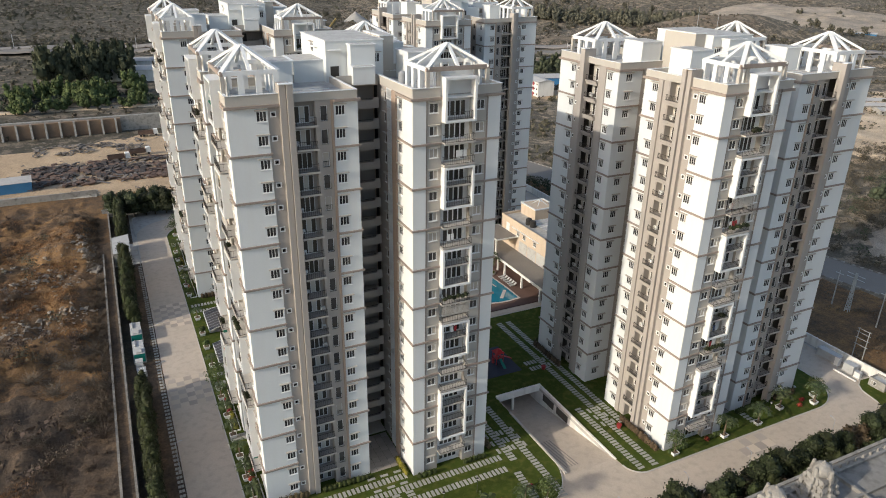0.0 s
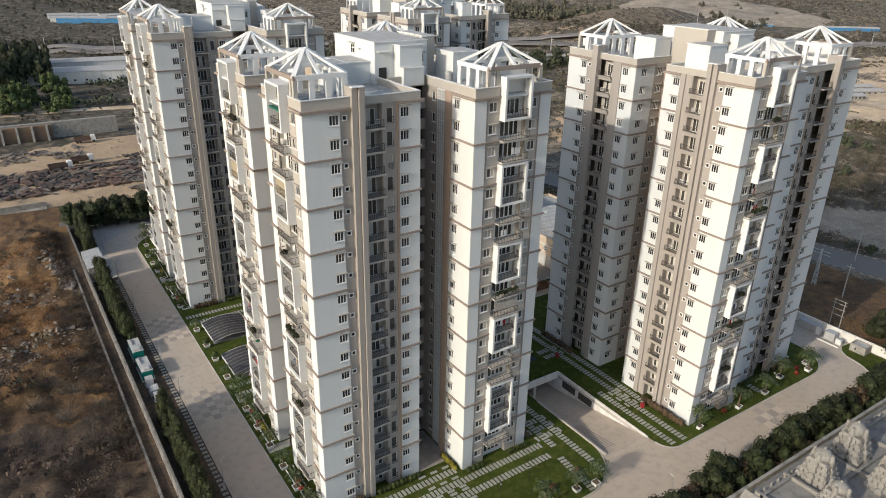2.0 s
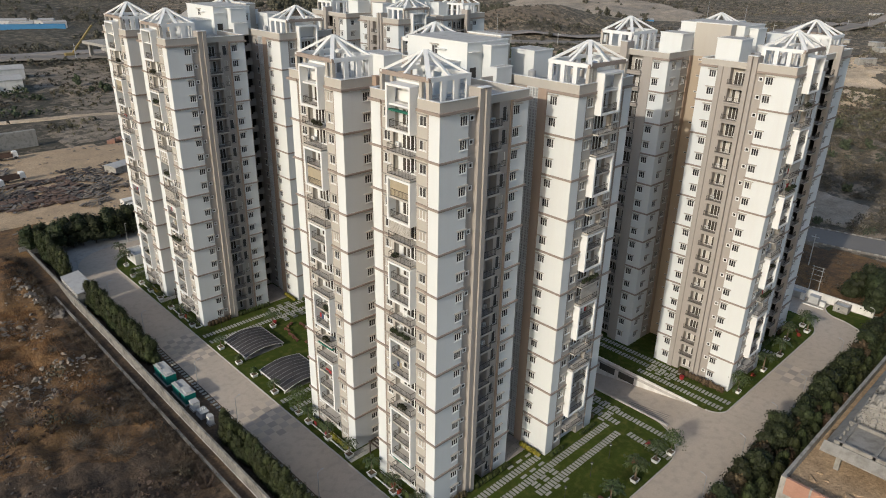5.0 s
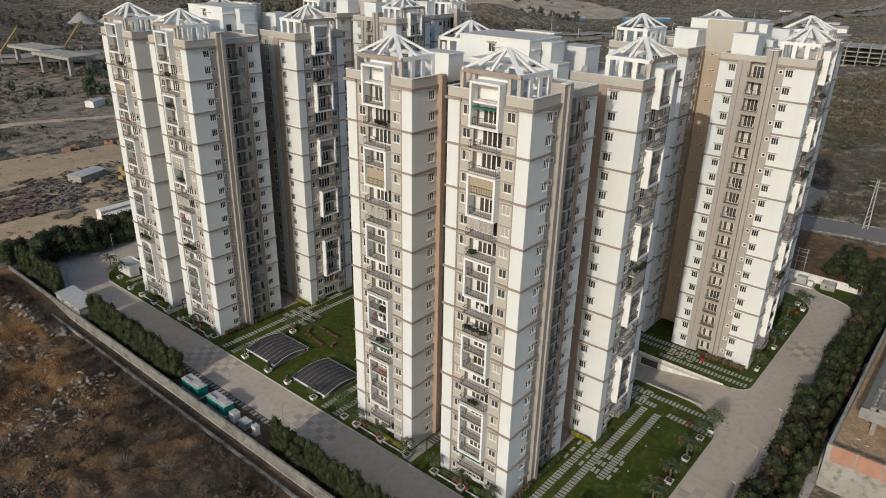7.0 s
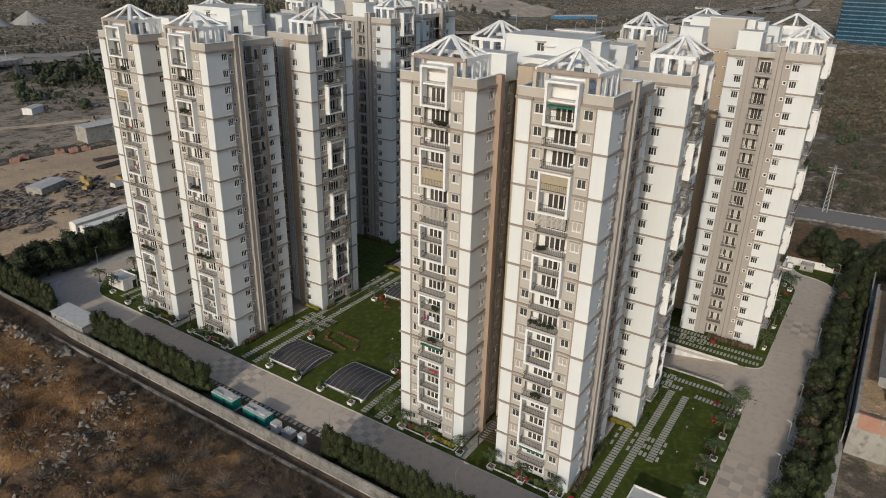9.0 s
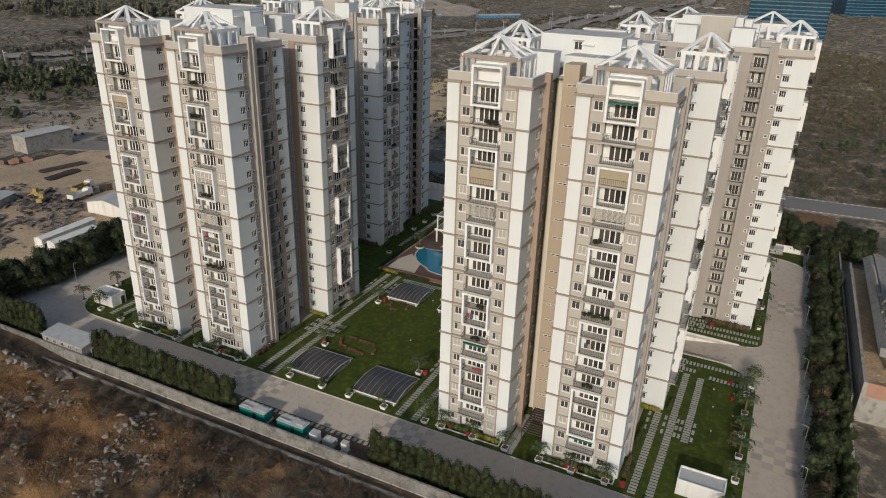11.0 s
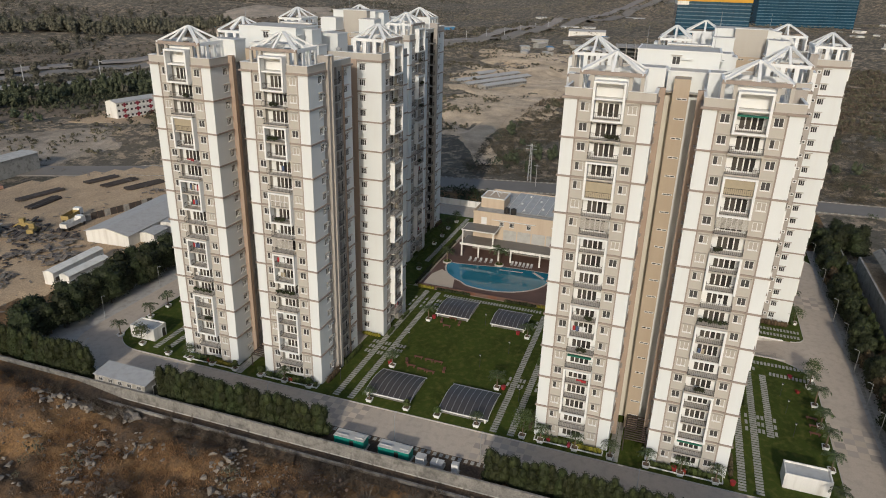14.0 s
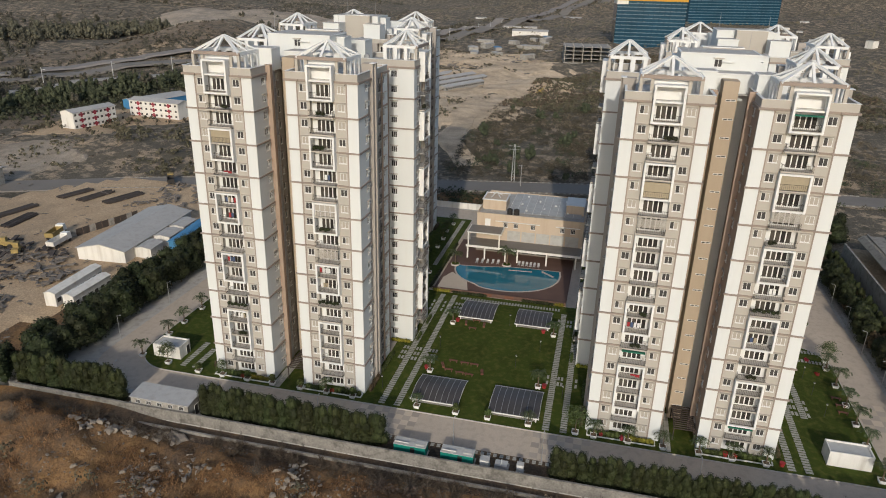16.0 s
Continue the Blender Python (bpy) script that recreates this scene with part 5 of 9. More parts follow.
sd = 100
for tx, ty, flip in ((12.3, 99.0, False), (12.3, 173.7, False), (75.4, 86.7, True), (75.4, 184.5, True)):
    f = (lambda v: tx + 35.2 - v) if flip else (lambda v: tx + v)

    def fb(a, b, y0, y1, *k):
        x0, x1 = sorted((f(a), f(b)))
        return bed(x0, x1, ty + y0, ty + y1, *k)
    for side in (-1, 1):
        ys = sorted((side * 4.0, side * 9.0))
        fb(-1.6, -0.6, *ys, 0.8, LEAFYELLOW if side > 0 else LEAFLIGHT, "clipped_hedge", "low clipped yellow green hedge at the tower's foot", 0.2, 30, sd, True)
        ys = sorted((side * 10.0, side * 15.5))
        fb(-1.5, -0.5, *ys, 1.0, LEAFLIGHT, "clipped_hedge", "low clipped green hedge at the tower's foot", 0.2, 30, sd + 1, True)
        ys = sorted((side * 16.4, side * 17.4))
        fb(0.5, 6.0, *ys, 1.2, LEAFRED, "clipped_hedge", "dark red green shrub bed at the tower's foot", 0.24, 28, sd + 2)
        fb(8.2, 15.8, *ys, 0.9, LEAFLIGHT, "clipped_hedge", "low clipped green hedge at the tower's foot", 0.2, 28, sd + 3)
        ys = sorted((side * 19.8, side * 20.7))
        fb(22.6, 26.0, *ys, 0.9, LEAFLIGHT, "clipped_hedge", "low clipped green hedge at the tower's foot", 0.2, 28, sd + 4)
        fb(30.8, 35.0, *ys, 0.8, LEAFLIGHT, "clipped_hedge", "low clipped green hedge at the tower's foot", 0.2, 28, sd + 5)
        ys = sorted((side * 14.6, side * 19.0))
        fb(20.9, 21.8, *ys, 0.8, LEAFYELLOW, "clipped_hedge", "yellow green clipped hedge in a kerbed bed", 0.2, 32, sd + 6)
        ys = sorted((side * 9.5, side * 19.0))
        fb(35.9, 37.0, *ys, 1.2, LEAFRED, "clipped_hedge", "dark red green shrub bed at the tower's foot", 0.24, 28, sd + 7)
        ys = sorted((side * 9.2, side * 10.0))
        fb(-1.7, -0.9, *ys, 0.7, FLOWER, "flower_bed", "red flowering shrubs at the tower's foot", 0.16, 40, sd + 8)
        sd += 10
REDPOTDATA = Mesh().rod((0, 0, 0), (0, 0, 0.75), 0.35, REDPOT, 9, 0.5)
REDPOTDATA = REDPOTDATA.data("pot")
for x, y in ((11.2, 112.2), (11.2, 91.0), (72.6, 75.6), (23.9, 123.8), (46.8, 146.8), (46.6, 126.4), (24.4, 148.4), (11.0, 81.8), (70.8, 97.0)):
    tagged(put("flower_pot", REDPOTDATA, None, x, y, 0.1), "bright red tapered flower pot on the lawn", "flower pot", "red flower pots")

# potted plants along some balcony rails
for n, (body, pts, z) in enumerate(PLANTED):
    VF = leaf_cloud(np.random.RandomState(300 + n), 260, [(x, y, z + 0.85 + 0.15 * (i % 2), 0.42, 0.42, 0.38) for i, (x, y) in enumerate(pts)], 0.2)
    ob = new("potted_greenery", cloud_data("potted_greenery", VF, LEAFDARK))
    ob.parent = body
    ob["label"] = "green potted plants along the balcony rail"

# wild growth on the open land
def clump(seed, n, spread, h, size):
    rs = np.random.RandomState(seed)
    L = [(rs.uniform(-spread, spread) * 0.5, rs.uniform(-spread, spread) * 0.5, h * rs.uniform(0.35, 0.6), spread * rs.uniform(0.35, 0.6), spread * rs.uniform(0.35, 0.6), h * rs.uniform(0.35, 0.5)) for _ in range(3)]
    return leaf_cloud(rs, n, L, size, 0.0, False)


def tuft(seed, n, spread, h):
    """Blades of dry grass."""
    rs = np.random.RandomState(seed)
    a, r = rs.uniform(0, 6.28, n), spread * np.sqrt(rs.uniform(0, 1, n))
    b = np.stack((np.cos(a) * r, np.sin(a) * r, np.zeros(n)), 1)
    lean = rs.normal(scale=0.28 * h, size=(n, 3))
    lean[:, 2] = h * rs.uniform(0.5, 1.0, n)
    w = rs.normal(size=(n, 3))
    w[:, 2] = 0
    w *= 0.024 / np.linalg.norm(w, axis=1)[:, None]
    V = np.stack((b - w, b + w, b + lean + w * 0.3, b + lean - w * 0.3), 1).reshape(-1, 3)
    return V, np.arange(n * 4).reshape(-1, 4)


def twigs(seed, n, spread, h, thick=0.020):
    """A bare thorn bush of thin crossing twigs."""
    rs = np.random.RandomState(seed)
    V = []
    for _ in range(n):
        a, e = rs.uniform(0, 6.28), rs.uniform(0.25, 1.35)
        d = np.array((math.cos(a) * math.cos(e), math.sin(a) * math.cos(e), math.sin(e)))
        o = rs.normal(scale=0.10 * spread, size=3)
        o[2] = abs(o[2]) * 0.5
        if rs.rand() < 0.55:        # a side twig, further out
            o = o + d * np.array((spread, spread, h)) * rs.uniform(0.2, 0.6)
            d = d + rs.normal(scale=0.45, size=3)
        t = o + d * np.array((spread, spread, h)) * rs.uniform(0.35, 0.9)
        t[2] = max(t[2], 0.05)
        w = np.cross(d, rs.normal(size=3))
        w *= thick / np.linalg.norm(w)
        V += [o - w, o + w, t + w * 0.3, t - w * 0.3]
    return np.array(V), np.arange(n * 4).reshape(-1, 4)


def shard(seed, flat=0.7):
    """A broken angular stone."""
    rs, bm = random.Random(seed), bmesh.new()
    for _ in range(13):
        v = Vector((rs.gauss(0, 1), rs.gauss(0, 1), rs.gauss(0, 1))).normalized() * rs.uniform(0.75, 1.0)
        bm.verts.new((v.x, v.y * rs.uniform(0.6, 0.85), v.z * flat))
    out = bmesh.ops.convex_hull(bm, input=bm.verts)
    bmesh.ops.delete(bm, geom=list({g for g in out["geom_interior"] + out["geom_unused"] if isinstance(g, bmesh.types.BMVert)}), context='VERTS')
    bmesh.ops.triangulate(bm, faces=bm.faces)
    bm.verts.index_update()
    V = np.array([v.co[:] for v in bm.verts])
    F = np.array([[v.index for v in f.verts] for f in bm.faces])
    bm.free()
    return V, F


BUSHES = [clump(200 + i, 54, 1.3, 1.4, 0.25) for i in range(4)]
TUFTS = [tuft(210 + i, 30, 1.0, 0.6) for i in range(4)]
TWIGS = [twigs(220 + i, 120, 1.2, 1.3) for i in range(4)]
FANS = [twigs(270 + i, 420, 1.2, 1.0, 0.010) for i in range(4)]
ROCKS = [shard(230 + i) for i in range(8)]
SLABS = [shard(250 + i, 0.38) for i in range(5)]
FARBUSH = [clump(240 + i, 10, 1.4, 1.5, 0.8) for i in range(8)]
STONE = mat("field_stone", (0.135, 0.112, 0.092), 0.95, 0.3, 0.8, 6, 0.4)
PALESTONE = mat("pale_broken_rock", (0.215, 0.185, 0.153), 0.95, 0.32, 0.6, 6, 0.4)
GREYTHORN = leaf_material("grey_thorn", (0.115, 0.094, 0.077), 0.4, 0.9)
rw = np.random.RandomState(77)


def field(n, x0, x1, y0, y1, smin, smax, keep, sink=0.05, hz=(0.8, 1.2)):
    out = []
    while len(out) < n:
        x, y = rw.uniform(x0, x1), rw.uniform(y0, y1)
        if keep(x, y):
            s = smin + (smax - smin) * rw.rand() ** 2
            out.append((x, y, relief(x, y) - sink * s, rw.uniform(0, 6.28), s, rw.uniform(*hz), rw.randint(0, 99)))
    return out


def patchy(x, y, f, seed, level):
    return noise.noise(Vector((x * f, y * f, seed))) > level


tagged(scatter("dry_grass", TUFTS, field(6500, -95, -9, 60, 232, 0.5, 1.3, lambda x, y: patchy(x, y, 0.07, 4.0, 0.02 + 0.5 * (1 - smooth(118, 158, y)))), DRYGRASS), "tufts of dry orange brown grass", "grass", "", "stuff")
tagged(scatter("grey_straw", TUFTS, field(2600, -95, -8.6, 10, 232, 0.5, 1.2, lambda x, y: patchy(x, y, 0.08, 11.0, -0.05)), THORN), "tufts of dull brown straw", "grass", "", "stuff")
tagged(scatter("thorn_scrub", TWIGS, field(900, -105, -8.6, 8, 235, 0.6, 1.7, lambda x, y: patchy(x, y, 0.045, 9.0, 0.3 * smooth(95, 140, y) - 0.12)), THORN), "leafless grey brown thorn scrub", "scrub", "", "stuff")
tagged(scatter("dry_bushes", BUSHES, field(640, -110, -8.6, 5, 240, 0.5, 1.5, lambda x, y: patchy(x, y, 0.04, 9.0, 0.34 * smooth(95, 140, y) - 0.05)), THORN), "low dry brown bushes", "scrub", "", "stuff")
tagged(scatter("wall_thorns", TWIGS, field(420, -11.8, -8.0, 60, 222, 0.5, 1.3, lambda x, y: patchy(x, y, 0.06, 3.0, -0.2)), THORN), "dark thorn growth beside the drain", "scrub", "", "stuff")
tagged(scatter("thorn_mounds", BUSHES, field(130, -60, -12, 35, 150, 1.4, 2.8, lambda x, y: patchy(x, y, 0.05, 17.0, -0.1)), THORN), "rounded dark brown thorn mounds", "scrub", "", "stuff")
tagged(scatter("green_bushes", BUSHES, field(60, -80, -9, 30, 230, 0.9, 2.0, lambda x, y: patchy(x, y, 0.06, 14.0, 0.15)), SCRUB), "grey green thorn bushes", "scrub", "", "stuff")
fans = [(x, y, relief(x, y) - 0.1, rw.uniform(0, 6.28), k, 0.75, rw.randint(0, 99)) for x, y, k in ((-11.8, 141.5, 2.3), (-18.5, 139.5, 2.6), (-15.2, 135.5, 2.4), (-12.6, 146.5, 1.7), (-21.5, 133.5, 2.4), (-16.0, 166.0, 1.5), (-26.0, 143.0, 2.2), (-11.5, 128.5, 2.0), (-17.5, 127.0, 2.4), (-12.0, 205.0, 1.8), (-17.0, 212.0, 2.0), (-27.0, 172.0, 1.7), (-33.0, 150.0, 2.2), (-14.0, 118.0, 2.2), (-20.0, 112.0, 2.6))]
tagged(scatter("fan_thorns", FANS, fans, GREYTHORN), "wide grey thorn bushes of fine radiating twigs", "scrub", "", "stuff")
tagged(scatter("rubble_stones", ROCKS, field(3200, -75, -8.8, 124, 232, 0.10, 0.58, lambda x, y: patchy(x, y, 0.075, 21.0, 0.1), 0.2, (0.6, 1.0)), STONE), "scattered grey brown stones and rubble", "rocks", "", "stuff")

heaps, ledges = [], []
for hx, hy, n, sp in ((-16, 159.5, 60, 2.0), (-13.4, 160.6, 12, 1.0), (-20.5, 152.5, 60, 2.2), (-24.5, 156.0, 60, 2.2), (-28, 154, 40, 2.4), (-21.5, 182.5, 60, 2.2), (-26, 180.5, 50, 2.4), (-18.5, 186.0, 40, 1.6), (-16.5, 178, 30, 1.8), (-29, 174, 50, 2.6), (-31, 168, 30, 3.2), (-35, 190, 30, 3.6), (-32, 142, 26, 3.0), (-19, 173, 22, 2.2), (-25, 198, 26, 3.0), (-14.5, 149, 16, 1.6), (-40, 160, 34, 4.0), (-24, 164, 20, 2.4)):
    for _ in range(n):
        x, y = hx + rw.normal() * sp, hy + rw.normal() * sp
        if x < -8.6:
            k = 0.18 + 0.85 * rw.rand() ** 2.4
            heaps.append((x, y, relief(x, y) + 0.08 * k, rw.uniform(0, 6.28), k, rw.uniform(0.6, 1.0), rw.randint(0, 99)))
for i in range(110):                # a ledge of broken slabs running down towards the drain
    f = rw.rand()
    x, y = -12.6 + 3.4 * f + rw.normal() * 0.9, 202.0 - 19.0 * f + rw.normal() * 1.0
    if x < -8.4:
        k = 0.35 + 1.25 * rw.rand() ** 2
        ledges.append((x, y, relief(x, y) + 0.15 * k, rw.uniform(0.6, 1.4), k, rw.uniform(0.7, 1.3), rw.randint(0, 99)))
tagged(scatter("rock_heaps", ROCKS, heaps, PALESTONE), "heaps of pale broken rock on the slope", "rocks", "", "stuff")
tagged(scatter("rock_ledge", SLABS, ledges, PALESTONE), "ledge of broken rock slabs above the drain", "rocks", "", "stuff")

# ---- garden things ----
POLY = mat("dark_polycarbonate", (0.055, 0.050, 0.050), 0.5, 0.25, 0.6, 8, spec=0.5)
STEEL = mat("painted_white_steel", (0.72, 0.71, 0.68), 0.5, 0.05, 1, 8)
GREYSTEEL = mat("galvanised_steel", (0.42, 0.42, 0.42), 0.45, 0.1, 1, 8, metal=0.6)
TEAL = mat("teal_enamel", (0.008, 0.18, 0.145), 0.45, 0.1, 0.6, 8)
GREYMETAL = mat("grey_sheet_metal", (0.42, 0.42, 0.41), 0.6, 0.1, 0.5, 8, dirt=(0.28, 0.26, 0.24), dirt_amount=0.5)
TERRA = mat("red_brown_bench", (0.15, 0.068, 0.044), 0.7, 0.15, 1, 8)
DECKWOOD = mat("red_brown_deck", (0.125, 0.075, 0.06), 0.8, 0.15, 0.3, 5, 0.2)
CLUBWALL = mat("club_peach_render", (0.52, 0.425, 0.33), 0.9, 0.05, 0.2, 6, 0.05, dirt=(0.38, 0.28, 0.21), dirt_amount=0.35, streak=True)
CLUBTILE = mat("club_dark_tile", (0.20, 0.18, 0.16), 0.6, 0.15, 0.3, 5)
STONECARVE = mat("temple_plaster", (0.25, 0.238, 0.218), 0.95, 0.15, 0.4, 5, 0.3, dirt=(0.13, 0.117, 0.102), dirt_amount=0.85)
SAND = soil_material("loose_sand", (0.48, 0.36, 0.23), (0.42, 0.30, 0.19), (0.34, 0.24, 0.15), 0.05, 0.4, 0.5)
DARKWOOD = mat("dark_stained_slats", (0.055, 0.042, 0.036), 0.7, 0.2, 1, 10)
RED = mat("red_plastic", (0.45, 0.03, 0.03), 0.4, 0.1, 1, 8)
MATTING = mat("play_matting", (0.045, 0.05, 0.07), 0.9, 0.15, 0.5, 6)

# stepping-stone paths
STEPS = Mesh().box(-0.23, 0.23, -0.62, 0.62, 0, 0.05, SLAB).data("stepping_stone")
BLOCK = Mesh().box(-0.42, 0.42, -0.42, 0.42, 0, 0.05, SLAB).data("stepping_stone")


def path(x0, y0, x1, y1, label="line of grey stone slabs set in the lawn", taken=lambda x, y: False):
    L = math.hypot(x1 - x0, y1 - y0)
    t = thing("garden_path", x0, y0, 0.10, label, "path", "", "structure")
    t.rotation_euler = (0, 0, math.atan2(y1 - y0, x1 - x0))
    n = int(L / 0.72)
    for i in range(n):
        f = (0.36 + i * 0.72) / L
        if taken(x0 + (x1 - x0) * f, y0 + (y1 - y0) * f):
            continue
        put("stepping_stone", STEPS, t, 0.36 + i * 0.72, rp.uniform(-0.03, 0.03), 0, rp.uniform(-0.03, 0.03))


LINES = ((10, 80.3, 33.8, 80.3), (10, 77.6, 49.6, 77.6), (26.8, 74.8, 49.6, 74.8), (54.1, 65.6, 54.1, 91.5), (51.2, 76.0, 51.2, 91.5), (49.6, 64.9, 50.2, 74.2),
                       (10, 153.6, 61, 153.6), (10, 150.5, 61, 150.5), (10, 122.1, 58, 122.5), (10, 118.9, 57, 119.2), (59.3, 123.6, 59.3, 149.4),
                       (69.2, 65.4, 69.2, 84.0), (71.9, 65.2, 71.9, 117.5), (74.2, 76.5, 74.2, 117.0), (11.5, 197.6, 22.0, 197.6), (11.5, 194.8, 20.0, 194.8), (78.0, 160.6, 117.0, 160.6), (96.0, 66.6, 96.0, 72.0))


def on_line(x, y):
    """Whether a long line of slabs already runs here."""
    for x0, y0, x1, y1 in LINES:
        L = math.hypot(x1 - x0, y1 - y0)
        ux, uy = (x1 - x0) / L, (y1 - y0) / L
        along, off = (x - x0) * ux + (y - y0) * uy, abs((y - y0) * ux - (x - x0) * uy)
        if -0.4 < along < L + 0.4 and off < 0.88:
            return True
    return False


def weave(lines):
    for x0, y0, x1, y1 in lines:
        path(x0, y0, x1, y1, "short row of grey stone slabs crossing the garden path", on_line)


for x0, y0, x1, y1 in LINES:
    path(x0, y0, x1, y1)
weave([(x, 73.4, x, 82.4) for x in (28.2, 30.4, 32.6)] + [(49.6, y, 56.0, y) for y in (79.0, 81.1, 83.2)])
weave([(x, 147.8, x, 155.8) for x in (27.6, 29.7, 31.8)] + [(x, 146.6, x, 155.4) for x in (51.6, 53.7, 55.8)])
weave([(x, 117.3, x, 124.2) for x in (26.0, 28.1, 51.6, 53.7)])
weave([(68.2, y, 75.6, y) for y in (77.6, 79.7, 81.8, 98.0, 100.1)])
# paver strips beside the west road
t = thing("paver_strip", 0.35, 60, -0.045, "grey grass-jointed pavers beside the road", "paving", "", "structure")
COURTTILE = Mesh().box(0, 1.14, 0, 1.06, -0.06, 0.03, GREYTILE).data("paver")
TILE = Mesh().box(0, 0.4, 0, 0.62, 0, 0.04, SLAB).box(0.46, 0.86, 0, 0.62, 0, 0.04, SLAB).data("paver")
for i in range(110):
    put("paver", TILE, t, 0.05, i * 1.12, 0)
t = thing("paver_strip", 6, 55.4, -0.045, "dark pavers along the edge of the south road", "paving", "", "structure")
for i in range(100):
    put("paver", TILE, t, i * 1.15, 0, 0)


# arched shade canopies
def canopy(x, y, w, d):
    t = thing("shade_canopy", x, y, 0.1, "arched dark translucent canopy with white steel ribs", "canopy", "garden canopies")

    def arc(u):
        return 0.75 + 0.8 * math.sin(math.pi * u) * (1 - 0.15 * u)
    n, ribs = 14, 9
    for r in range(ribs - 1):
        p = Mesh()
        y0, y1 = r * d / (ribs - 1) + 0.04, (r + 1) * d / (ribs - 1) - 0.04
        us = [i / n for i in range(n + 1)]
        ring = [(u * w, arc(u)) for u in us] + [(u * w, arc(u) + 0.03) for u in us[::-1]]
        p.v += [(x, yy, z) for yy in (y0, y1) for x, z in ring]
        k = len(ring)
        p.f += [(i, (i + 1) % k, k + (i + 1) % k, k + i) for i in range(k)]
        for s in (0, k):
            p.f += [(s + i, s + i + 1, s + k - 2 - i, s + k - 1 - i)[::1 if s else -1] for i in range(n)]
        p.m += [p.slot(POLY)] * (k + 2 * n)
        p.add("roof_panel", t)
    for r in range(ribs):
        p = Mesh()
        yy = r * d / (ribs - 1)
        for i in range(n):
            u0, u1 = i / n, (i + 1) / n
            p.bar((u0 * w, yy, arc(u0) + 0.02), (u1 * w, yy, arc(u1) + 0.02), 0.06, 0.08, STEEL if r in (0, ribs - 1) else GREYSTEEL)
        p.add("rib", t)
    for u in (0, 1):
        Mesh().bar((u * w, -0.1, arc(u)), (u * w, d + 0.1, arc(u)), 0.16, 0.2, GREYSTEEL if u else STEEL).add("edge_beam", t, "white edge beam")
        for v in (0.05, 0.95):
            Mesh().box(u * (w - 0.2), u * (w - 0.2) + 0.2, v * d - 0.1, v * d + 0.1, 0, 0.7, STEEL).add("post", t)
    Mesh().box(0.3, w - 0.3, 0.3, d - 0.3, 0.0, 0.02, CONCRETE).add("floor_slab", t)


canopy(12.1, 138.9, 8.8, 9.4)
canopy(11.9, 123.6, 9.1, 9.5)
canopy(48.0, 138.6, 9.0, 8.2)
canopy(47.9, 125.1, 7.9, 8.2)


def bench(x, y, rz, long=1.9):
    t = thing("garden_bench", x, y, 0.1, "red brown garden bench on the lawn", "bench", "garden benches")
    t.rotation_euler = (0, 0, rz)
    for i in range(3):
        Mesh().box(-long / 2, long / 2, -0.3 + i * 0.2, -0.14 + i * 0.2, 0.42, 0.47, TERRA).add("slat", t)
    for s in (-1, 1):
        Mesh().box(s * long * 0.36 - 0.06, s * long * 0.36 + 0.06, -0.28, 0.28, 0, 0.42, TERRA).add("leg", t)


for x, y, r in ((28.3, 141.1, 1.6), (28.5, 143.6, 1.6), (28.2, 139.0, 1.6), (24.3, 141.3, 1.6), (24.1, 139.3, 1.5), (24.8, 143.8, 1.6), (26.4, 145.4, 0.4), (25.8, 136.9, 0.2), (47.8, 142.4, 1.6), (43.8, 142.6, 1.6), (46.0, 144.6, 0.2), (46.2, 140.3, 0.1), (33.0, 67.0, 1.5), (35.5, 67.2, 1.5), (30.5, 67.2, 1.5)):
    bench(x, y, r)


def lamp_post(x, y, rz, h=5.6):
    t = thing("street_lamp", x, y, -0.05, "slim grey street lamp with a short arm", "street lamp", "road lamps")
    t.rotation_euler = (0, 0, rz)
    Mesh().rod((0, 0, 0), (0, 0, h), 0.085, GREYSTEEL, 8, 0.05).add("pole", t)
    Mesh().box(-0.2, 0.2, -0.2, 0.2, 0, 0.12, CONCRETE).add("base", t)
    Mesh().rod((0, 0, h - 0.05), (0.75, 0, h + 0.25), 0.035, GREYSTEEL, 6).add("arm", t)
    Mesh().box(0.6, 1.05, -0.09, 0.09, h + 0.2, h + 0.27, GREYSTEEL).add("lamp_head", t)


for y in (68, 96.5, 121.8, 137.3, 162.6, 182.5, 205.0):
    lamp_post(1.1, y, 0)
for x in (22, 33.5, 43.7, 57.0, 69.5, 82.6, 102.3, 122.0):
    lamp_post(x, 56.5, math.pi / 2)
for x in (18.2, 36.5, 56, 76, 96):
    lamp_post(x, 217.4, -math.pi / 2)


def garden_lamp(x, y):
    t = thing("garden_lamp", x, y, 0.1, "dark slim garden lamp post on the lawn", "garden lamp", "garden lamps")
    Mesh().rod((0, 0, 0), (0, 0, 2.7), 0.05, IRON, 7, 0.035).add("pole", t)
    Mesh().rod((0, 0, 2.7), (0, 0, 2.95), 0.12, STEEL, 8, 0.2).add("lantern", t)
    Mesh().rod((0, 0, 2.95), (0, 0, 3.05), 0.24, IRON, 8, 0.04).add("cap", t)


for x, y in ((42.0, 72.0), (36.0, 71.5), (28.5, 71.0), (33.5, 147.8), (37.5, 126.2), (48, 134.5), (21, 120), (30.0, 130.5), (62.5, 101), (100, 66.9), (15, 155)):
    garden_lamp(x, y)


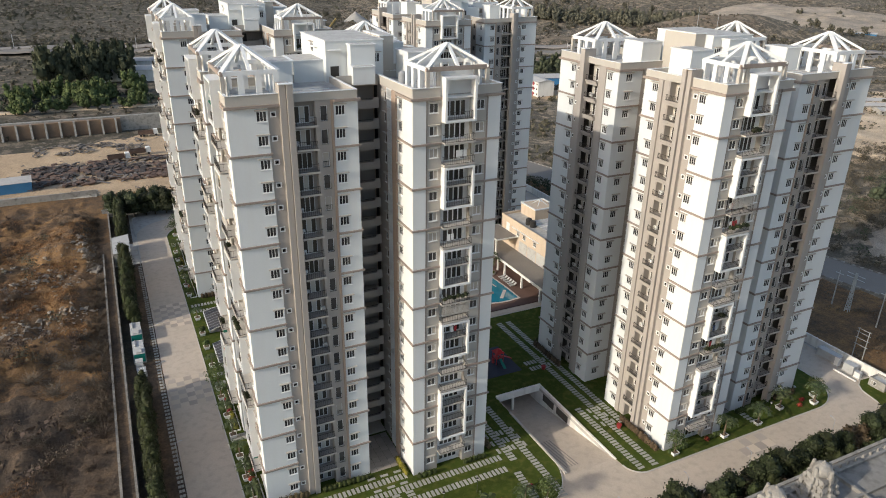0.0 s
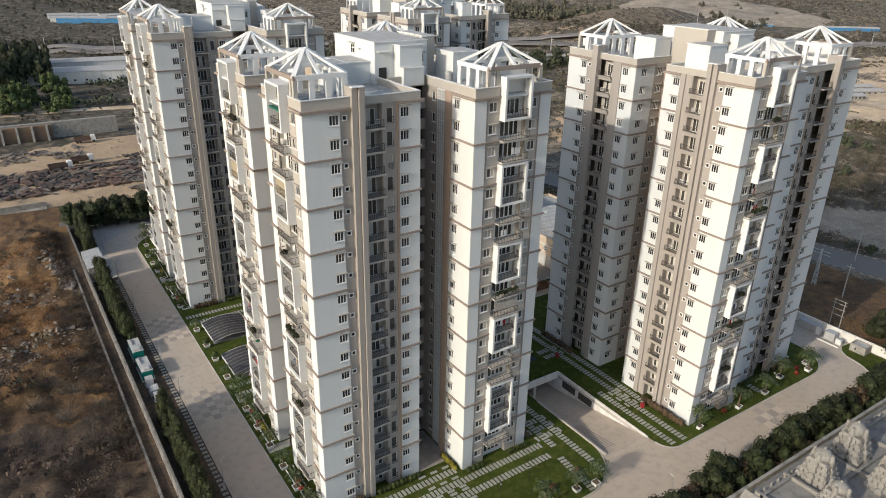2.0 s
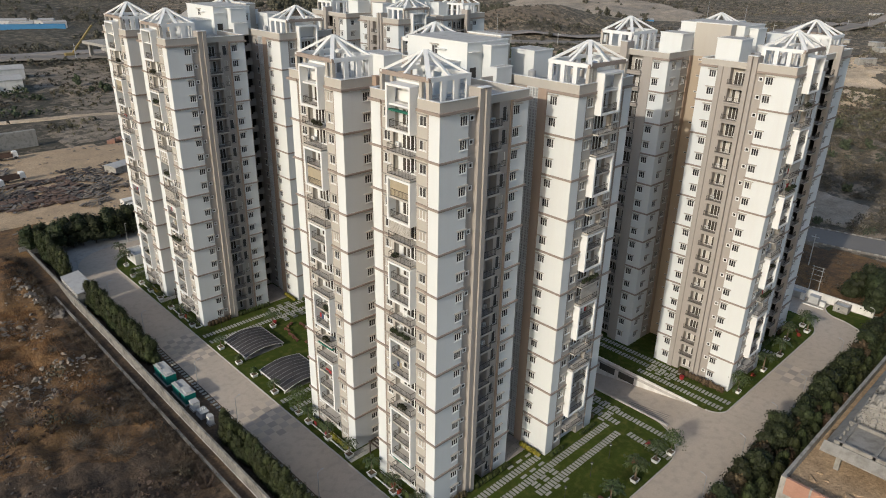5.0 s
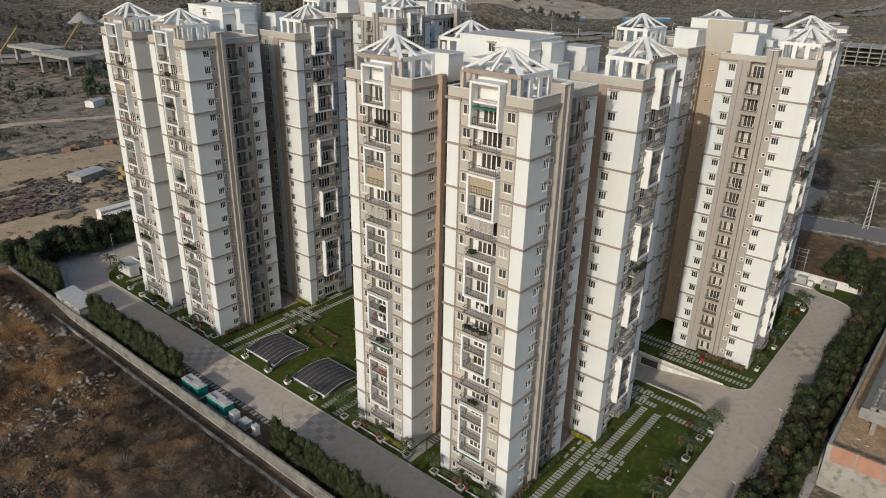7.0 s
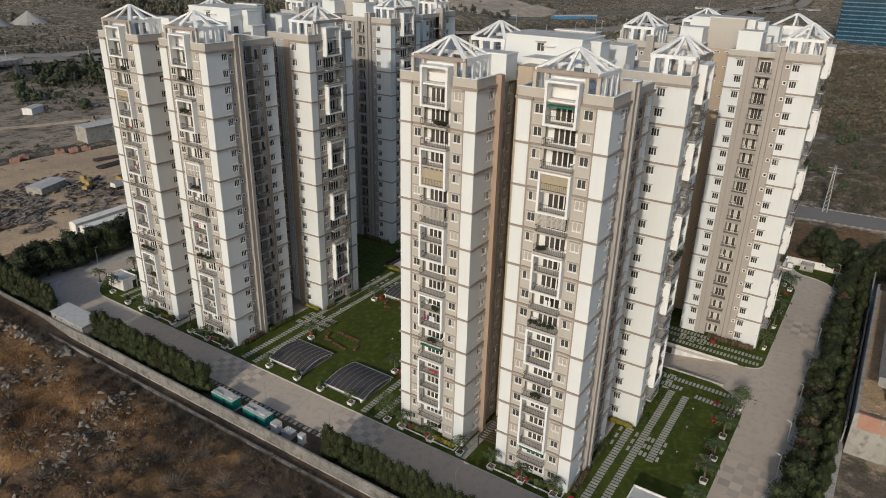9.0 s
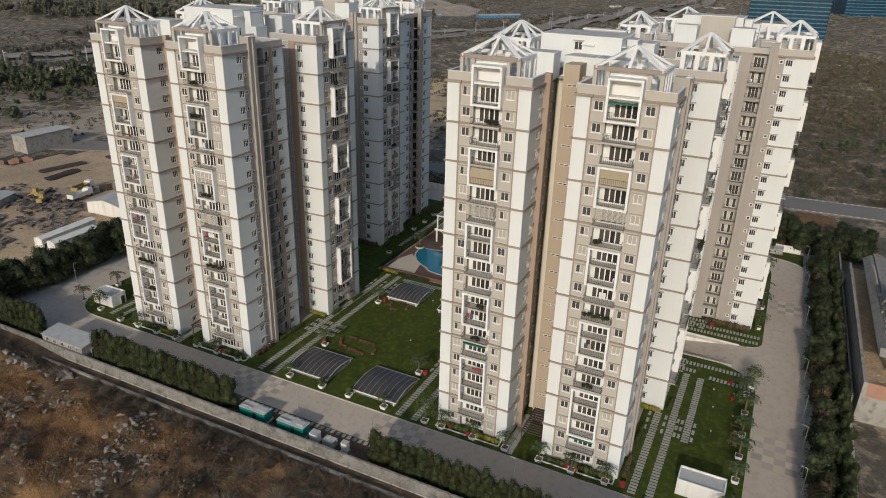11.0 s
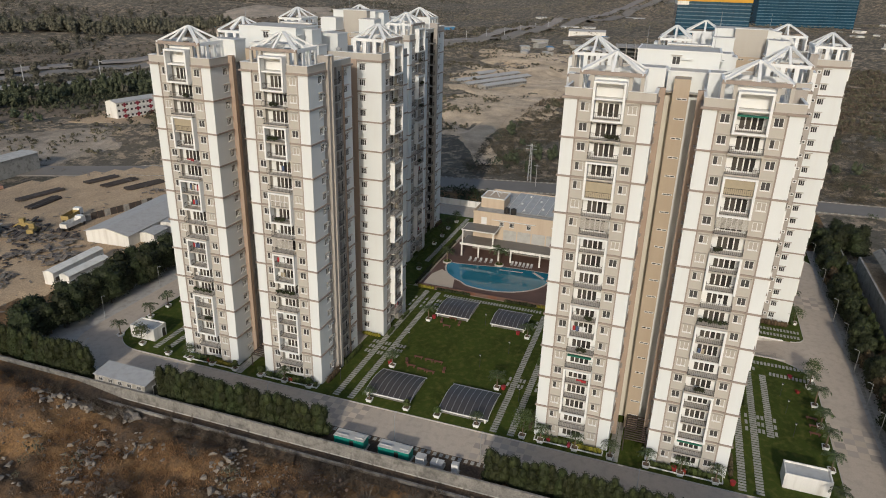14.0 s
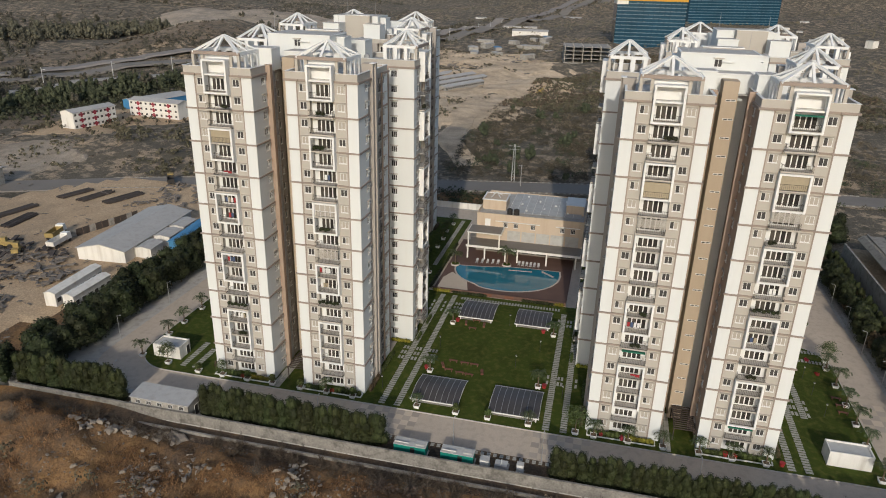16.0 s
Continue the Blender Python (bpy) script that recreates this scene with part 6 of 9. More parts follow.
# machines beside the west wall
def generator(x, y, long):
    t = thing("generator", x, y, -0.05, "teal enclosed diesel generator with grey roof", "generator", "generators by the wall")
    Mesh().box(-1.2, 1.2, -long / 2 - 0.2, long / 2 + 0.2, 0, 0.25, CONCRETE).add("plinth", t)
    Mesh().box(-1.0, 1.0, -long / 2, long / 2, 0.25, 2.1, TEAL).add("housing", t)
    Mesh().box(-1.06, 1.06, -long / 2 - 0.05, long / 2 + 0.05, 2.1, 2.2, GREYMETAL).add("roof", t)
    Mesh().box(-0.55, 0.55, -long / 2 + 0.3, -long / 2 + 1.8, 2.2, 2.42, GREYMETAL).add("exhaust_box", t)
    Mesh().rod((-0.5, 0.2, 2.35), (-0.5, long / 2 - 0.2, 2.35), 0.16, GREYSTEEL, 8).add("silencer", t)
    for i in range(4):
        yy = -long / 2 + 0.5 + i * (long - 1.0) / 3.3
        Mesh().box(-1.02, -0.99, yy, yy + 0.75, 0.5, 1.8, IRON if i == 1 else TEAL).add("door_panel", t)
        Mesh().box(0.99, 1.02, yy, yy + 0.75, 0.5, 1.8, TEAL).add("door_panel", t)


generator(-2.3, 144.0, 5.6)
generator(-2.3, 135.7, 5.6)
for x, y, sx, sy, h, k, nm, lb in ((-2.5, 131.0, 1.3, 1.5, 1.5, STEEL, "switch_cabinet", "white steel electrical cabinet on a plinth"), (-2.3, 128.2, 1.5, 2.0, 0.9, GREYMETAL, "transformer", "grey finned transformer in the service yard"), (-2.4, 125.0, 0.9, 1.1, 1.6, STEEL, "switch_cabinet", "white steel electrical cabinet on a plinth")):
    t = thing(nm, x, y, -0.05, lb, "electrical cabinet")
    Mesh().box(-sx / 2 - 0.15, sx / 2 + 0.15, -sy / 2 - 0.15, sy / 2 + 0.15, 0, 0.2, CONCRETE).add("plinth", t)
    Mesh().box(-sx / 2, sx / 2, -sy / 2, sy / 2, 0.2, 0.2 + h, k).add("housing", t)
    Mesh().box(-sx / 2 - 0.05, sx / 2 + 0.05, -sy / 2 - 0.05, sy / 2 + 0.05, 0.2 + h, 0.28 + h, GREYMETAL).add("roof", t)
    if nm == "transformer":
        for i in range(3):
            Mesh().rod((-0.4 + 0.4 * i, 0, 0.28 + h), (-0.4 + 0.4 * i, 0.0, 0.75 + h), 0.09, STEEL, 7, 0.05).add("bushing", t)
        for i in range(6):
            Mesh().box(-sx / 2 + i * 0.26, -sx / 2 + i * 0.26 + 0.06, -sy / 2 - 0.3, -sy / 2, 0.3, h, GREYMETAL).add("fin", t)


# small houses of the estate
def cabin(x0, x1, y0, y1, h, wall_k, roof_k, parapet, name, label, windows=(), pitch=0.0):
    cx, cy = (x0 + x1) / 2, (y0 + y1) / 2
    t = thing(name, cx, cy, 0, label, "small building")
    a, b = (x1 - x0) / 2, (y1 - y0) / 2
    m = Mesh()
    for s in ((-a, a, -b, -b + 0.2), (-a, a, b - 0.2, b), (-a, -a + 0.2, -b + 0.2, b - 0.2), (a - 0.2, a, -b + 0.2, b - 0.2)):
        m.box(*s, -0.1, h, wall_k)
    m.add("wall", t)
    r = Mesh()
    if parapet:
        r.box(-a + 0.2, a - 0.2, -b + 0.2, b - 0.2, h - 0.45, h - 0.3, roof_k)
    else:
        r.solid([(-a - 0.12, -b - 0.25, h), (a + 0.3, -b - 0.25, h + pitch), (a + 0.3, b + 0.25, h + pitch), (-a - 0.12, b + 0.25, h)], [(-a - 0.12, -b - 0.25, h + 0.12), (a + 0.3, -b - 0.25, h + pitch + 0.12), (a + 0.3, b + 0.25, h + pitch + 0.12), (-a - 0.12, b + 0.25, h + 0.12)], roof_k)
    r.add("roof", t)
    for wx, wy, rz, dt, nm, z in windows:
        if nm == "window":          # a proud frame planted on the wall
            wx, wy = wx + 0.1 * math.sin(rz), wy - 0.1 * math.cos(rz)
        put(nm, dt, t, wx, wy, z, rz)
    return t


SMALLDOOR = Mesh().box(-0.5, 0.5, -0.04, 0.06, 0, 2.1, IRON).box(-0.58, -0.5, -0.06, 0.06, 0, 2.18, TRIM).box(0.5, 0.58, -0.06, 0.06, 0, 2.18, TRIM).box(-0.5, 0.5, -0.06, 0.06, 2.1, 2.18, TRIM).data("door")
BANDWIN = window_mesh(1.0, 0.75, 2, False, fr=0.03)
cabin(-4.85, -1.0, 185.4, 197.2, 3.3, PLASTER, STEELGREY, False, "guard_house", "grey guard house with grey sheet roof by the wall", [(-1.935, -4.6 + i * 2.25, -math.pi / 2, BANDWIN, "window", 2.25) for i in range(5)] + [(1.925, -5.0 + i * 3.2, math.pi / 2, WIN2, "window", 1.0) for i in range(4)] + [(0.6, -5.9, 0, SMALLDOOR, "door", 0)], 0.5)
cabin(13.6, 17.4, 199.3, 205.6, 3.0, WALLWHITE, GREYMETAL, True, "pump_house", "small white flat-roofed pump house on the lawn", [(1.0, -3.16, 0, SMALLDOOR, "door", 0), (-1.91, 1.2, -math.pi / 2, WIN2, "window", 1.0)])
cabin(13.4, 17.0, 67.2, 74.2, 3.0, WALLWHITE, GREYMETAL, True, "pump_house", "small white flat-roofed pump house on the lawn", [(1.0, -3.51, 0, SMALLDOOR, "door", 0)])

cabin(126.4, 129.0, 62.6, 65.8, 1.9, PLASTER, GREYMETAL, True, "meter_hut", "small grey flat-roofed meter hut by the wall", [(-1.31, 0.6, -math.pi / 2, BANDWIN, "window", 0.6)])
t = thing("service_pad", 127.2, 69.8, 0, "kerbed gravel pad of the electrical yard", "paving", "", "structure")
Mesh().box(-2.0, 2.2, -2.2, 2.4, -0.05, 0.06, PLASTER).add("gravel", t)
Mesh().box(-2.2, -2.0, -2.4, 2.6, -0.05, 0.25, WALLWHITE).add("kerb", t)
for x, y, sx, sy, h, k, nm, lb in ((127.4, 70.4, 1.6, 2.2, 1.6, GREYMETAL, "transformer", "grey finned transformer in the electrical yard"), (126.6, 68.2, 0.8, 1.2, 1.2, STEEL, "switch_cabinet", "white steel electrical cabinet on a plinth"), (127.9, 75.6, 1.6, 4.6, 1.5, GREYMETAL, "switch_cabinet", "long grey steel cabinet by the wall"), (127.0, 73.0, 0.9, 0.9, 1.9, STEEL, "switch_cabinet", "white steel electrical cabinet on a plinth")):
    t = thing(nm, x, y, -0.05, lb, "electrical cabinet")
    Mesh().box(-sx / 2 - 0.15, sx / 2 + 0.15, -sy / 2 - 0.15, sy / 2 + 0.15, 0, 0.25, CONCRETE).add("plinth", t)
    Mesh().box(-sx / 2, sx / 2, -sy / 2, sy / 2, 0.25, 0.25 + h, k).add("housing", t)
    Mesh().box(-sx / 2 - 0.06, sx / 2 + 0.06, -sy / 2 - 0.06, sy / 2 + 0.06, 0.25 + h, 0.33 + h, GREYMETAL).add("roof", t)
t = thing("utility_pole", 132.6, 72.6, 0, "double concrete utility pole with cross arms", "pole", "utility poles")
for y in (-1.1, 1.1):
    Mesh().rod((0, y, -0.3), (0, y, 7.4), 0.11, PLASTER, 7, 0.08).add("pole", t)
for z in (3.6, 5.0, 6.3, 7.1):
    Mesh().box(-0.05, 0.05, -1.5, 1.5, z, z + 0.1, PLASTER).add("cross_arm", t)
for x, y in ((107.5, 66.4), (109.3, 67.4), (50.0, 69.4), (84.2, 66.4), (44.2, 68.6)):
    b = new("flower_shrub", cloud_data("flower_shrub", leaf_cloud(np.random.RandomState(int(x)), 150, [(0, 0, 0.35, 0.55, 0.45, 0.4), (0.5, 0.2, 0.3, 0.35, 0.35, 0.3)], 0.17), FLOWER))
    b.location = (x, y, 0.1)
    tagged(b, "low red flowering shrub on the lawn", "shrub", "red flowering shrubs")

# slatted pergola walks in the gaps between the wings
for ty in (99.0, 173.7):
    t = thing("entrance_pergola", 13.2, ty - 1.6, 0, "dark slatted pergola over the entrance steps", "pergola", "entrance pergolas")
    for i in range(12):
        Mesh().box(i * 0.6, i * 0.6 + 0.2, -1.4, 2.4, 2.7 + i * 0.028, 2.85 + i * 0.028, DARKWOOD).add("slat", t)
    for s in (-1.3, 2.3):
        Mesh().bar((-0.1, s, 2.65), (7.0, s, 2.98), 0.14, 0.2, DARKWOOD).add("beam", t)
        for x in (0.1, 6.6):
            Mesh().box(x, x + 0.16, s - 0.08, s + 0.08, 0, 2.65, DARKWOOD).add("post", t)
    t = thing("entrance_path", 10.2, ty + 1.5, 0.10, "stone slab path to the entrance", "path", "", "structure")
    for i in range(13):
        put("stepping_stone", BLOCK, t, i * 0.9, 0, 0)
        put("stepping_stone", BLOCK, t, i * 0.9, 0.92, 0)

for tx, ty, sgn in ((12.3, 99.0, 1), (12.3, 173.7, 1), (75.4, 86.7, -1)):
    cx = tx + (19.3 if sgn > 0 else 35.2 - 19.3)
    t = thing("entrance_court", cx, ty - 11.6, 0.10, "dark paved entrance court between the wings", "paving", "", "structure")
    for i in range(5):
        for j in range(8):
            put("paver", COURTTILE, t, -2.9 + i * 1.18, -4.4 + j * 1.1, 0)

# play corner
t = thing("play_mat", 62.2, 103.5, 0.10, "dark rubber play matting on the lawn", "matting", "", "structure")
Mesh().box(-4.5, 4.5, -5, 5, 0, 0.03, MATTING).add("mat", t)
t = thing("play_frame", 63.6, 103.0, 0.13, "red climbing frame with slides on the matting", "play frame")
for x in (-0.8, 0.8):
    for y in (-0.8, 0.8):
        Mesh().rod((x, y, 0), (x, y, 2.6), 0.07, RED, 7).add("post", t)
Mesh().box(-0.85, 0.85, -0.85, 0.85, 1.3, 1.4, RED).add("platform", t)
Mesh().solid([(-1, -1, 2.5), (1, -1, 2.5), (1, 1, 2.5), (-1, 1, 2.5)], [(-0.1, -0.1, 3.3), (0.1, -0.1, 3.3), (0.1, 0.1, 3.3), (-0.1, 0.1, 3.3)], RED).add("roof", t)
Mesh().bar((0.9, 0, 1.35), (3.2, 0, 0.25), 0.6, 0.08, RED).add("slide", t)
Mesh().bar((0, -0.9, 1.35), (0, -3.0, 0.25), 0.6, 0.08, TEAL).add("slide", t)
for i in range(5):
    Mesh().box(-1.3, -0.9, -0.3, 0.3, 0.2 + i * 0.24, 0.26 + i * 0.24, RED).add("rung", t)

# ---- pool and clubhouse ----
def pool_outline(grow=0.0):
    """A fish-shaped pool: straight on the club side, a long bow towards the court."""
    pts = []
    for i in range(25):
        a = math.pi * i / 24
        y = 140.0 - (14.4 + grow) * math.cos(a)
        x = 80.0 - (13.6 + grow) * math.sin(a) ** 0.85 * (1.0 if y < 146 else 0.93)
        pts.append((x, y))
    return [(82.6 + grow, 126.0 - grow)] + pts + [(79.6 + grow, 152.5 + grow * 0.5), (80.4 + grow, 146.5), (82.2 + grow, 139.0), (82.6 + grow, 132.0)]


m = Mesh()
slab(m, [(62.4, 122.5), (100.0, 122.5), (100.0, 157.0), (62.4, 157.0)], -0.05, 0.20, DECKWOOD)
deck = tagged(m.add("pool_deck"), "dark red brown paved pool deck", "deck", "", "structure")
m = Mesh()
slab(m, [(62.8, 147.8), (70.0, 149.5), (74.5, 154.6), (70.5, 156.2), (62.8, 156.2)], 0.20, 0.24, TANTILE)
m.add("paved_corner", deck, "pale tan paving")
m = Mesh()
slab(m, pool_outline(0.45), 0.20, 0.26, KERB)
m.add("pool_coping", deck, "pale stone coping")
WATER = bpy.data.materials.new("pool_water")
WATER.use_nodes = True
_b = WATER.node_tree.nodes["Principled BSDF"]
_b.inputs["Base Color"].default_value = (0.012, 0.15, 0.22, 1)
_b.inputs["Roughness"].default_value = 0.06
_n = WATER.node_tree.nodes.new("ShaderNodeTexNoise")
_n.inputs["Scale"].default_value, _n.inputs["Detail"].default_value = 1.6, 3
_g = WATER.node_tree.nodes.new("ShaderNodeNewGeometry")
_p = WATER.node_tree.nodes.new("ShaderNodeBump")
_p.inputs["Strength"].default_value, _p.inputs["Distance"].default_value = 0.15, 0.05
WATER.node_tree.links.new(_g.outputs["Position"], _n.inputs["Vector"])
WATER.node_tree.links.new(_n.outputs[0], _p.inputs["Height"])
WATER.node_tree.links.new(_p.outputs[0], _b.inputs["Normal"])
m = Mesh()
slab(m, pool_outline(0.0), 0.20, 0.275, WATER)
tagged(m.add("pool"), "still turquoise swimming pool water", "water", "", "structure")
m = Mesh()
slab(m, [(78.3, 127.4), (79.0, 127.0), (81.9, 130.4), (81.3, 130.9)], 0.27, 0.33, KERB)
slab(m, [(79.9, 139.8), (80.4, 133.2), (80.7, 133.2), (80.2, 139.8)], 0.27, 0.33, KERB)
m.add("pool_step", deck, "pale stone step across the shallow end")
# low wall and hedge round the deck
w = wall("pool_wall", 62.1, 62.35, 122.5, 157.0, 0.9, DECKWOOD, 0.04, "low red brown wall round the pool deck")
for i in range(6):
    y = 124.5 + i * 5.6
    Mesh().box(62.0, 62.1, y, y + 2.3, 0.1, 0.85, TERRA if i in (2, 3) else DECKWOOD).add("panel", w)
bed(61.0, 61.9, 152.2, 156.6, 0.8, LEAFYELLOW, "clipped_hedge", "yellow green clipped hedge by the pool wall", 0.2, 32, 501)
bed(61.0, 61.9, 142.5, 151.5, 0.7, LEAFDARK, "clipped_hedge", "dark clipped hedge by the pool wall", 0.2, 32, 502)
bed(61.0, 61.9, 125.5, 133.5, 0.7, LEAFDARK, "clipped_hedge", "dark clipped hedge by the pool wall", 0.2, 32, 503)
bed(61.0, 61.9, 123.0, 125.2, 0.8, LEAFYELLOW, "clipped_hedge", "yellow green clipped hedge by the pool wall", 0.2, 32, 504)
bed(63.0, 95.0, 157.3, 158.3, 0.8, LEAF, "clipped_hedge", "green hedge beside the pool path", 0.24, 26, 505)


def lounger(x, y, rz):
    t = thing("sun_lounger", x, y, 0.2, "grey sun lounger beside the pool", "sun lounger", "pool loungers")
    t.rotation_euler = (0, 0, rz)
    Mesh().box(-0.32, 0.32, -0.5, 0.75, 0.28, 0.36, GREYMETAL).add("seat", t)
    Mesh().solid([(-0.32, -1.1, 0.75), (0.32, -1.1, 0.75), (0.32, -0.5, 0.28), (-0.32, -0.5, 0.28)], [(-0.32, -1.1, 0.83), (0.32, -1.1, 0.83), (0.32, -0.48, 0.36), (-0.32, -0.48, 0.36)], GREYMETAL).add("backrest", t)
    for a in (-0.26, 0.26):
        for b in (-0.4, 0.65):
            Mesh().box(a - 0.03, a + 0.03, b - 0.03, b + 0.03, 0, 0.28, GREYMETAL).add("leg", t)


for i in range(5):
    lounger(83.2 + 0.15 * i, 149.4 - i * 1.5, math.pi / 2)
for i in range(6):
    lounger(84.6, 137.5 - i * 1.1, math.pi / 2)
for x, y, s in ((83.3, 140.8, 1.7), (79.8, 155.0, 1.3)):
    t = thing("palm_bed", x, y, 0.2, "round raised palm bed by the pool", "planter")
    Mesh().rod((0, 0, 0), (0, 0, 0.4), 1.3, KERB, 14, 1.25).add("rim", t)
    Mesh().rod((0, 0, 0.4), (0, 0, 0.44), 1.1, GRASS, 14, 1.1).add("grass", t)
    p = thing("palm", x, y, 0.5, "large feathery palm by the pool", "palm", "garden palms")
    p.scale = (s, s, s)
    put("trunk", PALMS[0][0], p)
    put("crown", PALMS[0][1], p)


def clubhouse():
    t = thing("clubhouse", 92.6, 120.6, 0, "peach two-storey clubhouse with white terraces and tiled roof", "clubhouse")
    X, Y, H = 23.0, 31.0, 11.4
    m = Mesh()
    m.box(0, X, 0, Y, 0, 4.1, CLUBTILE)
    m.add("ground_storey", t, "shaded glazed ground storey")
    m = Mesh()
    m.box(0, X, 0, Y, 4.1, H, CLUBWALL)
    m.box(-0.1, X + 0.1, -0.1, 0.2, H, H + 0.7, CLUBWALL)
    m.box(-0.1, X + 0.1, Y - 0.2, Y + 0.1, H, H + 0.7, CLUBWALL)
    m.box(-0.1, 0.2, 0.2, Y - 0.2, H, H + 0.7, CLUBWALL)
    m.box(X - 0.2, X + 0.1, 0.2, Y - 0.2, H, H + 0.7, CLUBWALL)
    m.add("wall", t)
    m = Mesh()
    m.box(0.2, X - 0.2, 0.2, Y - 0.2, H, H + 0.1, ROOFING)
    m.add("roof_slab", t)
    # tilted sheet roof with ribs and roof lights
    for i in range(9):
        y0 = 1.2 + i * 2.35
        p = Mesh()
        p.solid([(3.5, y0, H + 0.4), (X - 1, y0, H + 0.55), (X - 1, y0 + 2.28, H + 0.55), (3.5, y0 + 2.28, H + 0.4)], [(3.5, y0, H + 0.5), (X - 1, y0, H + 0.65), (X - 1, y0 + 2.28, H + 0.65), (3.5, y0 + 2.28, H + 0.5)], GREYMETAL)
        p.box(3.5, X - 1, y0 + 2.28, y0 + 2.34, H + 0.45, H + 0.74, STEEL)
        p.add("roof_sheet", t)
    for x, y in ((6, 5), (8, 12), (5, 17), (12, 9), (15, 14), (17, 6), (11, 19), (19, 18)):
        Mesh().box(x, x + 0.7, y, y + 0.5, H + 0.62, H + 0.95, STEEL).add("roof_light", t)
    # stair tower with its small pergola
    m = Mesh()
    m.box(5.5, 12.5, Y - 7.6, Y - 0.6, H, H + 3.0, CLUBWALL)
    m.box(5.3, 12.7, Y - 7.8, Y - 7.4, H + 3.0, H + 3.3, TRIM)
    m.box(5.3, 12.7, Y - 0.8, Y - 0.4, H + 3.0, H + 3.3, TRIM)
    m.box(5.3, 5.7, Y - 7.4, Y - 0.8, H + 3.0, H + 3.3, TRIM)
    m.box(12.3, 12.7, Y - 7.4, Y - 0.8, H + 3.0, H + 3.3, TRIM)
    m.box(5.7, 12.3, Y - 7.4, Y - 0.8, H + 3.004, H + 3.1, CLUBWALL)
    m.add("stair_tower", t)
    for a, b in ((7.6, Y - 5.5), (10.6, Y - 5.5), (7.6, Y - 2.7), (10.6, Y - 2.7)):
        Mesh().bar((a, b, H + 3.25), (9.1, Y - 4.1, H + 4.6), 0.18, 0.14, TRIM).add("pergola_rafter", t)
    Mesh().box(7.0, 15.0, 0.6, 5.8, H, H + 3.0, CLUBWALL).add("lift_house", t, "brown plastered lift house")
    Mesh().box(6.9, 15.1, 0.5, 5.9, H + 3.0, H + 3.2, TRIM).add("lift_house_rim", t)
    for y in (Y - 9.2, Y - 11.2):
        tank = Mesh().rod((2.6, y, H + 0.1), (2.6, y, H + 1.7), 0.85, IRON, 14, 0.8)
        tank.rod((2.6, y, H + 1.7), (2.6, y, H + 2.0), 0.8, IRON, 14, 0.25)
        tank.add("water_tank", t, "black plastic water tank")
    # upper windows with hoods on the pool side
    for y in (22.5, 19.5, 14.5, 3.0, 6.0):
        put("window", WIN3, t, -0.1, y, 8.3, -math.pi / 2)
    for x in (4, 9, 14, 19):
        put("window", WIN3, t, x, -0.1, 8.3, 0)
    Mesh().box(-0.06, 0.0, 27.0, 28.6, 8.25, 10.4, TRIM).add("door", t)
    Mesh().box(-0.35, 0.0, 12.5, 25.5, 9.9, 10.05, TRIM).add("sun_hood", t)
    Mesh().box(-0.35, 0.0, 1.0, 8.0, 9.9, 10.05, TRIM).add("sun_hood", t)
    for i in range(6):
        Mesh().box(-0.05, 0.0, 1.0 + i * 4.2, 4.6 + i * 4.2, 0.6, 3.4, GLASS).add("glazing", t)
    # terraces: slab, columns, upper canopy
    Mesh().box(-7.0, 0, 0, Y + 1.6, 3.8, 4.1, WALLWHITE).add("terrace_slab", t, "white terrace slab")
    Mesh().box(-6.9, -0.1, 0.1, Y + 1.5, 4.104, 4.16, CLUBTILE).add("terrace_floor", t, "dark tiled terrace floor")
    Mesh().box(-7.1, -6.95, -0.1, Y + 1.7, 3.75, 4.4, WALLWHITE).add("terrace_parapet", t, "white terrace parapet")
    Mesh().box(-6.5, 0.0, 22.6, Y + 1.6, 7.95, 8.2, WALLWHITE).add("upper_canopy", t, "white flat canopy")
    Mesh().box(-6.2, -0.3, 22.9, Y + 1.3, 8.2, 8.26, CLUBTILE).add("canopy_top", t)
    for y in (1.0, 9.2, 17.5, 21.0, 27.0, Y + 1.0):
        Mesh().box(-6.8, -6.35, y, y + 0.4, 0.2, 3.75, WALLWHITE).add("column", t)
    for y in (23.0, Y + 1.0):
        Mesh().box(-6.4, -6.05, y, y + 0.35, 4.1, 7.95, WALLWHITE).add("column", t)
    for i in range(5):
        Mesh().box(-0.06, 0.02, 1.2 + i * 4.2, 5.0 + i * 4.2, 4.2, 7.3, GREYMETAL).add("shutter", t)
        for k in range(10):
            Mesh().box(-0.1, -0.064, 1.2 + i * 4.2, 5.0 + i * 4.2, 4.3 + k * 0.3, 4.38 + k * 0.3, GREYMETAL).add("shutter_slat", t)


clubhouse()

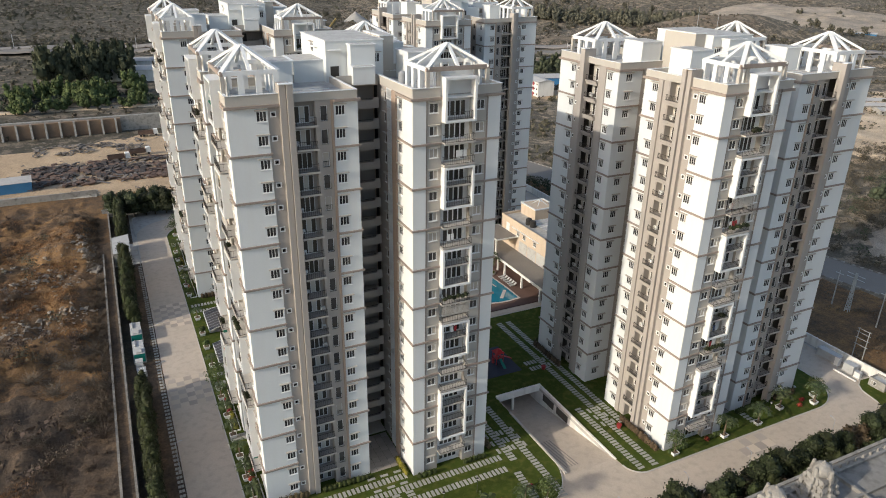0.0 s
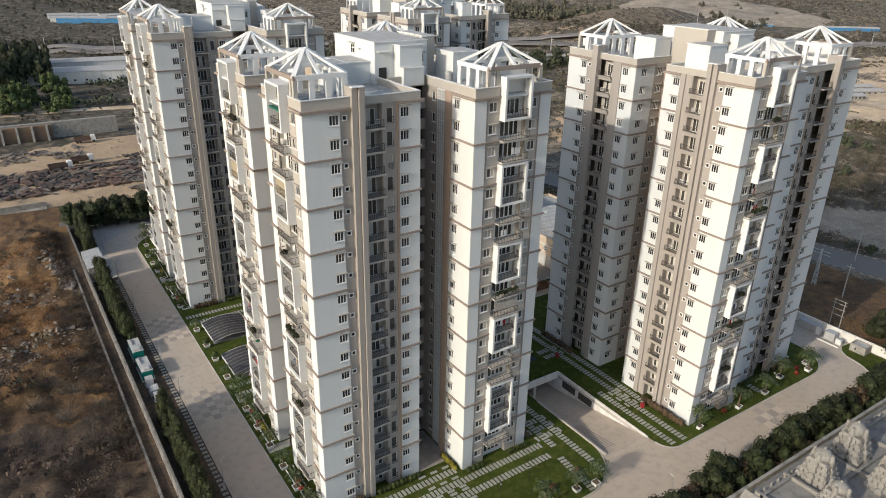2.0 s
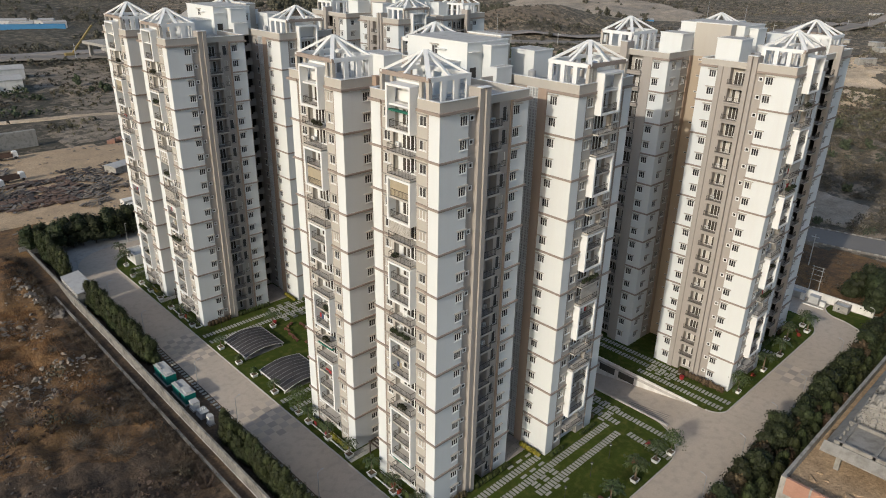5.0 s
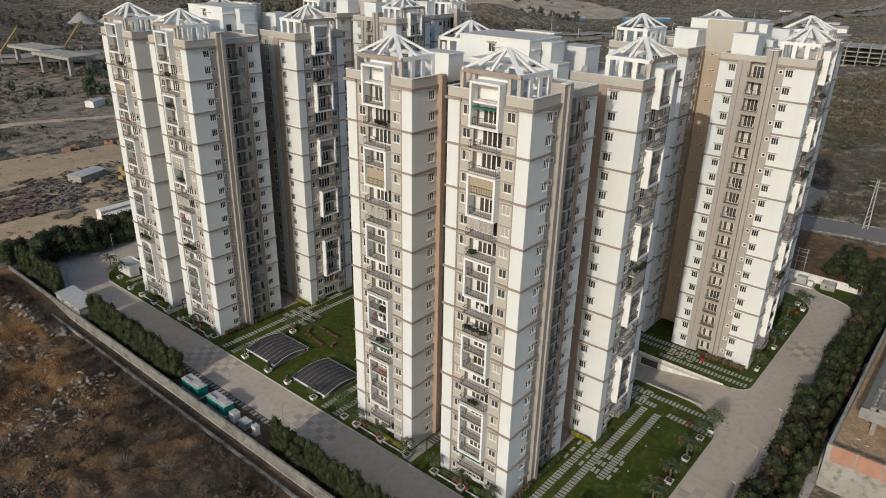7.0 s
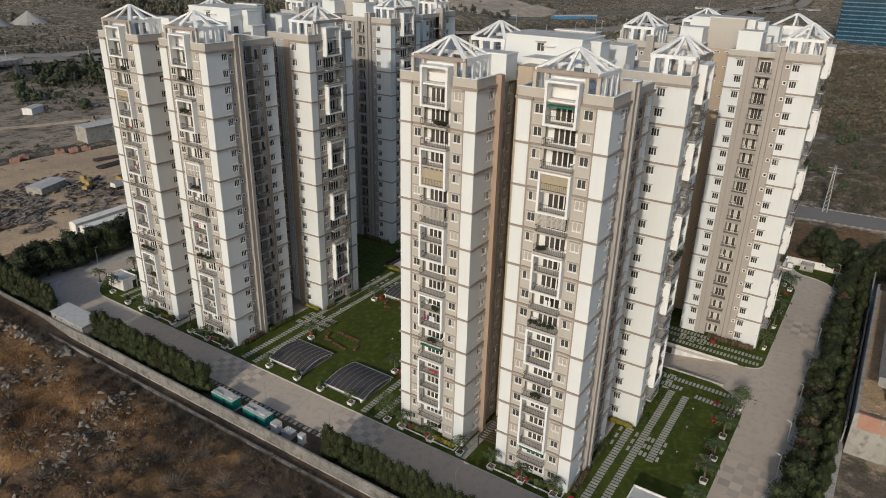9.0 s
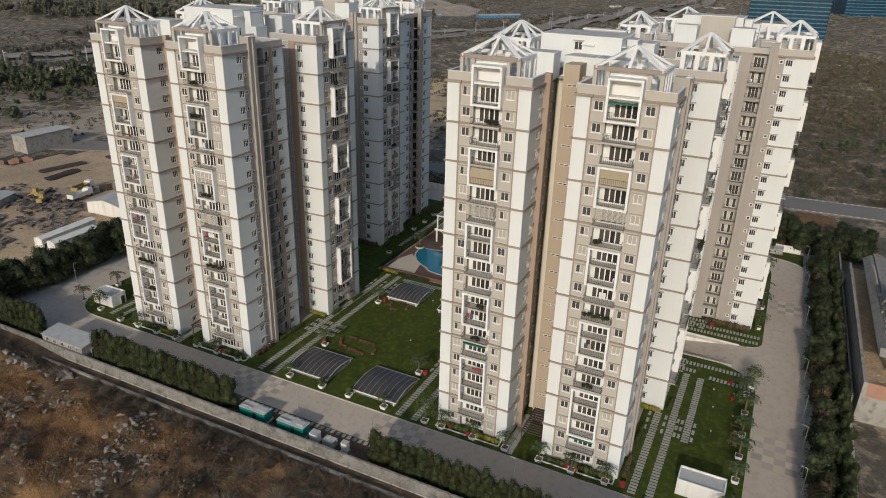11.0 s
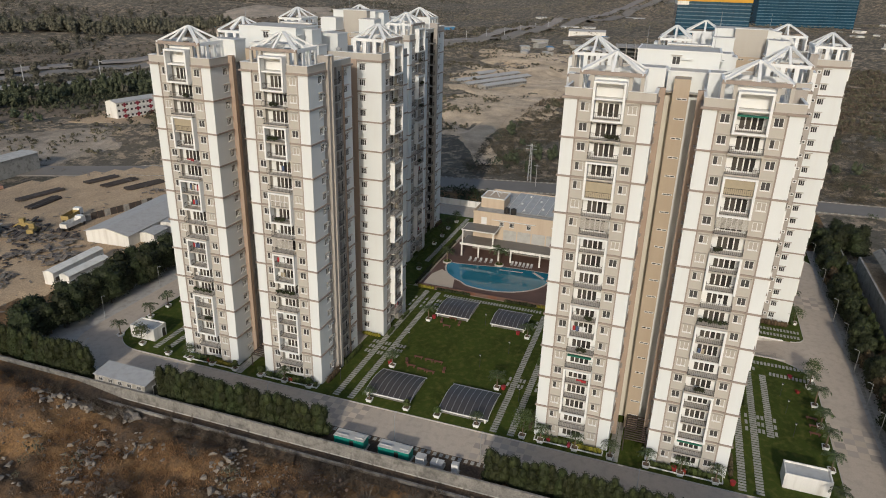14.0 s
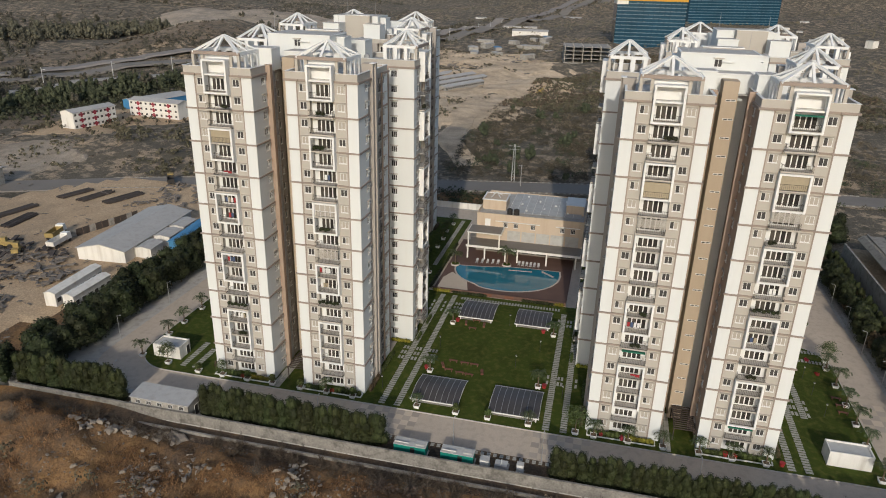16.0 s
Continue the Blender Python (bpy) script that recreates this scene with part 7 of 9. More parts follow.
# ---- temple on its podium ----
def temple():
    t = thing("temple", 49.0, 0, 0, "unfinished pale plastered temple with carved domed spires", "temple")
    m = Mesh()
    m.box(0, 60, 47.6, 48.1, -0.3, 8.0, PLASTER)
    m.box(-0.02, 0.5, 5, 47.6, -0.3, 5.2, PLASTER)
    m.add("podium_wall", t, "stained concrete podium wall")
    for i in range(12):
        m = Mesh()
        m.box(0.02, 0.45, 5 + i * 3.55, 8.3 + i * 3.55, 5.2, 8.0, BRICKRED)
        m.add("brick_panel", t, "raw red brick infill")
        Mesh().box(-0.05, 0.48, 8.3 + i * 3.55, 8.55 + i * 3.55, 5.2, 8.1, PLASTER).add("pier", t)
    m = Mesh()
    m.box(0.5, 60, 5, 47.6, -0.3, 6.6, SAND)
    m.add("sand_fill", t, "loose sand fill")
    rs = random.Random(3)
    m = Mesh()
    m.box(8.2, 58, 8, 44.6, 11.0, 11.5, STONECARVE)
    m.add("roof_slab", t)
    for k in range(9):
        Mesh().box(8.4, 58, 8.2 + k * 4.4, 8.6 + k * 4.4, 11.5, 12.0, STONECARVE).add("roof_upstand", t)
    for x in (8.4, 15.0, 24.0, 33.0):
        Mesh().box(x, x + 0.4, 8, 44.6, 11.5, 12.05, STONECARVE).add("roof_upstand", t)
    m = Mesh()
    m.solid([(7.0, 7, 10.2), (8.2, 7, 11.0), (8.2, 45.8, 11.0), (7.0, 45.8, 10.2)], [(7.0, 7, 10.4), (8.2, 7, 11.5), (8.2, 45.8, 11.5), (7.0, 45.8, 10.4)], STONECARVE)
    m.solid([(7.0, 45.8, 10.2), (8.2, 44.6, 11.0), (58, 44.6, 11.0), (58, 45.8, 10.2)], [(7.0, 45.8, 10.4), (8.2, 44.6, 11.5), (58, 44.6, 11.5), (58, 45.8, 10.4)], STONECARVE)
    m.add("eave", t, "sloping carved eave")
    for k in range(26):
        Mesh().rod((8.6, 9 + k * 1.4, 11.5), (8.6, 9 + k * 1.4, 12.1), 0.25, STONECARVE, 6, 0.08).add("finial", t)
        Mesh().rod((10 + k * 1.6, 44.2, 11.5), (10 + k * 1.6, 44.2, 12.1), 0.25, STONECARVE, 6, 0.08).add("finial", t)
    for x in (9.5, 18.0, 27, 36):
        for y in (43.5, 36.0, 28.0, 20):
            Mesh().box(x - 0.35, x + 0.35, y - 0.35, y + 0.35, 6.4, 11.0, STONECARVE).add("column", t)
    for n, (cx, cy, base, top, w) in enumerate(((18.6, 42.4 - 0.6, 11.5, 16.6, 1.9), (27.4, 42.0, 11.5, 17.2, 2.0), (14.9, 37.4, 11.5, 16.0, 1.75), (36, 34, 11.5, 19.0, 2.6), (24.5, 35.5, 11.5, 16.8, 1.9), (20.0, 30.0, 11.5, 16.6, 1.9))):
        m = Mesh()
        z, r, steps = base, w, 4
        hh = (top - base) * 0.66 / steps
        for k in range(steps):
            q = [(-r, -r), (r, -r), (r, r), (-r, r)]
            m.solid([(cx + a * 0.93, cy + b * 0.93, z) for a, b in q], [(cx + a * 0.9, cy + b * 0.9, z + hh * 0.6) for a, b in q], STONECARVE)
            m.solid([(cx + a * 1.06, cy + b * 1.06, z + hh * 0.6) for a, b in q], [(cx + a * 0.9, cy + b * 0.9, z + hh) for a, b in q], STONECARVE)
            for side in range(4):
                ca, sa = math.cos(side * math.pi / 2), math.sin(side * math.pi / 2)
                for j in (-0.86, -0.45, 0.0, 0.45, 0.86):
                    half = r * (0.2 if j == 0 else 0.13) * rs.uniform(0.85, 1.15)
                    px, py = j * r, -r * (1.06 if j == 0 else 0.98)
                    tall = hh * (1.05 if j == 0 else 0.82) * rs.uniform(0.85, 1.12)
                    low = [(px - half, py - half), (px + half, py - half), (px + half, py + half), (px - half, py + half)]
                    turned = [(cx + u * ca - v * sa, cy + u * sa + v * ca) for u, v in low]
                    mx, my = cx + px * ca - py * sa, cy + px * sa + py * ca
                    m.solid([(u, v, z) for u, v in turned], [(mx + (u - mx) * 1.1, my + (v - my) * 1.1, z + tall * 0.6) for u, v in turned], STONECARVE)
                    m.solid([(mx + (u - mx) * 1.25, my + (v - my) * 1.25, z + tall * 0.6) for u, v in turned], [(mx + (u - mx) * 0.35, my + (v - my) * 0.35, z + tall) for u, v in turned], STONECARVE)
            z += hh
            r *= 0.88
        rr, dh = r * 1.02, top - z
        ring = lambda q, zz: [(cx + q * math.cos(math.pi * i / 6), cy + q * math.sin(math.pi * i / 6), zz) for i in range(12)]
        prof = [(0.78, 0.0), (1.02, 0.15), (1.06, 0.36), (0.92, 0.58), (0.62, 0.78), (0.32, 0.88), (0.2, 0.9), (0.1, 1.06)]
        for (q0, u0), (q1, u1) in zip(prof, prof[1:]):
            m.solid(ring(rr * q0, z + dh * u0), ring(rr * q1, z + dh * u1), STONECARVE)
        for k in range(4):
            a = math.pi / 2 * k
            x, y = cx + rr * 0.98 * math.cos(a), cy + rr * 0.98 * math.sin(a)
            m.rod((x, y, z + dh * 0.05), (x + 0.1 * rr * math.cos(a), y + 0.1 * rr * math.sin(a), z + dh * 0.7), rr * 0.42, STONECARVE, 8, rr * 0.16)
        m.add("spire", t, "carved tiered spire with a domed cap")
    rocks = [(rs.uniform(1, 8), rs.uniform(20, 47), 6.6, rs.uniform(0, 6), rs.uniform(0.5, 1.8), 0.45, rs.randint(0, 9)) for _ in range(40)]
    ob = tagged(scatter("loose_sand", ROCKS, rocks, SAND, t), "", "", "", "stuff")


temple()

# ---- roads, yards and buildings beyond the estate ----
CREAM = mat("shed_white", (0.66, 0.64, 0.60), 0.8, 0.06, 0.3, 4, dirt=(0.4, 0.36, 0.3), dirt_amount=0.5, streak=True)
SHEET = mat("shed_roof_sheet", (0.40, 0.39, 0.375), 0.7, 0.1, 0.2, 3, dirt=(0.28, 0.25, 0.22), dirt_amount=0.5)
BLUESHEET = mat("blue_sheet", (0.05, 0.19, 0.36), 0.6, 0.12, 0.3, 3)
MAROON = mat("maroon_paint", (0.24, 0.03, 0.045), 0.8, 0.1, 0.4, 4)
RUSTY = mat("rusty_steel", (0.13, 0.085, 0.065), 0.85, 0.3, 0.5, 6)
DARKSTEEL = mat("dark_steel_stock", (0.07, 0.058, 0.052), 0.8, 0.3, 0.5, 6)
EARTHWALL = mat("red_earth_cut", (0.21, 0.145, 0.10), 0.95, 0.25, 0.3, 3, 0.5)
BLUEGLASS = mat("curtain_wall_glass", (0.012, 0.05, 0.085), 0.12, 0.3, 0.05, 0.6, spec=0.6)
BLUEBAND = mat("blue_grey_spandrel", (0.06, 0.12, 0.17), 0.35, 0.2, 0.05, 0.6)
ORANGE = mat("orange_cladding", (0.50, 0.28, 0.04), 0.8, 0.1, 0.2, 4)
YELLOW = mat("machine_yellow", (0.30, 0.22, 0.085), 0.6, 0.2, 0.6, 6)
RAIL = mat("track_ballast", (0.22, 0.20, 0.185), 0.95, 0.2, 0.3, 4, 0.3)
RUBBLE = mat("rubble", (0.17, 0.148, 0.128), 0.95, 0.35, 0.5, 3, 0.4)


def patch(name, pts, z, material, label, wobble=3.0, step=5.0, category="ground"):
    """A sheet with an uneven rim, laid on the land z above it."""
    def inside(x, y):
        n = noise.noise_vector(Vector((x * 0.05, y * 0.05, 1.7)))
        n2 = noise.noise_vector(Vector((x * 0.2, y * 0.2, 5.7)))
        x, y = x + n.x * wobble + n2.x * wobble * 0.3, y + n.y * wobble + n2.y * wobble * 0.3
        c = False
        for (xa, ya), (xb, yb) in zip(pts, pts[1:] + pts[:1]):
            if (ya > y) != (yb > y) and x < (xb - xa) * (y - ya) / (yb - ya) + xa:
                c = not c
        return c
    x0, y0 = min(p[0] for p in pts) - wobble, min(p[1] for p in pts) - wobble
    nx, ny = int((max(p[0] for p in pts) + wobble - x0) / step) + 1, int((max(p[1] for p in pts) + wobble - y0) / step) + 1
    verts, faces, index = [], [], {}
    ins = {(i, j): inside(x0 + i * step, y0 + j * step) for i in range(-1, nx + 2) for j in range(-1, ny + 2)}

    def vert(i, j):
        if (i, j) not in index:
            index[i, j] = len(verts)
            x, y = x0 + i * step, y0 + j * step
            verts.append((x, y, relief(x, y) + (z if ins[i, j] else -0.5)))
        return index[i, j]
    for i in range(-1, nx + 1):
        for j in range(-1, ny + 1):
            if any(ins[p] for p in ((i, j), (i + 1, j), (i + 1, j + 1), (i, j + 1))):
                faces.append((vert(i, j), vert(i + 1, j), vert(i + 1, j + 1), vert(i, j + 1)))
    me = bpy.data.meshes.new(name)
    me.from_pydata(verts, [], faces)
    me.materials.append(material)
    return tagged(new(name, me), label, category, "", "structure")


def strip(name, pts, width, z, material, label, category="road", ragged=0.0):
    """A road along a line, following the land."""
    line = []
    for (xa, ya), (xb, yb) in zip(pts, pts[1:]):
        n = max(1, int(math.hypot(xb - xa, yb - ya) / 7))
        line += [(xa + (xb - xa) * i / n, ya + (yb - ya) * i / n) for i in range(n)]
    line.append(pts[-1])
    verts, faces = [], []
    for i, (x, y) in enumerate(line):
        a, b = line[max(0, i - 1)], line[min(len(line) - 1, i + 1)]
        d = Vector((b[0] - a[0], b[1] - a[1])).normalized()
        zz = relief(x, y) + z
        half = [width / 2 * (1 + ragged * noise.noise(Vector((x * 0.06, y * 0.06, 4.0 + 9 * s)))) for s in (0, 1)]
        for s in (-1, 1):
            verts.append((x - d.y * s * half[s > 0], y + d.x * s * half[s > 0], zz))
        for s in (-1, 1):
            verts.append((x - d.y * s * (half[s > 0] + 1.5), y + d.x * s * (half[s > 0] + 1.5), zz - 1.2))
    for i in range(len(line) - 1):
        k = i * 4
        for a, b in ((1, 0), (3, 1), (0, 2)):
            faces.append((k + a, k + b, k + 4 + b, k + 4 + a))
    me = bpy.data.meshes.new(name)
    me.from_pydata(verts, [], faces)
    me.materials.append(material)
    return tagged(new(name, me), label, category, "", "structure")


# public road behind the estate, with painted kerbs and a verge
EAST = [(188, -60), (183, 20), (178.5, 70), (170, 105), (163, 140), (154, 182), (140, 240), (118, 300), (95, 350)]
strip("public_road", EAST, 13.5, 0.35, ASPHALT, "grey asphalt public road with painted kerbs")
for tone, first in ((PLASTER, 0), (ASPHALT, 1)):
    stones = []
    for side in (-1, 1):
        c = 0
        for (xa, ya), (xb, yb) in zip(EAST[1:7], EAST[2:8]):
            d = Vector((xb - xa, yb - ya))
            L = d.length
            d.normalize()
            p = Vector((-d.y, d.x)) * 6.9 * side
            for i in range(int(L / 1.1)):
                if c % 2 == first:
                    stones.append((xa + d.x * i * 1.1 + p.x, ya + d.y * i * 1.1 + p.y, 0.05, math.atan2(-d.x, d.y), 1, 1, 0))
                c += 1
    V = np.array([(x, y, z) for z in (0, 0.35) for x, y in ((-0.15, -0.5), (0.15, -0.5), (0.15, 0.5), (-0.15, 0.5))])
    F = np.array([(3, 2, 1, 0), (4, 5, 6, 7), (0, 1, 5, 4), (1, 2, 6, 5), (2, 3, 7, 6), (3, 0, 4, 7)])
    tagged(scatter("painted_kerb", [(V, F)], stones, tone), "black and white painted kerb stones along the road", "kerb", "", "stuff")
patch("verge", [(131.6, 49), (172, 49), (166, 90), (155, 135), (146, 178), (131.6, 226)], 0.22, SOIL, "dry brown verge between wall and road", 0.0, 3.0)

# site yard north-west of the estate
patch("site_yard", [(-95, 253), (-8, 251), (20, 243), (66, 236), (128, 250), (128, 300), (90, 322), (30, 338), (-40, 320), (-100, 315)], 0.40, YARD, "bare tan earth of a building yard", 4.0)
ROCKY = soil_material("rocky_ground", (0.40, 0.34, 0.275), (0.30, 0.25, 0.195), (0.18, 0.15, 0.115), 0.03, 0.2, 0.8)
patch("rocky_ground", [(112, 338), (106, 372), (136, 412), (172, 360), (140, 326)], 0.35, ROCKY, "pale rocky ground beyond the road", 9.0, 3.0)
patch("block_yard", [(176, 352), (178, 392), (206, 398), (246, 392), (262, 352), (236, 332), (205, 350)], 0.35, YARD, "tan bare ground round the white blocks", 6.0, 3.0)
WORKS = soil_material("works_soil", (0.34, 0.275, 0.21), (0.25, 0.205, 0.158), (0.15, 0.125, 0.10), 0.025, 0.14, 0.7, (0.095, 0.085, 0.064), 0.35, 0.35)
DULLFIELD = soil_material("dull_field_soil", (0.255, 0.20, 0.147), (0.195, 0.152, 0.112), (0.135, 0.11, 0.086), 0.02, 0.12, 0.6, (0.11, 0.095, 0.072), 0.35, 0.3)
patch("dry_field", [(120, 520), (150, 470), (260, 452), (330, 430), (318, 470), (240, 500), (170, 540)], 0.4, DULLFIELD, "tan dry field before the highway", 12.0, 5.0)
patch("dry_field", [(300, 590), (430, 520), (560, 470), (600, 520), (470, 590), (340, 640)], 0.4, DULLFIELD, "tan dry field beyond the railway", 20.0, 8.0)
patch("works_ground", [(34, 344), (92, 334), (126, 386), (150, 430), (178, 470), (170, 520), (120, 575), (70, 560), (74, 470), (60, 400)], 0.38, WORKS, "tan grey trodden ground round the viaduct works", 14.0, 4.0)
patch("dry_field", [(150, 440), (166, 412), (214, 398), (226, 420), (196, 446), (166, 458)], 0.4, DULLFIELD, "brown dry field behind the white blocks", 8.0, 4.0)
patch("stony_clearing", [(190, 80), (214, 84), (226, 108), (206, 120), (190, 110)], 0.4, ROCKY, "pale stony clearing in the scrub", 5.0, 2.5)
strip("lane", [(-160, 262), (-60, 256), (-8, 252)], 5, 0.55, PLASTER, "pale lane beside the yard")
wall("yard_wall", -48, -8, 249.8, 250.1, 1.8, PLASTER, 0.05, "grey block wall at the yard's edge")
# stepped earth retaining wall
t = thing("retaining_wall", 0, 0, 0, "red earth retaining wall with concrete buttresses", "wall", "", "structure")
Mesh().box(-90, 4, 343.0, 345, -0.5, 6.0, EARTHWALL).add("earth_face", t)
Mesh().box(-90, 30, 345, 347, -0.5, 6.6, PLASTER).add("wall_top", t)
for i in range(17):
    Mesh().solid([(-88 + i * 5.6, 340.5, -0.5), (-87.2 + i * 5.6, 340.5, -0.5), (-87.2 + i * 5.6, 343, -0.5), (-88 + i * 5.6, 343, -0.5)], [(-88 + i * 5.6, 342.4, 6.2), (-87.2 + i * 5.6, 342.4, 6.2), (-87.2 + i * 5.6, 343, 6.2), (-88 + i * 5.6, 343, 6.2)], PLASTER).add("buttress", t)


def shed(x, y, long, wide, h, rz, wall_k, roof_k, name, label, rise=1.2, windows=0, storeys=1, hip=False, marks=None):
    """A gabled shed; long runs along its own x."""
    t = thing(name, x, y, 0.0, label, "shed" if storeys == 1 else "building")
    t.rotation_euler = (0, 0, rz)
    a, b = long / 2, wide / 2
    m = Mesh()
    m.box(-a, a, -b, b, -1.0, h, wall_k)
    for s in (-1, 1):
        x0, x1 = (s * a - 0.02, s * a) if s > 0 else (s * a, s * a + 0.02)
        m.solid([(x0, -b, h), (x1, -b, h), (x1, b, h), (x0, b, h)], [(x0, -0.05, h + rise), (x1, -0.05, h + rise), (x1, 0.05, h + rise), (x0, 0.05, h + rise)], wall_k)
    m.add("wall", t)
    r = Mesh()
    eave = 0.4 if wide > 4 else 0.12
    r.v += [(x, y, z + d) for x in (-a - eave, a + eave) for d in (0, 0.12) for y, z in ((-b - eave, h - 0.05), (0, h + rise), (b + eave, h - 0.05))]
    r.f += [(0, 6, 7, 1), (1, 7, 8, 2), (3, 4, 10, 9), (4, 5, 11, 10), (0, 3, 9, 6), (2, 8, 11, 5), (0, 1, 4, 3), (1, 2, 5, 4), (6, 9, 10, 7), (7, 10, 11, 8)]
    r.m += [r.slot(roof_k)] * 10
    r.add("roof", t)
    if windows:
        w = Mesh().box(-0.6, 0.6, -0.06, 0.02, 0, 1.1, GLASS).box(-0.7, 0.7, -0.09, 0.0, 1.1, 1.2, TRIM).data("window")
        for k in range(storeys):
            for i in range(windows):
                u = -a + (i + 0.5) * long / windows
                if x < 300 and y < 450:
                    put("window", w, t, u, -b, k * h / storeys + 1.1, 0)
                    put("window", w, t, u, b, k * h / storeys + 1.1, math.pi)
                elif i == 0:
                    spots = [(-a + (n + 0.5) * long / windows, -b, k * h / storeys + 1.1) for n in range(windows)]
                    joined("window", w, t, spots)
    if storeys > 1 and x < 300:
        for k in range(1, storeys):
            for s in (-1, 1):
                Mesh().box(-a - 0.05, a + 0.05, s * b - 0.35, s * b + 0.35, k * h / storeys - 0.12, k * h / storeys, CREAM).add("gallery", t)
    if marks:
        for u in (-0.62, 0.0, 0.62):
            for k in range(storeys):
                z = k * h / storeys
                for s in (-1, 1):
                    Mesh().box(u * a - 0.55, u * a + 0.55, s * (b + 0.03) - 0.06, s * (b + 0.03) + 0.06, z + 0.3, z + h / storeys - 0.3, marks).add("painted_panel", t)
                    Mesh().box(u * a - 1.3, u * a + 1.3, s * (b + 0.02) - 0.06, s * (b + 0.02) + 0.06, z + 1.1, z + 1.9, marks).add("painted_panel", t)
    return t


shed(35.4, 243.6, 17.5, 3.0, 3.5, 0.06, CREAM, CREAM, "site_cabin", "long white site cabin with dark windows", 0.5, 8)
shed(33.4, 238.0, 13.5, 3.0, 3.5, 0.02, CREAM, CREAM, "site_cabin", "long white site cabin with dark windows", 0.5, 6)
shed(71.5, 251.5, 36, 14.5, 3.6, 0.07, CREAM, SHEET, "warehouse", "low white warehouse with grey sheet roof", 1.6)
t = thing("sheet_fence", 65.7, 271.0, 0.2, "dark corrugated sheet fence round the warehouse yard", "fence")
t.rotation_euler = (0, 0, math.atan2(-6.9, 22.6))
for i in range(11):
    Mesh().box(i * 2.15, i * 2.15 + 2.0, -0.03, 0.03, 0, 2.3, DARKSTEEL if i % 3 else PLASTER).add("fence_panel", t)
    Mesh().box(i * 2.15 - 0.08, i * 2.15, -0.06, 0.06, 0, 2.5, RUSTY).add("post", t)
shed(62.0, 241.2, 6, 5, 3.0, 0.07, CREAM, SHEET, "storage_hut", "small white hut with grey roof", 0.5)
shed(71.5, 241.5, 6.5, 5, 3.2, 0.07, CREAM, SHEET, "storage_hut", "small white hut with grey roof", 0.5)
shed(80.5, 242.5, 7, 5, 3.2, 0.07, CREAM, SHEET, "storage_hut", "small white hut with grey roof", 0.5)
shed(78.0, 236.0, 24, 5, 3.0, 0.10, BLUESHEET, BLUESHEET, "blue_shed", "long bright blue sheet-metal shed", 0.6)
shed(-36.5, 265.0, 17, 7.5, 3.6, 0.07, BLUESHEET, SHEET, "blue_shed", "blue sheet shed with pale roof", 1.2)
shed(203, 376, 25, 9, 8.6, -0.21, CREAM, SHEET, "workers_block", "white three-storey block with maroon panels", 1.2, 10, 3, False, MAROON)
shed(235, 357, 32, 10.5, 8.6, -1.66, CREAM, SHEET, "workers_block", "white three-storey block with maroon panels", 1.2, 10, 3, False, MAROON)
shed(262, 378, 34, 16, 5.0, -0.3, BLUESHEET, SHEET, "blue_shed", "large shed with blue walls", 1.5)
shed(96, 338, 20, 8, 6.5, 0.0, PLASTER, ROOFING, "concrete_hall", "grey concrete hall with flat roof", 0.2)
shed(28, 488, 64, 15, 6.5, -0.12, CREAM, SHEET, "depot_shed", "long pale depot shed", 2.0, 10)
shed(40, 522, 60, 10, 7, -0.12, CREAM, SHEET, "depot_shed", "long pale depot shed", 2.0, 10)
for i in range(10):
    shed(70 + (i % 5) * 26 + rp.uniform(-3, 3), 868 - (i % 5) * 12 + (i // 5) * 34, rp.uniform(20, 30), 12, 5, rp.uniform(-0.5, 0.1), CREAM, SHEET, "far_shed", "low grey roofed shed far off", 1.5, 6)
shed(120, 826, 130, 2, 5, -0.46, BLUESHEET, BLUESHEET, "blue_fence", "long blue sheet fence before far sheds", 0.2)
for x, y, L in ((398, 224, 46), (413, 232, 72), (424, 243, 72), (452, 247, 40)):
    shed(x, y, L, 8.0, 2.6, -0.43, PLASTER, SHEET, "camp_row", "long low pale row of site huts", 1.0, 18)
shed(841, 230, 46, 20, 8, 0.1 + 1.57, CREAM, SHEET, "white_hall", "white hall with blue band", 2, 8)
for i in range(16):
    rx, ry = 600 + 46 * (i % 6) + rp.uniform(-9, 9), 195 + 34 * (i // 6) + rp.uniform(-12, 12)
    shed(rx, ry, rp.uniform(8, 22), rp.uniform(6, 10), rp.uniform(3, 4.5), rp.uniform(0, 3), PLASTER, rp.choice((SHEET, ROOFING, BLUESHEET, SHEET)), "village_house", "small pale flat-roofed house far off", 0.4, 3)
for i in range(40):
    rx, ry = rp.uniform(820, 1500), rp.uniform(-330, -60) + rp.uniform(-40, 40)
    shed(rx, ry, rp.uniform(9, 16), rp.uniform(8, 13), rp.uniform(6, 13), rp.uniform(0, 3), CREAM, ROOFING, "town_house", "white flat-roofed town house far off", 0.3, 3, 2)
for i in range(26):
    rx, ry = rp.uniform(900, 1700), rp.uniform(160, 700)
    shed(rx, ry, rp.uniform(14, 55), rp.uniform(9, 20), rp.uniform(4, 9), rp.uniform(0, 3), CREAM, rp.choice((SHEET, SHEET, BLUESHEET)), "far_shed", "low grey roofed shed far off", 1.0, 4)


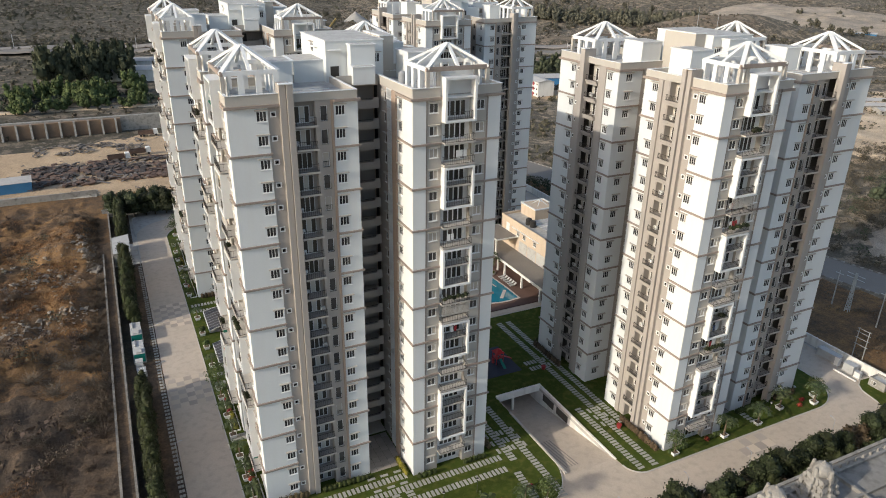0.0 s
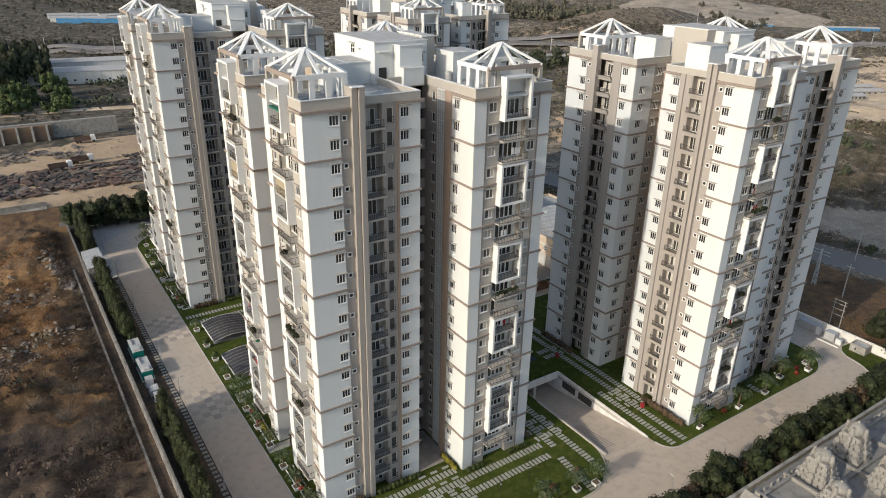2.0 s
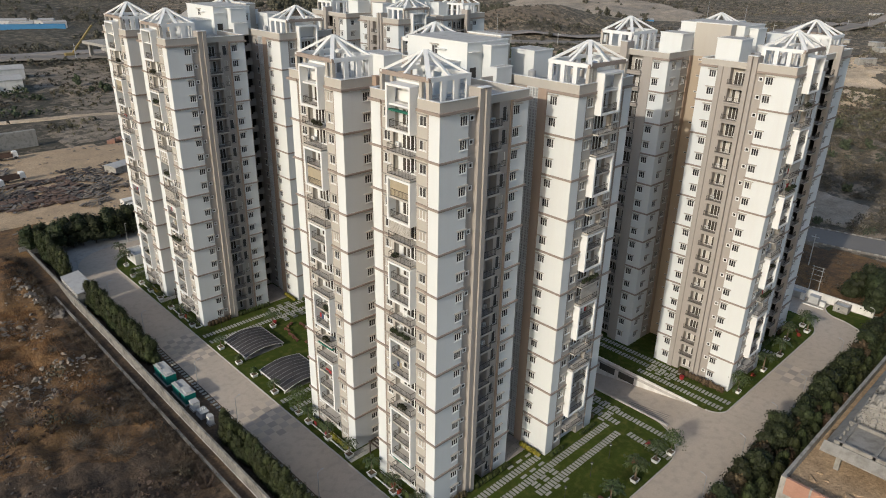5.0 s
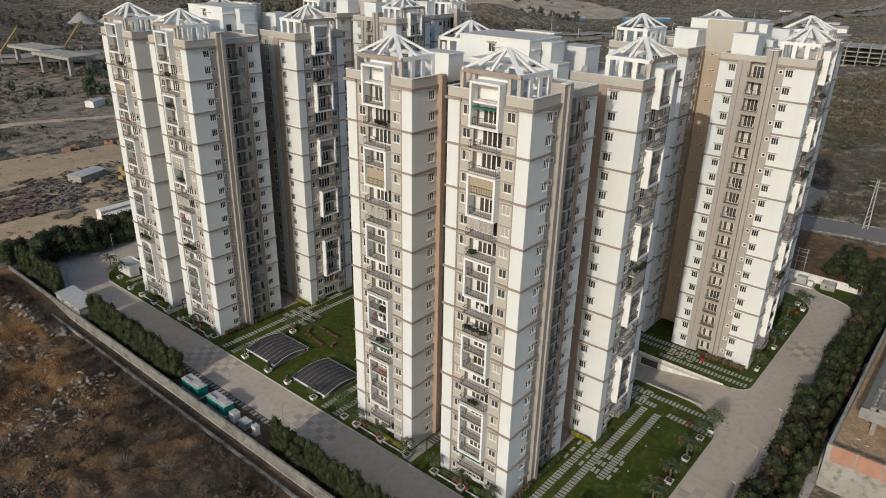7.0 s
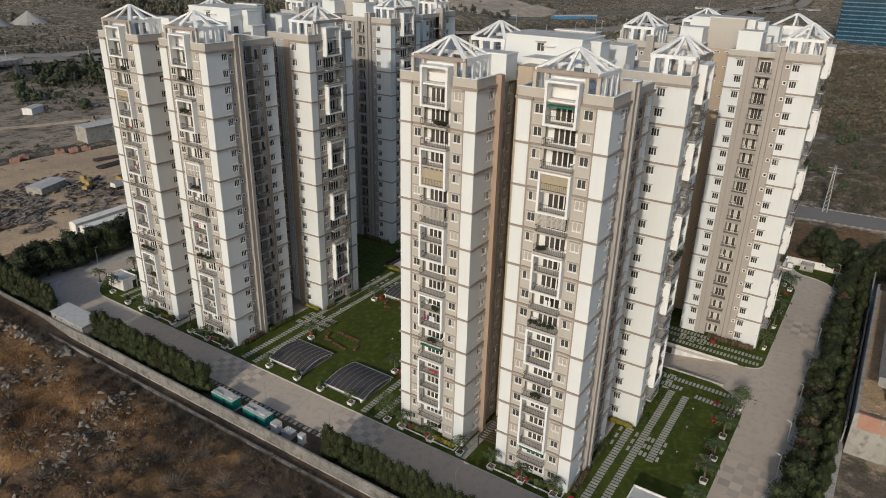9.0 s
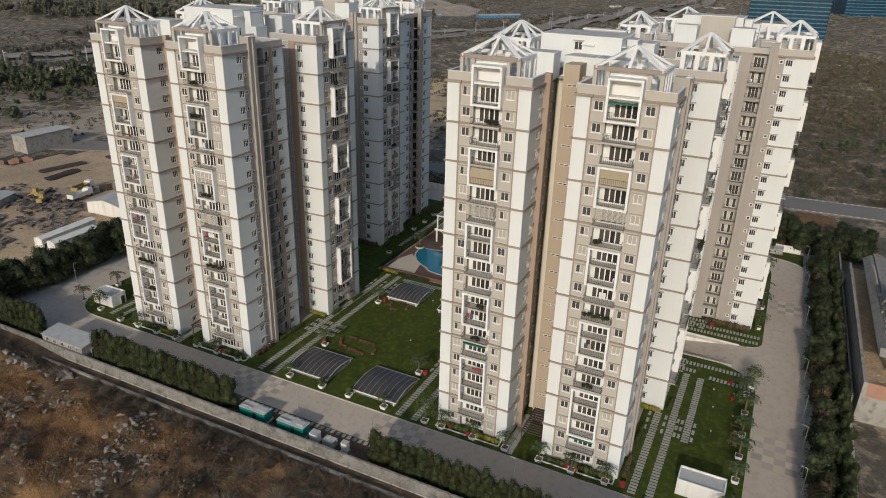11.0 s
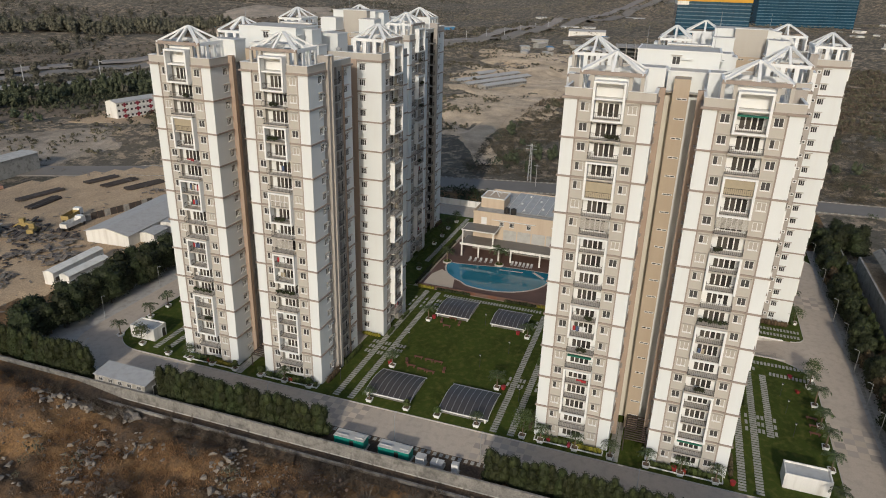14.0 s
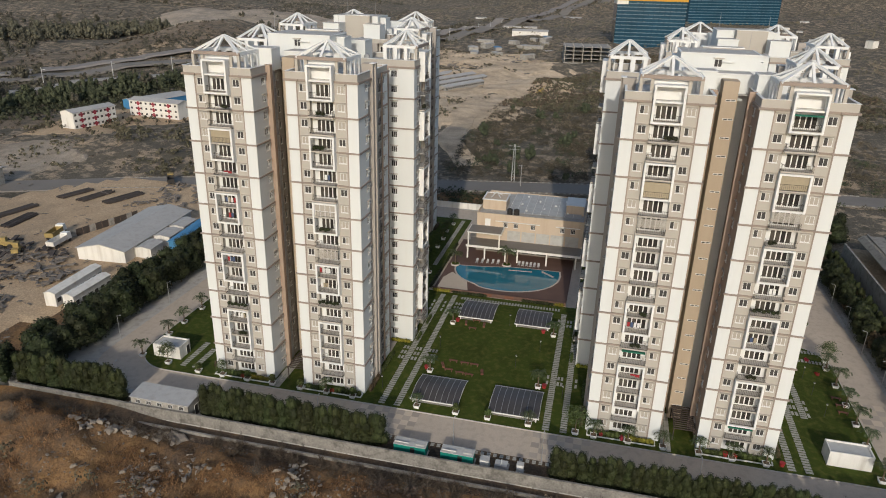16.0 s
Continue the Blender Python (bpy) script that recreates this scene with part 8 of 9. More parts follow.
def office(x, y, w, d, floors, rz, label, top=None):
    t = thing("office_tower", x, y, relief(x, y) - 2, label, "office building", "far office towers")
    t.rotation_euler = (0, 0, rz)
    h = floors * 4.0
    Mesh().box(-w / 2 + 0.4, w / 2 - 0.4, -d / 2 + 0.4, d / 2 - 0.4, -4, h, BLUEGLASS).add("curtain_wall", t, "dark blue glass curtain wall")
    bands = Mesh()
    for k in range(floors + 1):
        bands.box(-w / 2, w / 2, -d / 2, d / 2, k * 4.0 - 0.5, k * 4.0 + 0.5, BLUEBAND)
    tagged(bands.add("floor_band", t), "", "", "", "stuff")
    mm = Mesh()
    for i in range(int(d / 6) + 1):
        yy = -d / 2 + i * d / int(d / 6)
        mm.box(-w / 2 - 0.12, w / 2 + 0.12, yy - 0.15, yy + 0.15, 0, h, BLUEGLASS)
    tagged(mm.add("mullions", t), "", "", "", "stuff")
    if top:
        Mesh().box(-w / 2 - 0.3, w / 2 + 0.3, -d / 2 - 0.3, d / 2 + 0.3, h - 1, h + 6, top).add("crown_cladding", t, "orange crown cladding")
        Mesh().box(-w / 2 - 0.4, w / 2 + 0.4, d / 2 - 12, d / 2 + 0.4, h - 5, h - 1, CREAM).add("cladding_panel", t)
    else:
        Mesh().box(-w / 4, w / 4, -d / 4, d / 4, h, h + 5, GREYMETAL).add("plant_room", t)


office(790, 86, 40, 78, 14, 0.10, "dark blue glass office tower with orange crown", ORANGE)
office(1110, -40, 50, 150, 26, 0.40, "dark blue glass office tower")
office(1690, -290, 60, 90, 30, 0.5, "dark blue glass office tower")
office(1700, -410, 60, 110, 30, 0.5, "dark blue glass office tower")

# unfinished concrete frame
t = thing("unfinished_building", 600, 146, 0, "unfinished grey concrete frame building", "building")
t.rotation_euler = (0, 0, 0.12)
for k in range(5):
    Mesh().box(-18, 18, -22, 22, k * 3.6 - (1 if k == 0 else 0), k * 3.6 + 0.35, PLASTER).add("floor_slab", t)
for i in range(5):
    for j in range(6):
        Mesh().box(-17 + i * 8.4, -16.3 + i * 8.4, -21 + j * 8.3, -20.3 + j * 8.3, 0, 15.5, PLASTER).add("column", t)

# tracks, highway, rail masts
strip("dirt_track", [(186, 172), (225, 192), (300, 196), (360, 188), (470, 190), (580, 184)], 11, 0.5, PALEDIRT, "pale dirt track through the scrub", "road", 0.5)
patch("quarry_ground", [(330, 160), (420, 145), (520, 160), (640, 210), (620, 300), (500, 270), (400, 262), (340, 236), (240, 222), (230, 205)], 0.6, PALEDIRT, "pale bare quarry ground", 18)
patch("earth_cutting", [(196, 205), (260, 232), (330, 240), (340, 290), (250, 280), (200, 250)], 0.5, YARD, "tan earth cutting with loose soil", 10, 4.0)
strip("highway", [(-600, 655), (-70, 636), (30, 620), (180, 560), (300, 519), (420, 458), (540, 395), (700, 330), (930, 272), (1500, 150)], 16, 2.2, ASPHALT, "grey highway in the distance")
strip("railway", [(-600, 690), (-70, 668), (40, 650), (190, 590), (310, 549), (430, 488), (560, 422), (720, 352), (950, 296), (1500, 180)], 12, 2.4, RAIL, "railway line on pale ballast", "railway")
strip("side_road", [(-500, 405), (-50, 404), (14, 401), (60, 392), (112, 372)], 5, 0.5, PALEDIRT, "pale dirt side road", "road", 0.4)
strip("service_road", [(200, 515), (278, 488), (316, 478), (351, 457), (440, 405)], 8, 0.8, PLASTER, "pale service road", "road", 0.4)
for i in range(26):
    f = i / 25
    x, y = -60 + 1100 * f, 660 - 390 * f - 60 * math.sin(math.pi * f)
    t = thing("rail_mast", x, y, 3, "slim grey overhead line mast beside the railway", "mast", "rail masts")
    Mesh().box(-0.2, 0.2, -0.2, 0.2, 0, 10, GREYMETAL).add("pole", t)
    Mesh().box(-0.1, 0.1, -3, 0.1, 8.6, 8.9, GREYMETAL).add("arm", t)


def pylon(x, y, h, w):
    t = thing("lattice_mast", x, y, 0, "grey lattice power mast by the road", "mast", "power masts")
    n = int(h / 1.5)
    for sx in (-1, 1):
        for sy in (-1, 1):
            Mesh().bar((sx * w, sy * w, 0), (sx * w * 0.35, sy * w * 0.35, h), 0.14, 0.14, GREYMETAL).add("leg", t)
    for k in range(n):
        f0, f1 = k / n, (k + 1) / n
        a, b = w * (1 - 0.65 * f0), w * (1 - 0.65 * f1)
        m = Mesh()
        for s in (-1, 1):
            m.bar((-a, s * a, h * f0), (b, s * b, h * f1), 0.07, 0.07, GREYMETAL)
            m.bar((s * a, a, h * f0), (s * b, -b, h * f1), 0.07, 0.07, GREYMETAL)
        m.add("brace", t)
    for z in (0.86, 0.95):
        Mesh().bar((0, -2.2, h * z), (0, 2.2, h * z), 0.12, 0.12, GREYMETAL).add("cross_arm", t)


pylon(169.5, 152, 15, 0.6)
pylon(183.0, 66.0, 16, 0.7)
pylon(151.0, 88.0, 10, 0.4)
for x, y in ((163, 148), (168, 120), (175, 90), (151, 92), (150, 80)):
    t = thing("utility_pole", x, y, 0, "plain concrete utility pole by the road", "pole", "utility poles")
    Mesh().rod((0, 0, 0), (0, 0, 9), 0.16, CONCRETE, 7, 0.1).add("pole", t)
    Mesh().box(-0.06, 0.06, -1.0, 1.0, 8.2, 8.35, GREYMETAL).add("cross_arm", t)


# lorries, diggers and stock in the yard
def lorry(x, y, rz, body, cab=STEEL, label="dusty white tipper lorry parked on the yard"):
    t = thing("lorry", x, y, 0.3, label, "lorry", "yard lorries")
    t.rotation_euler = (0, 0, rz)
    Mesh().box(-4.2, 3.6, -0.5, 0.5, 0.7, 1.0, IRON).add("chassis", t)
    c = Mesh().solid([(2.0, -1.15, 0.8), (3.9, -1.15, 0.8), (3.9, 1.15, 0.8), (2.0, 1.15, 0.8)], [(2.0, -1.1, 2.9), (3.6, -1.1, 2.9), (3.6, 1.1, 2.9), (2.0, 1.1, 2.9)], cab)
    cb = c.add("cab", t)
    Mesh().solid([(3.88, -0.95, 1.75), (3.92, -0.95, 1.75), (3.92, 0.95, 1.75), (3.88, 0.95, 1.75)], [(3.66, -0.95, 2.7), (3.70, -0.95, 2.7), (3.70, 0.95, 2.7), (3.66, 0.95, 2.7)], GLASS).add("windscreen", cb)
    b = Mesh()
    b.box(-4.4, 1.8, -1.25, 1.25, 1.05, 1.2, body)
    for s in ((-4.4, 1.8, -1.25, -1.15), (-4.4, 1.8, 1.15, 1.25), (1.7, 1.8, -1.15, 1.15), (-4.4, -4.3, -1.15, 1.15)):
        b.box(*s, 1.2, 2.4, body)
    b.add("tipper_body", t)
    for wx in (-3.4, -2.2, 2.9):
        for s in (-1.05, 1.05):
            Mesh().rod((wx, s - 0.18, 0.5), (wx, s + 0.18, 0.5), 0.5, IRON, 12).add("wheel", t)


lorry(14.5, 328.5, 0.0, RUSTY)
lorry(66.0, 276.0, 0.25, YELLOW)
lorry(60.5, 270.0, 0.1, CREAM)
lorry(125.5, 277.0, 0.6, IRON, YELLOW, "yellow and black lorry parked by the road")
lorry(1.0, 291.0, 0.1, RUSTY)
lorry(9.0, 297.0, 0.1, RUSTY)


def digger(x, y, rz, label="dusty yellow wheel loader at rest"):
    t = thing("wheel_loader", x, y, 0.3, label, "digger", "yard diggers")
    t.rotation_euler = (0, 0, rz)
    Mesh().box(-2.4, 1.2, -0.9, 0.9, 0.8, 1.9, YELLOW).add("body", t)
    cab = Mesh().box(-0.6, 0.8, -0.7, 0.7, 1.9, 3.2, YELLOW).add("cab", t)
    Mesh().box(0.8, 0.83, -0.6, 0.6, 2.1, 3.0, GLASS).add("window", cab)
    for s in (-0.7, 0.7):
        Mesh().bar((0.9, s, 1.6), (3.0, s, 0.6), 0.2, 0.3, YELLOW).add("boom", t)
    Mesh().box(2.9, 3.7, -1.2, 1.2, 0.1, 0.9, RUSTY).add("bucket", t)
    for wx in (-1.5, 0.9):
        for s in (-1.0, 1.0):
            Mesh().rod((wx, s - 0.2, 0.65), (wx, s + 0.2, 0.65), 0.65, IRON, 12).add("wheel", t)


digger(51.5, 276.5, 0.5)
digger(54.0, 283.0, 2.0)
for i in range(5):
    digger(386 + i * 9, 166 - 1.6 * i + rp.uniform(-3, 3), rp.uniform(0, 6.28))

stock = random.Random(11)
for n, (x, y, L, rz) in enumerate(((103, 300.5, 13, -0.28), (102.5, 291.7, 14, -0.22), (103.5, 281, 15, -0.3), (80, 305.5, 17, -0.18), (74, 297, 14, 0.1))):
    t = thing("steel_stock", x, y, 0.3, "stack of dark steel sections lying in the yard", "steel stack", "steel stacks")
    t.rotation_euler = (0, 0, rz)
    for k in range(9):
        Mesh().box(-L / 2 + stock.uniform(0, 1), L / 2 - stock.uniform(0, 1), -1.8 + k * 0.42, -1.5 + k * 0.42, 0, 0.45 + stock.uniform(0, 0.3), DARKSTEEL).add("beam", t)


def rubbish(x0, x1, y0, y1, n, seed, material, name, label, s0=0.3, s1=1.2, along=None):
    """A heap of broken boards and blocks."""
    rs = np.random.RandomState(seed)
    kinds = []
    for k in range(6):
        a, b, c = rs.uniform(0.5, 1.6), rs.uniform(0.25, 0.7), rs.uniform(0.12, 0.4)
        tilt = rs.uniform(-0.25, 0.25)
        V = np.array([(sx * a, sy * b, sz * c + sx * tilt) for sz in (0, 1) for sx, sy in ((-1, -1), (1, -1), (1, 1), (-1, 1))])
        F = np.array([(3, 2, 1, 0), (4, 5, 6, 7), (0, 1, 5, 4), (1, 2, 6, 5), (2, 3, 7, 6), (3, 0, 4, 7)])
        kinds.append((V, F))
    P = [(rs.uniform(x0, x1), rs.uniform(y0, y1), rs.uniform(0.2, 0.9), rs.uniform(0, 6.28) if along is None else along + 1.571 * rs.randint(0, 2) + rs.normal() * 0.12, rs.uniform(s0, s1), 1, k) for k in range(n)]
    P = [p for p in P if noise.noise(Vector((p[0] * 0.11, p[1] * 0.16, seed))) > -0.08]
    return tagged(scatter(name, kinds, P, material), label, "rubble", "", "stuff")


rubbish(-32, 22, 264, 290, 1500, 31, DARKSTEEL, "scrap_heap", "dark heaps of scrap boards and formwork", 0.5, 1.3, 0.15)
rubbish(-32, 24, 262, 292, 1100, 38, RUSTY, "scrap_heap", "brown heaps of scrap boards and formwork", 0.5, 1.3, 0.15)
rubbish(-30, 26, 262, 292, 300, 32, RUBBLE, "rubble_heap", "grey heaps of broken concrete and stone")
rubbish(18, 52, 252, 290, 900, 33, RUBBLE, "rubble_heap", "grey heaps of broken concrete and stone")
rubbish(22, 60, 262, 300, 500, 34, DARKSTEEL, "scrap_heap", "dark heaps of scrap boards and formwork", 0.3, 1.2, 0.3)
rubbish(-30, 10, 306, 322, 350, 35, RUBBLE, "rubble_heap", "grey heaps of broken concrete and stone")
rubbish(95, 125, 255, 275, 260, 36, RUBBLE, "rubble_heap", "grey heaps of broken concrete and stone")
rubbish(-60, 110, 240, 330, 500, 37, RUBBLE, "rubble_heap", "stray stones and boards on the bare earth", 0.2, 0.7)
tagged(scatter("yard_stones", ROCKS, field(500, -60, 125, 236, 345, 0.2, 0.9, lambda x, y: True, 0.0, (0.4, 0.8)), STONE), "stray stones on the yard", "rocks", "", "stuff")

# scrub and trees towards the horizon
def outside(x, y):
    if -12 < x < 131 and 30 < y < 233:
        return False
    return not (-60 < x < 128 and 236 < y < 338)


def near_road(x, y):
    for (xa, ya), (xb, yb) in zip(EAST, EAST[1:]):
        if min(ya, yb) - 2 <= y <= max(ya, yb) + 2:
            f = (y - ya) / (yb - ya)
            if abs(x - (xa + (xb - xa) * f)) < 9.5:
                return True
    return False


FARDRY = leaf_material("far_dry_scrub", (0.155, 0.128, 0.096), 0.28, 0.9)


GREENBELT = leaf_material("green_tree_belt", (0.062, 0.072, 0.043), 0.3, 0.9)


def thicket(x, y):
    """The dense thorn scrub between the public road, the dirt track and the offices."""
    return not near_road(x, y) and not (188 < x < 222 and 83 < y < 115) and y < 184 - 10 * smooth(330, 380, x) - 55 * smooth(430, 560, x) and x > 172


def belt(n, pts, wide, smin, smax):
    """Trees along a line."""
    out = []
    for _ in range(n):
        k = rw.randint(0, len(pts) - 1)
        f = rw.rand()
        x, y = (a + (b - a) * f + rw.normal() * wide for a, b in zip(pts[k], pts[k + 1]))
        s = smin + (smax - smin) * rw.rand() ** 2
        out.append((x, y, relief(x, y) - 0.1, rw.uniform(0, 6.28), s, rw.uniform(0.8, 1.3), rw.randint(0, 99)))
    return out


tagged(scatter("roadside_scrub", BUSHES, field(2000, 172, 330, 10, 190, 0.9, 2.2, lambda x, y: thicket(x, y) and patchy(x, y, 0.03, 2.0, -0.35), 0.1), SCRUB), "dense grey green thorn scrub beyond the road", "scrub", "", "stuff")
tagged(scatter("roadside_dry_scrub", BUSHES, field(2000, 172, 345, -10, 190, 0.8, 2.0, lambda x, y: thicket(x, y) and patchy(x, y, 0.03, 5.0, -0.2), 0.1), DRY), "dense dry brown thorn scrub beyond the road", "scrub", "", "stuff")
tagged(scatter("green_roadside_bushes", BUSHES, field(420, 172, 330, 0, 190, 1.0, 2.4, lambda x, y: thicket(x, y) and patchy(x, y, 0.04, 8.0, 0.05), 0.1), GREENBELT), "green thorn bushes near the road", "scrub", "", "stuff")
tagged(scatter("thicket_scrub", FARBUSH, field(8200, 320, 640, -60, 190, 0.8, 1.8, thicket, 0.1), SCRUB), "dense grey green thorn scrub on rising ground", "scrub", "", "stuff")
tagged(scatter("thicket_dry_scrub", FARBUSH, field(5200, 320, 640, -60, 190, 0.8, 1.8, lambda x, y: thicket(x, y) and patchy(x, y, 0.02, 5.0, -0.1), 0.1), DRY), "dense dry brown scrub on rising ground", "scrub", "", "stuff")
tagged(scatter("verge_scrub", BUSHES, field(320, 132, 172, 50, 225, 0.5, 1.3, lambda x, y: not near_road(x, y) and patchy(x, y, 0.08, 6.0, -0.1), 0.1), DRY), "low dry scrub on the verge", "scrub", "", "stuff")
tagged(scatter("verge_trees", BUSHES, field(110, 131, 148, 150, 226, 1.4, 2.6, lambda x, y: not near_road(x, y), 0.1), LEAFDARK), "dark trees beside the public road", "trees", "", "stuff")
tagged(scatter("cutting_scrub", FARBUSH, field(1800, 130, 345, 205, 400, 0.7, 1.9, lambda x, y: not near_road(x, y) and patchy(x, y, 0.03, 31.0, 0.0), 0.1), SCRUB), "thorn scrub on the tan cutting", "scrub", "", "stuff")
tagged(scatter("cutting_rocks", ROCKS, field(700, 128, 215, 262, 370, 0.4, 1.5, lambda x, y: not near_road(x, y) and patchy(x, y, 0.03, 41.0, 0.0), 0.25, (0.5, 0.9)), STONE), "pale broken rock beyond the yard road", "rocks", "", "stuff")
tagged(scatter("quarry_scrub", FARBUSH, field(900, 300, 640, 150, 300, 0.6, 1.7, lambda x, y: patchy(x, y, 0.03, 37.0, 0.08) and y > 196, 0.1), SCRUB), "thorn scrub on the bare quarry ground", "scrub", "", "stuff")
rubbish(480, 620, 180, 262, 420, 51, RUBBLE, "rubble_heap", "heaps of broken stone on the quarry ground", 0.8, 2.4)
tagged(scatter("road_rocks", ROCKS, field(160, 186, 216, 78, 118, 0.6, 2.0, lambda x, y: not near_road(x, y), 0.25, (0.5, 0.9)), STONE), "pale rock outcrop in the scrub", "rocks", "", "stuff")
tagged(scatter("far_scrub", FARBUSH, field(11000, -420, 1000, 300, 1100, 0.6, 1.7, lambda x, y: outside(x, y) and not near_road(x, y) and patchy(x, y, 0.009, 2.0, -0.08), 0.1), SCRUB), "far scrub on the plain", "scrub", "", "stuff")
tagged(scatter("far_dry_scrub", FARBUSH, field(6000, 560, 1400, -420, 480, 0.8, 2.0, lambda x, y: patchy(x, y, 0.009, 8.0, -0.05), 0.1), FARDRY), "far dry scrub on the plain", "scrub", "", "stuff")
tagged(scatter("far_woods", FARBUSH, field(8000, -500, 1400, 480, 1250, 1.1, 2.6, lambda x, y: patchy(x, y, 0.006, 11.0, 0.06), 0.1), FARLEAF), "dark far trees in belts on the plain", "trees", "", "stuff")
tagged(scatter("hill_scrub", FARBUSH, field(4500, -600, 2000, 900, 1900, 1.8, 4.0, lambda x, y: patchy(x, y, 0.004, 19.0, -0.15), 0.1), FARLEAF), "grey scrub on the far hills", "scrub", "", "stuff")
tagged(scatter("depot_trees", FARBUSH, field(300, -60, 60, 405, 478, 1.2, 2.4, lambda x, y: patchy(x, y, 0.02, 3.0, 0.0), 0.1), GREENBELT), "green trees beyond the yard", "trees", "", "stuff")
GROVE = [leaf_cloud(np.random.RandomState(260 + i), 240, [(0.9 * math.cos(2.3 * k + i), 0.9 * math.sin(2.3 * k + i), 1.3 + 0.5 * k, 1.15 - 0.12 * k, 1.15 - 0.12 * k, 0.95) for k in range(5)], 0.5) for i in range(4)]
LIGHTGROVE = leaf_material("light_green_trees", (0.085, 0.115, 0.045), 0.35, 0.9)
tagged(scatter("grove_trees", GROVE, field(58, -45, 20, 396, 446, 1.5, 2.8, lambda x, y: patchy(x, y, 0.05, 5.0, -0.25), 0.1, (0.9, 1.3)), LIGHTGROVE), "light green grove beside the depot", "trees", "", "stuff")
tagged(scatter("tall_trees", GROVE, field(34, -30, 16, 470, 520, 2.8, 4.4, lambda x, y: True, 0.1, (1.2, 1.8)), GREENBELT), "tall dark grey green trees behind the grove", "trees", "", "stuff")
tagged(scatter("rail_grove", GROVE, belt(240, [(150, 500), (207, 456), (260, 436), (330, 418), (420, 372)], 10, 1.2, 2.6), GREENBELT), "dark green trees between highway and blocks", "trees", "", "stuff")
tagged(scatter("plain_trees", GROVE, field(150, 60, 900, 420, 900, 1.3, 2.6, lambda x, y: outside(x, y) and patchy(x, y, 0.006, 11.0, 0.0), 0.1), FARLEAF), "dark rounded trees on the plain", "trees", "", "stuff")
tagged(scatter("works_trees", GROVE, field(34, 78, 172, 386, 486, 0.8, 2.0, lambda x, y: patchy(x, y, 0.035, 7.0, 0.1), 0.1), GREENBELT), "dark green trees round the viaduct works", "trees", "", "stuff")
tagged(scatter("works_bushes", FARBUSH, field(420, 40, 172, 340, 520, 0.7, 1.8, lambda x, y: patchy(x, y, 0.03, 7.0, 0.12), 0.1), SCRUB), "grey green bushes on the works ground", "scrub", "", "stuff")
tagged(scatter("belt_woods", GROVE, belt(330, [(452, 862), (505, 790), (545, 735), (590, 690), (650, 640)], 16, 1.8, 3.6), FARLEAF), "dense dark wood beyond the railway", "trees", "", "stuff")
tagged(scatter("roadside_trees", GROVE, field(46, 175, 330, 20, 180, 0.9, 1.7, lambda x, y: thicket(x, y) and patchy(x, y, 0.04, 8.0, 0.0), 0.1), GREENBELT), "dark green trees among the thorn scrub", "trees", "", "stuff")
tagged(scatter("block_trees", FARBUSH, belt(1300, [(150, 480), (207, 436), (260, 420), (330, 405), (390, 380)], 13, 1.0, 2.3), GREENBELT), "dark green tree belt behind the white blocks", "trees", "", "stuff")
tagged(scatter("rail_trees", FARBUSH, belt(1500, [(-300, 705), (-70, 690), (60, 672), (200, 615), (330, 566), (470, 500), (600, 430), (760, 372), (950, 320), (1350, 165)], 9, 1.1, 2.6), FARLEAF), "dark trees beside the railway", "trees", "", "stuff")
tagged(scatter("highway_trees", FARBUSH, belt(900, [(30, 600), (180, 540), (300, 498), (420, 436), (540, 372), (700, 310), (930, 250)], 8, 1.0, 2.3), FARLEAF), "dark trees beside the highway", "trees", "", "stuff")

def gravel_heap(x, y, r, h):
    """A cone of tipped gravel with a slumped, uneven skirt."""
    V, F, rings, seg = [], [], 7, 20
    for i in range(rings + 1):
        for j in range(seg):
            a, f = 2 * math.pi * j / seg, i / rings
            q = r * f * (1 + 0.22 * noise.noise(Vector((math.cos(a) * 1.3 + x, math.sin(a) * 1.3, f))))
            V.append((q * math.cos(a), q * math.sin(a), h * (1 - f) ** 1.15 - 0.4))
            if i < rings:
                F.append((i * seg + j, (i + 1) * seg + j, (i + 1) * seg + (j + 1) % seg, i * seg + (j + 1) % seg))
    me = bpy.data.meshes.new("gravel_heap")
    me.from_pydata(V, [], F)
    me.materials.append(GRAVEL)
    ob = tagged(new("gravel_heap", me), "tall cone of pale grey tipped gravel", "gravel heap", "gravel heaps")
    ob.location = (x, y, relief(x, y))


GRAVEL = mat("grey_gravel", (0.30, 0.29, 0.27), 0.95, 0.2, 0.2, 3, 0.4)
shed(43, 287, 11, 6, 2.8, 0.35, PLASTER, SHEET, "yard_hut", "low grey hut with a sheet roof among the scrap", 0.4)
for i, (x, y) in enumerate(((54, 330), (58.5, 332), (71, 329), (75.5, 327), (80, 325.5))):
    t = thing("brick_stack", x, y, relief(x, y) + 0.1, "low stack of red brown bricks on bare earth", "brick stack", "brick stacks")
    t.rotation_euler = (0, 0, -0.35)
    for k in range(3):
        Mesh().box(-1.6 + k * 1.1, -0.6 + k * 1.1, -1.3, 1.3, 0, 1.2 + 0.25 * ((i + k) % 3), BRICKRED).add("pallet_load", t)
gravel_heap(286, 832, 17, 12)
gravel_heap(318, 822, 19, 13)
shed(102, 407, 9, 5, 3.2, 0.5, CREAM, SHEET, "site_hut", "small white site hut on the works ground", 0.5)

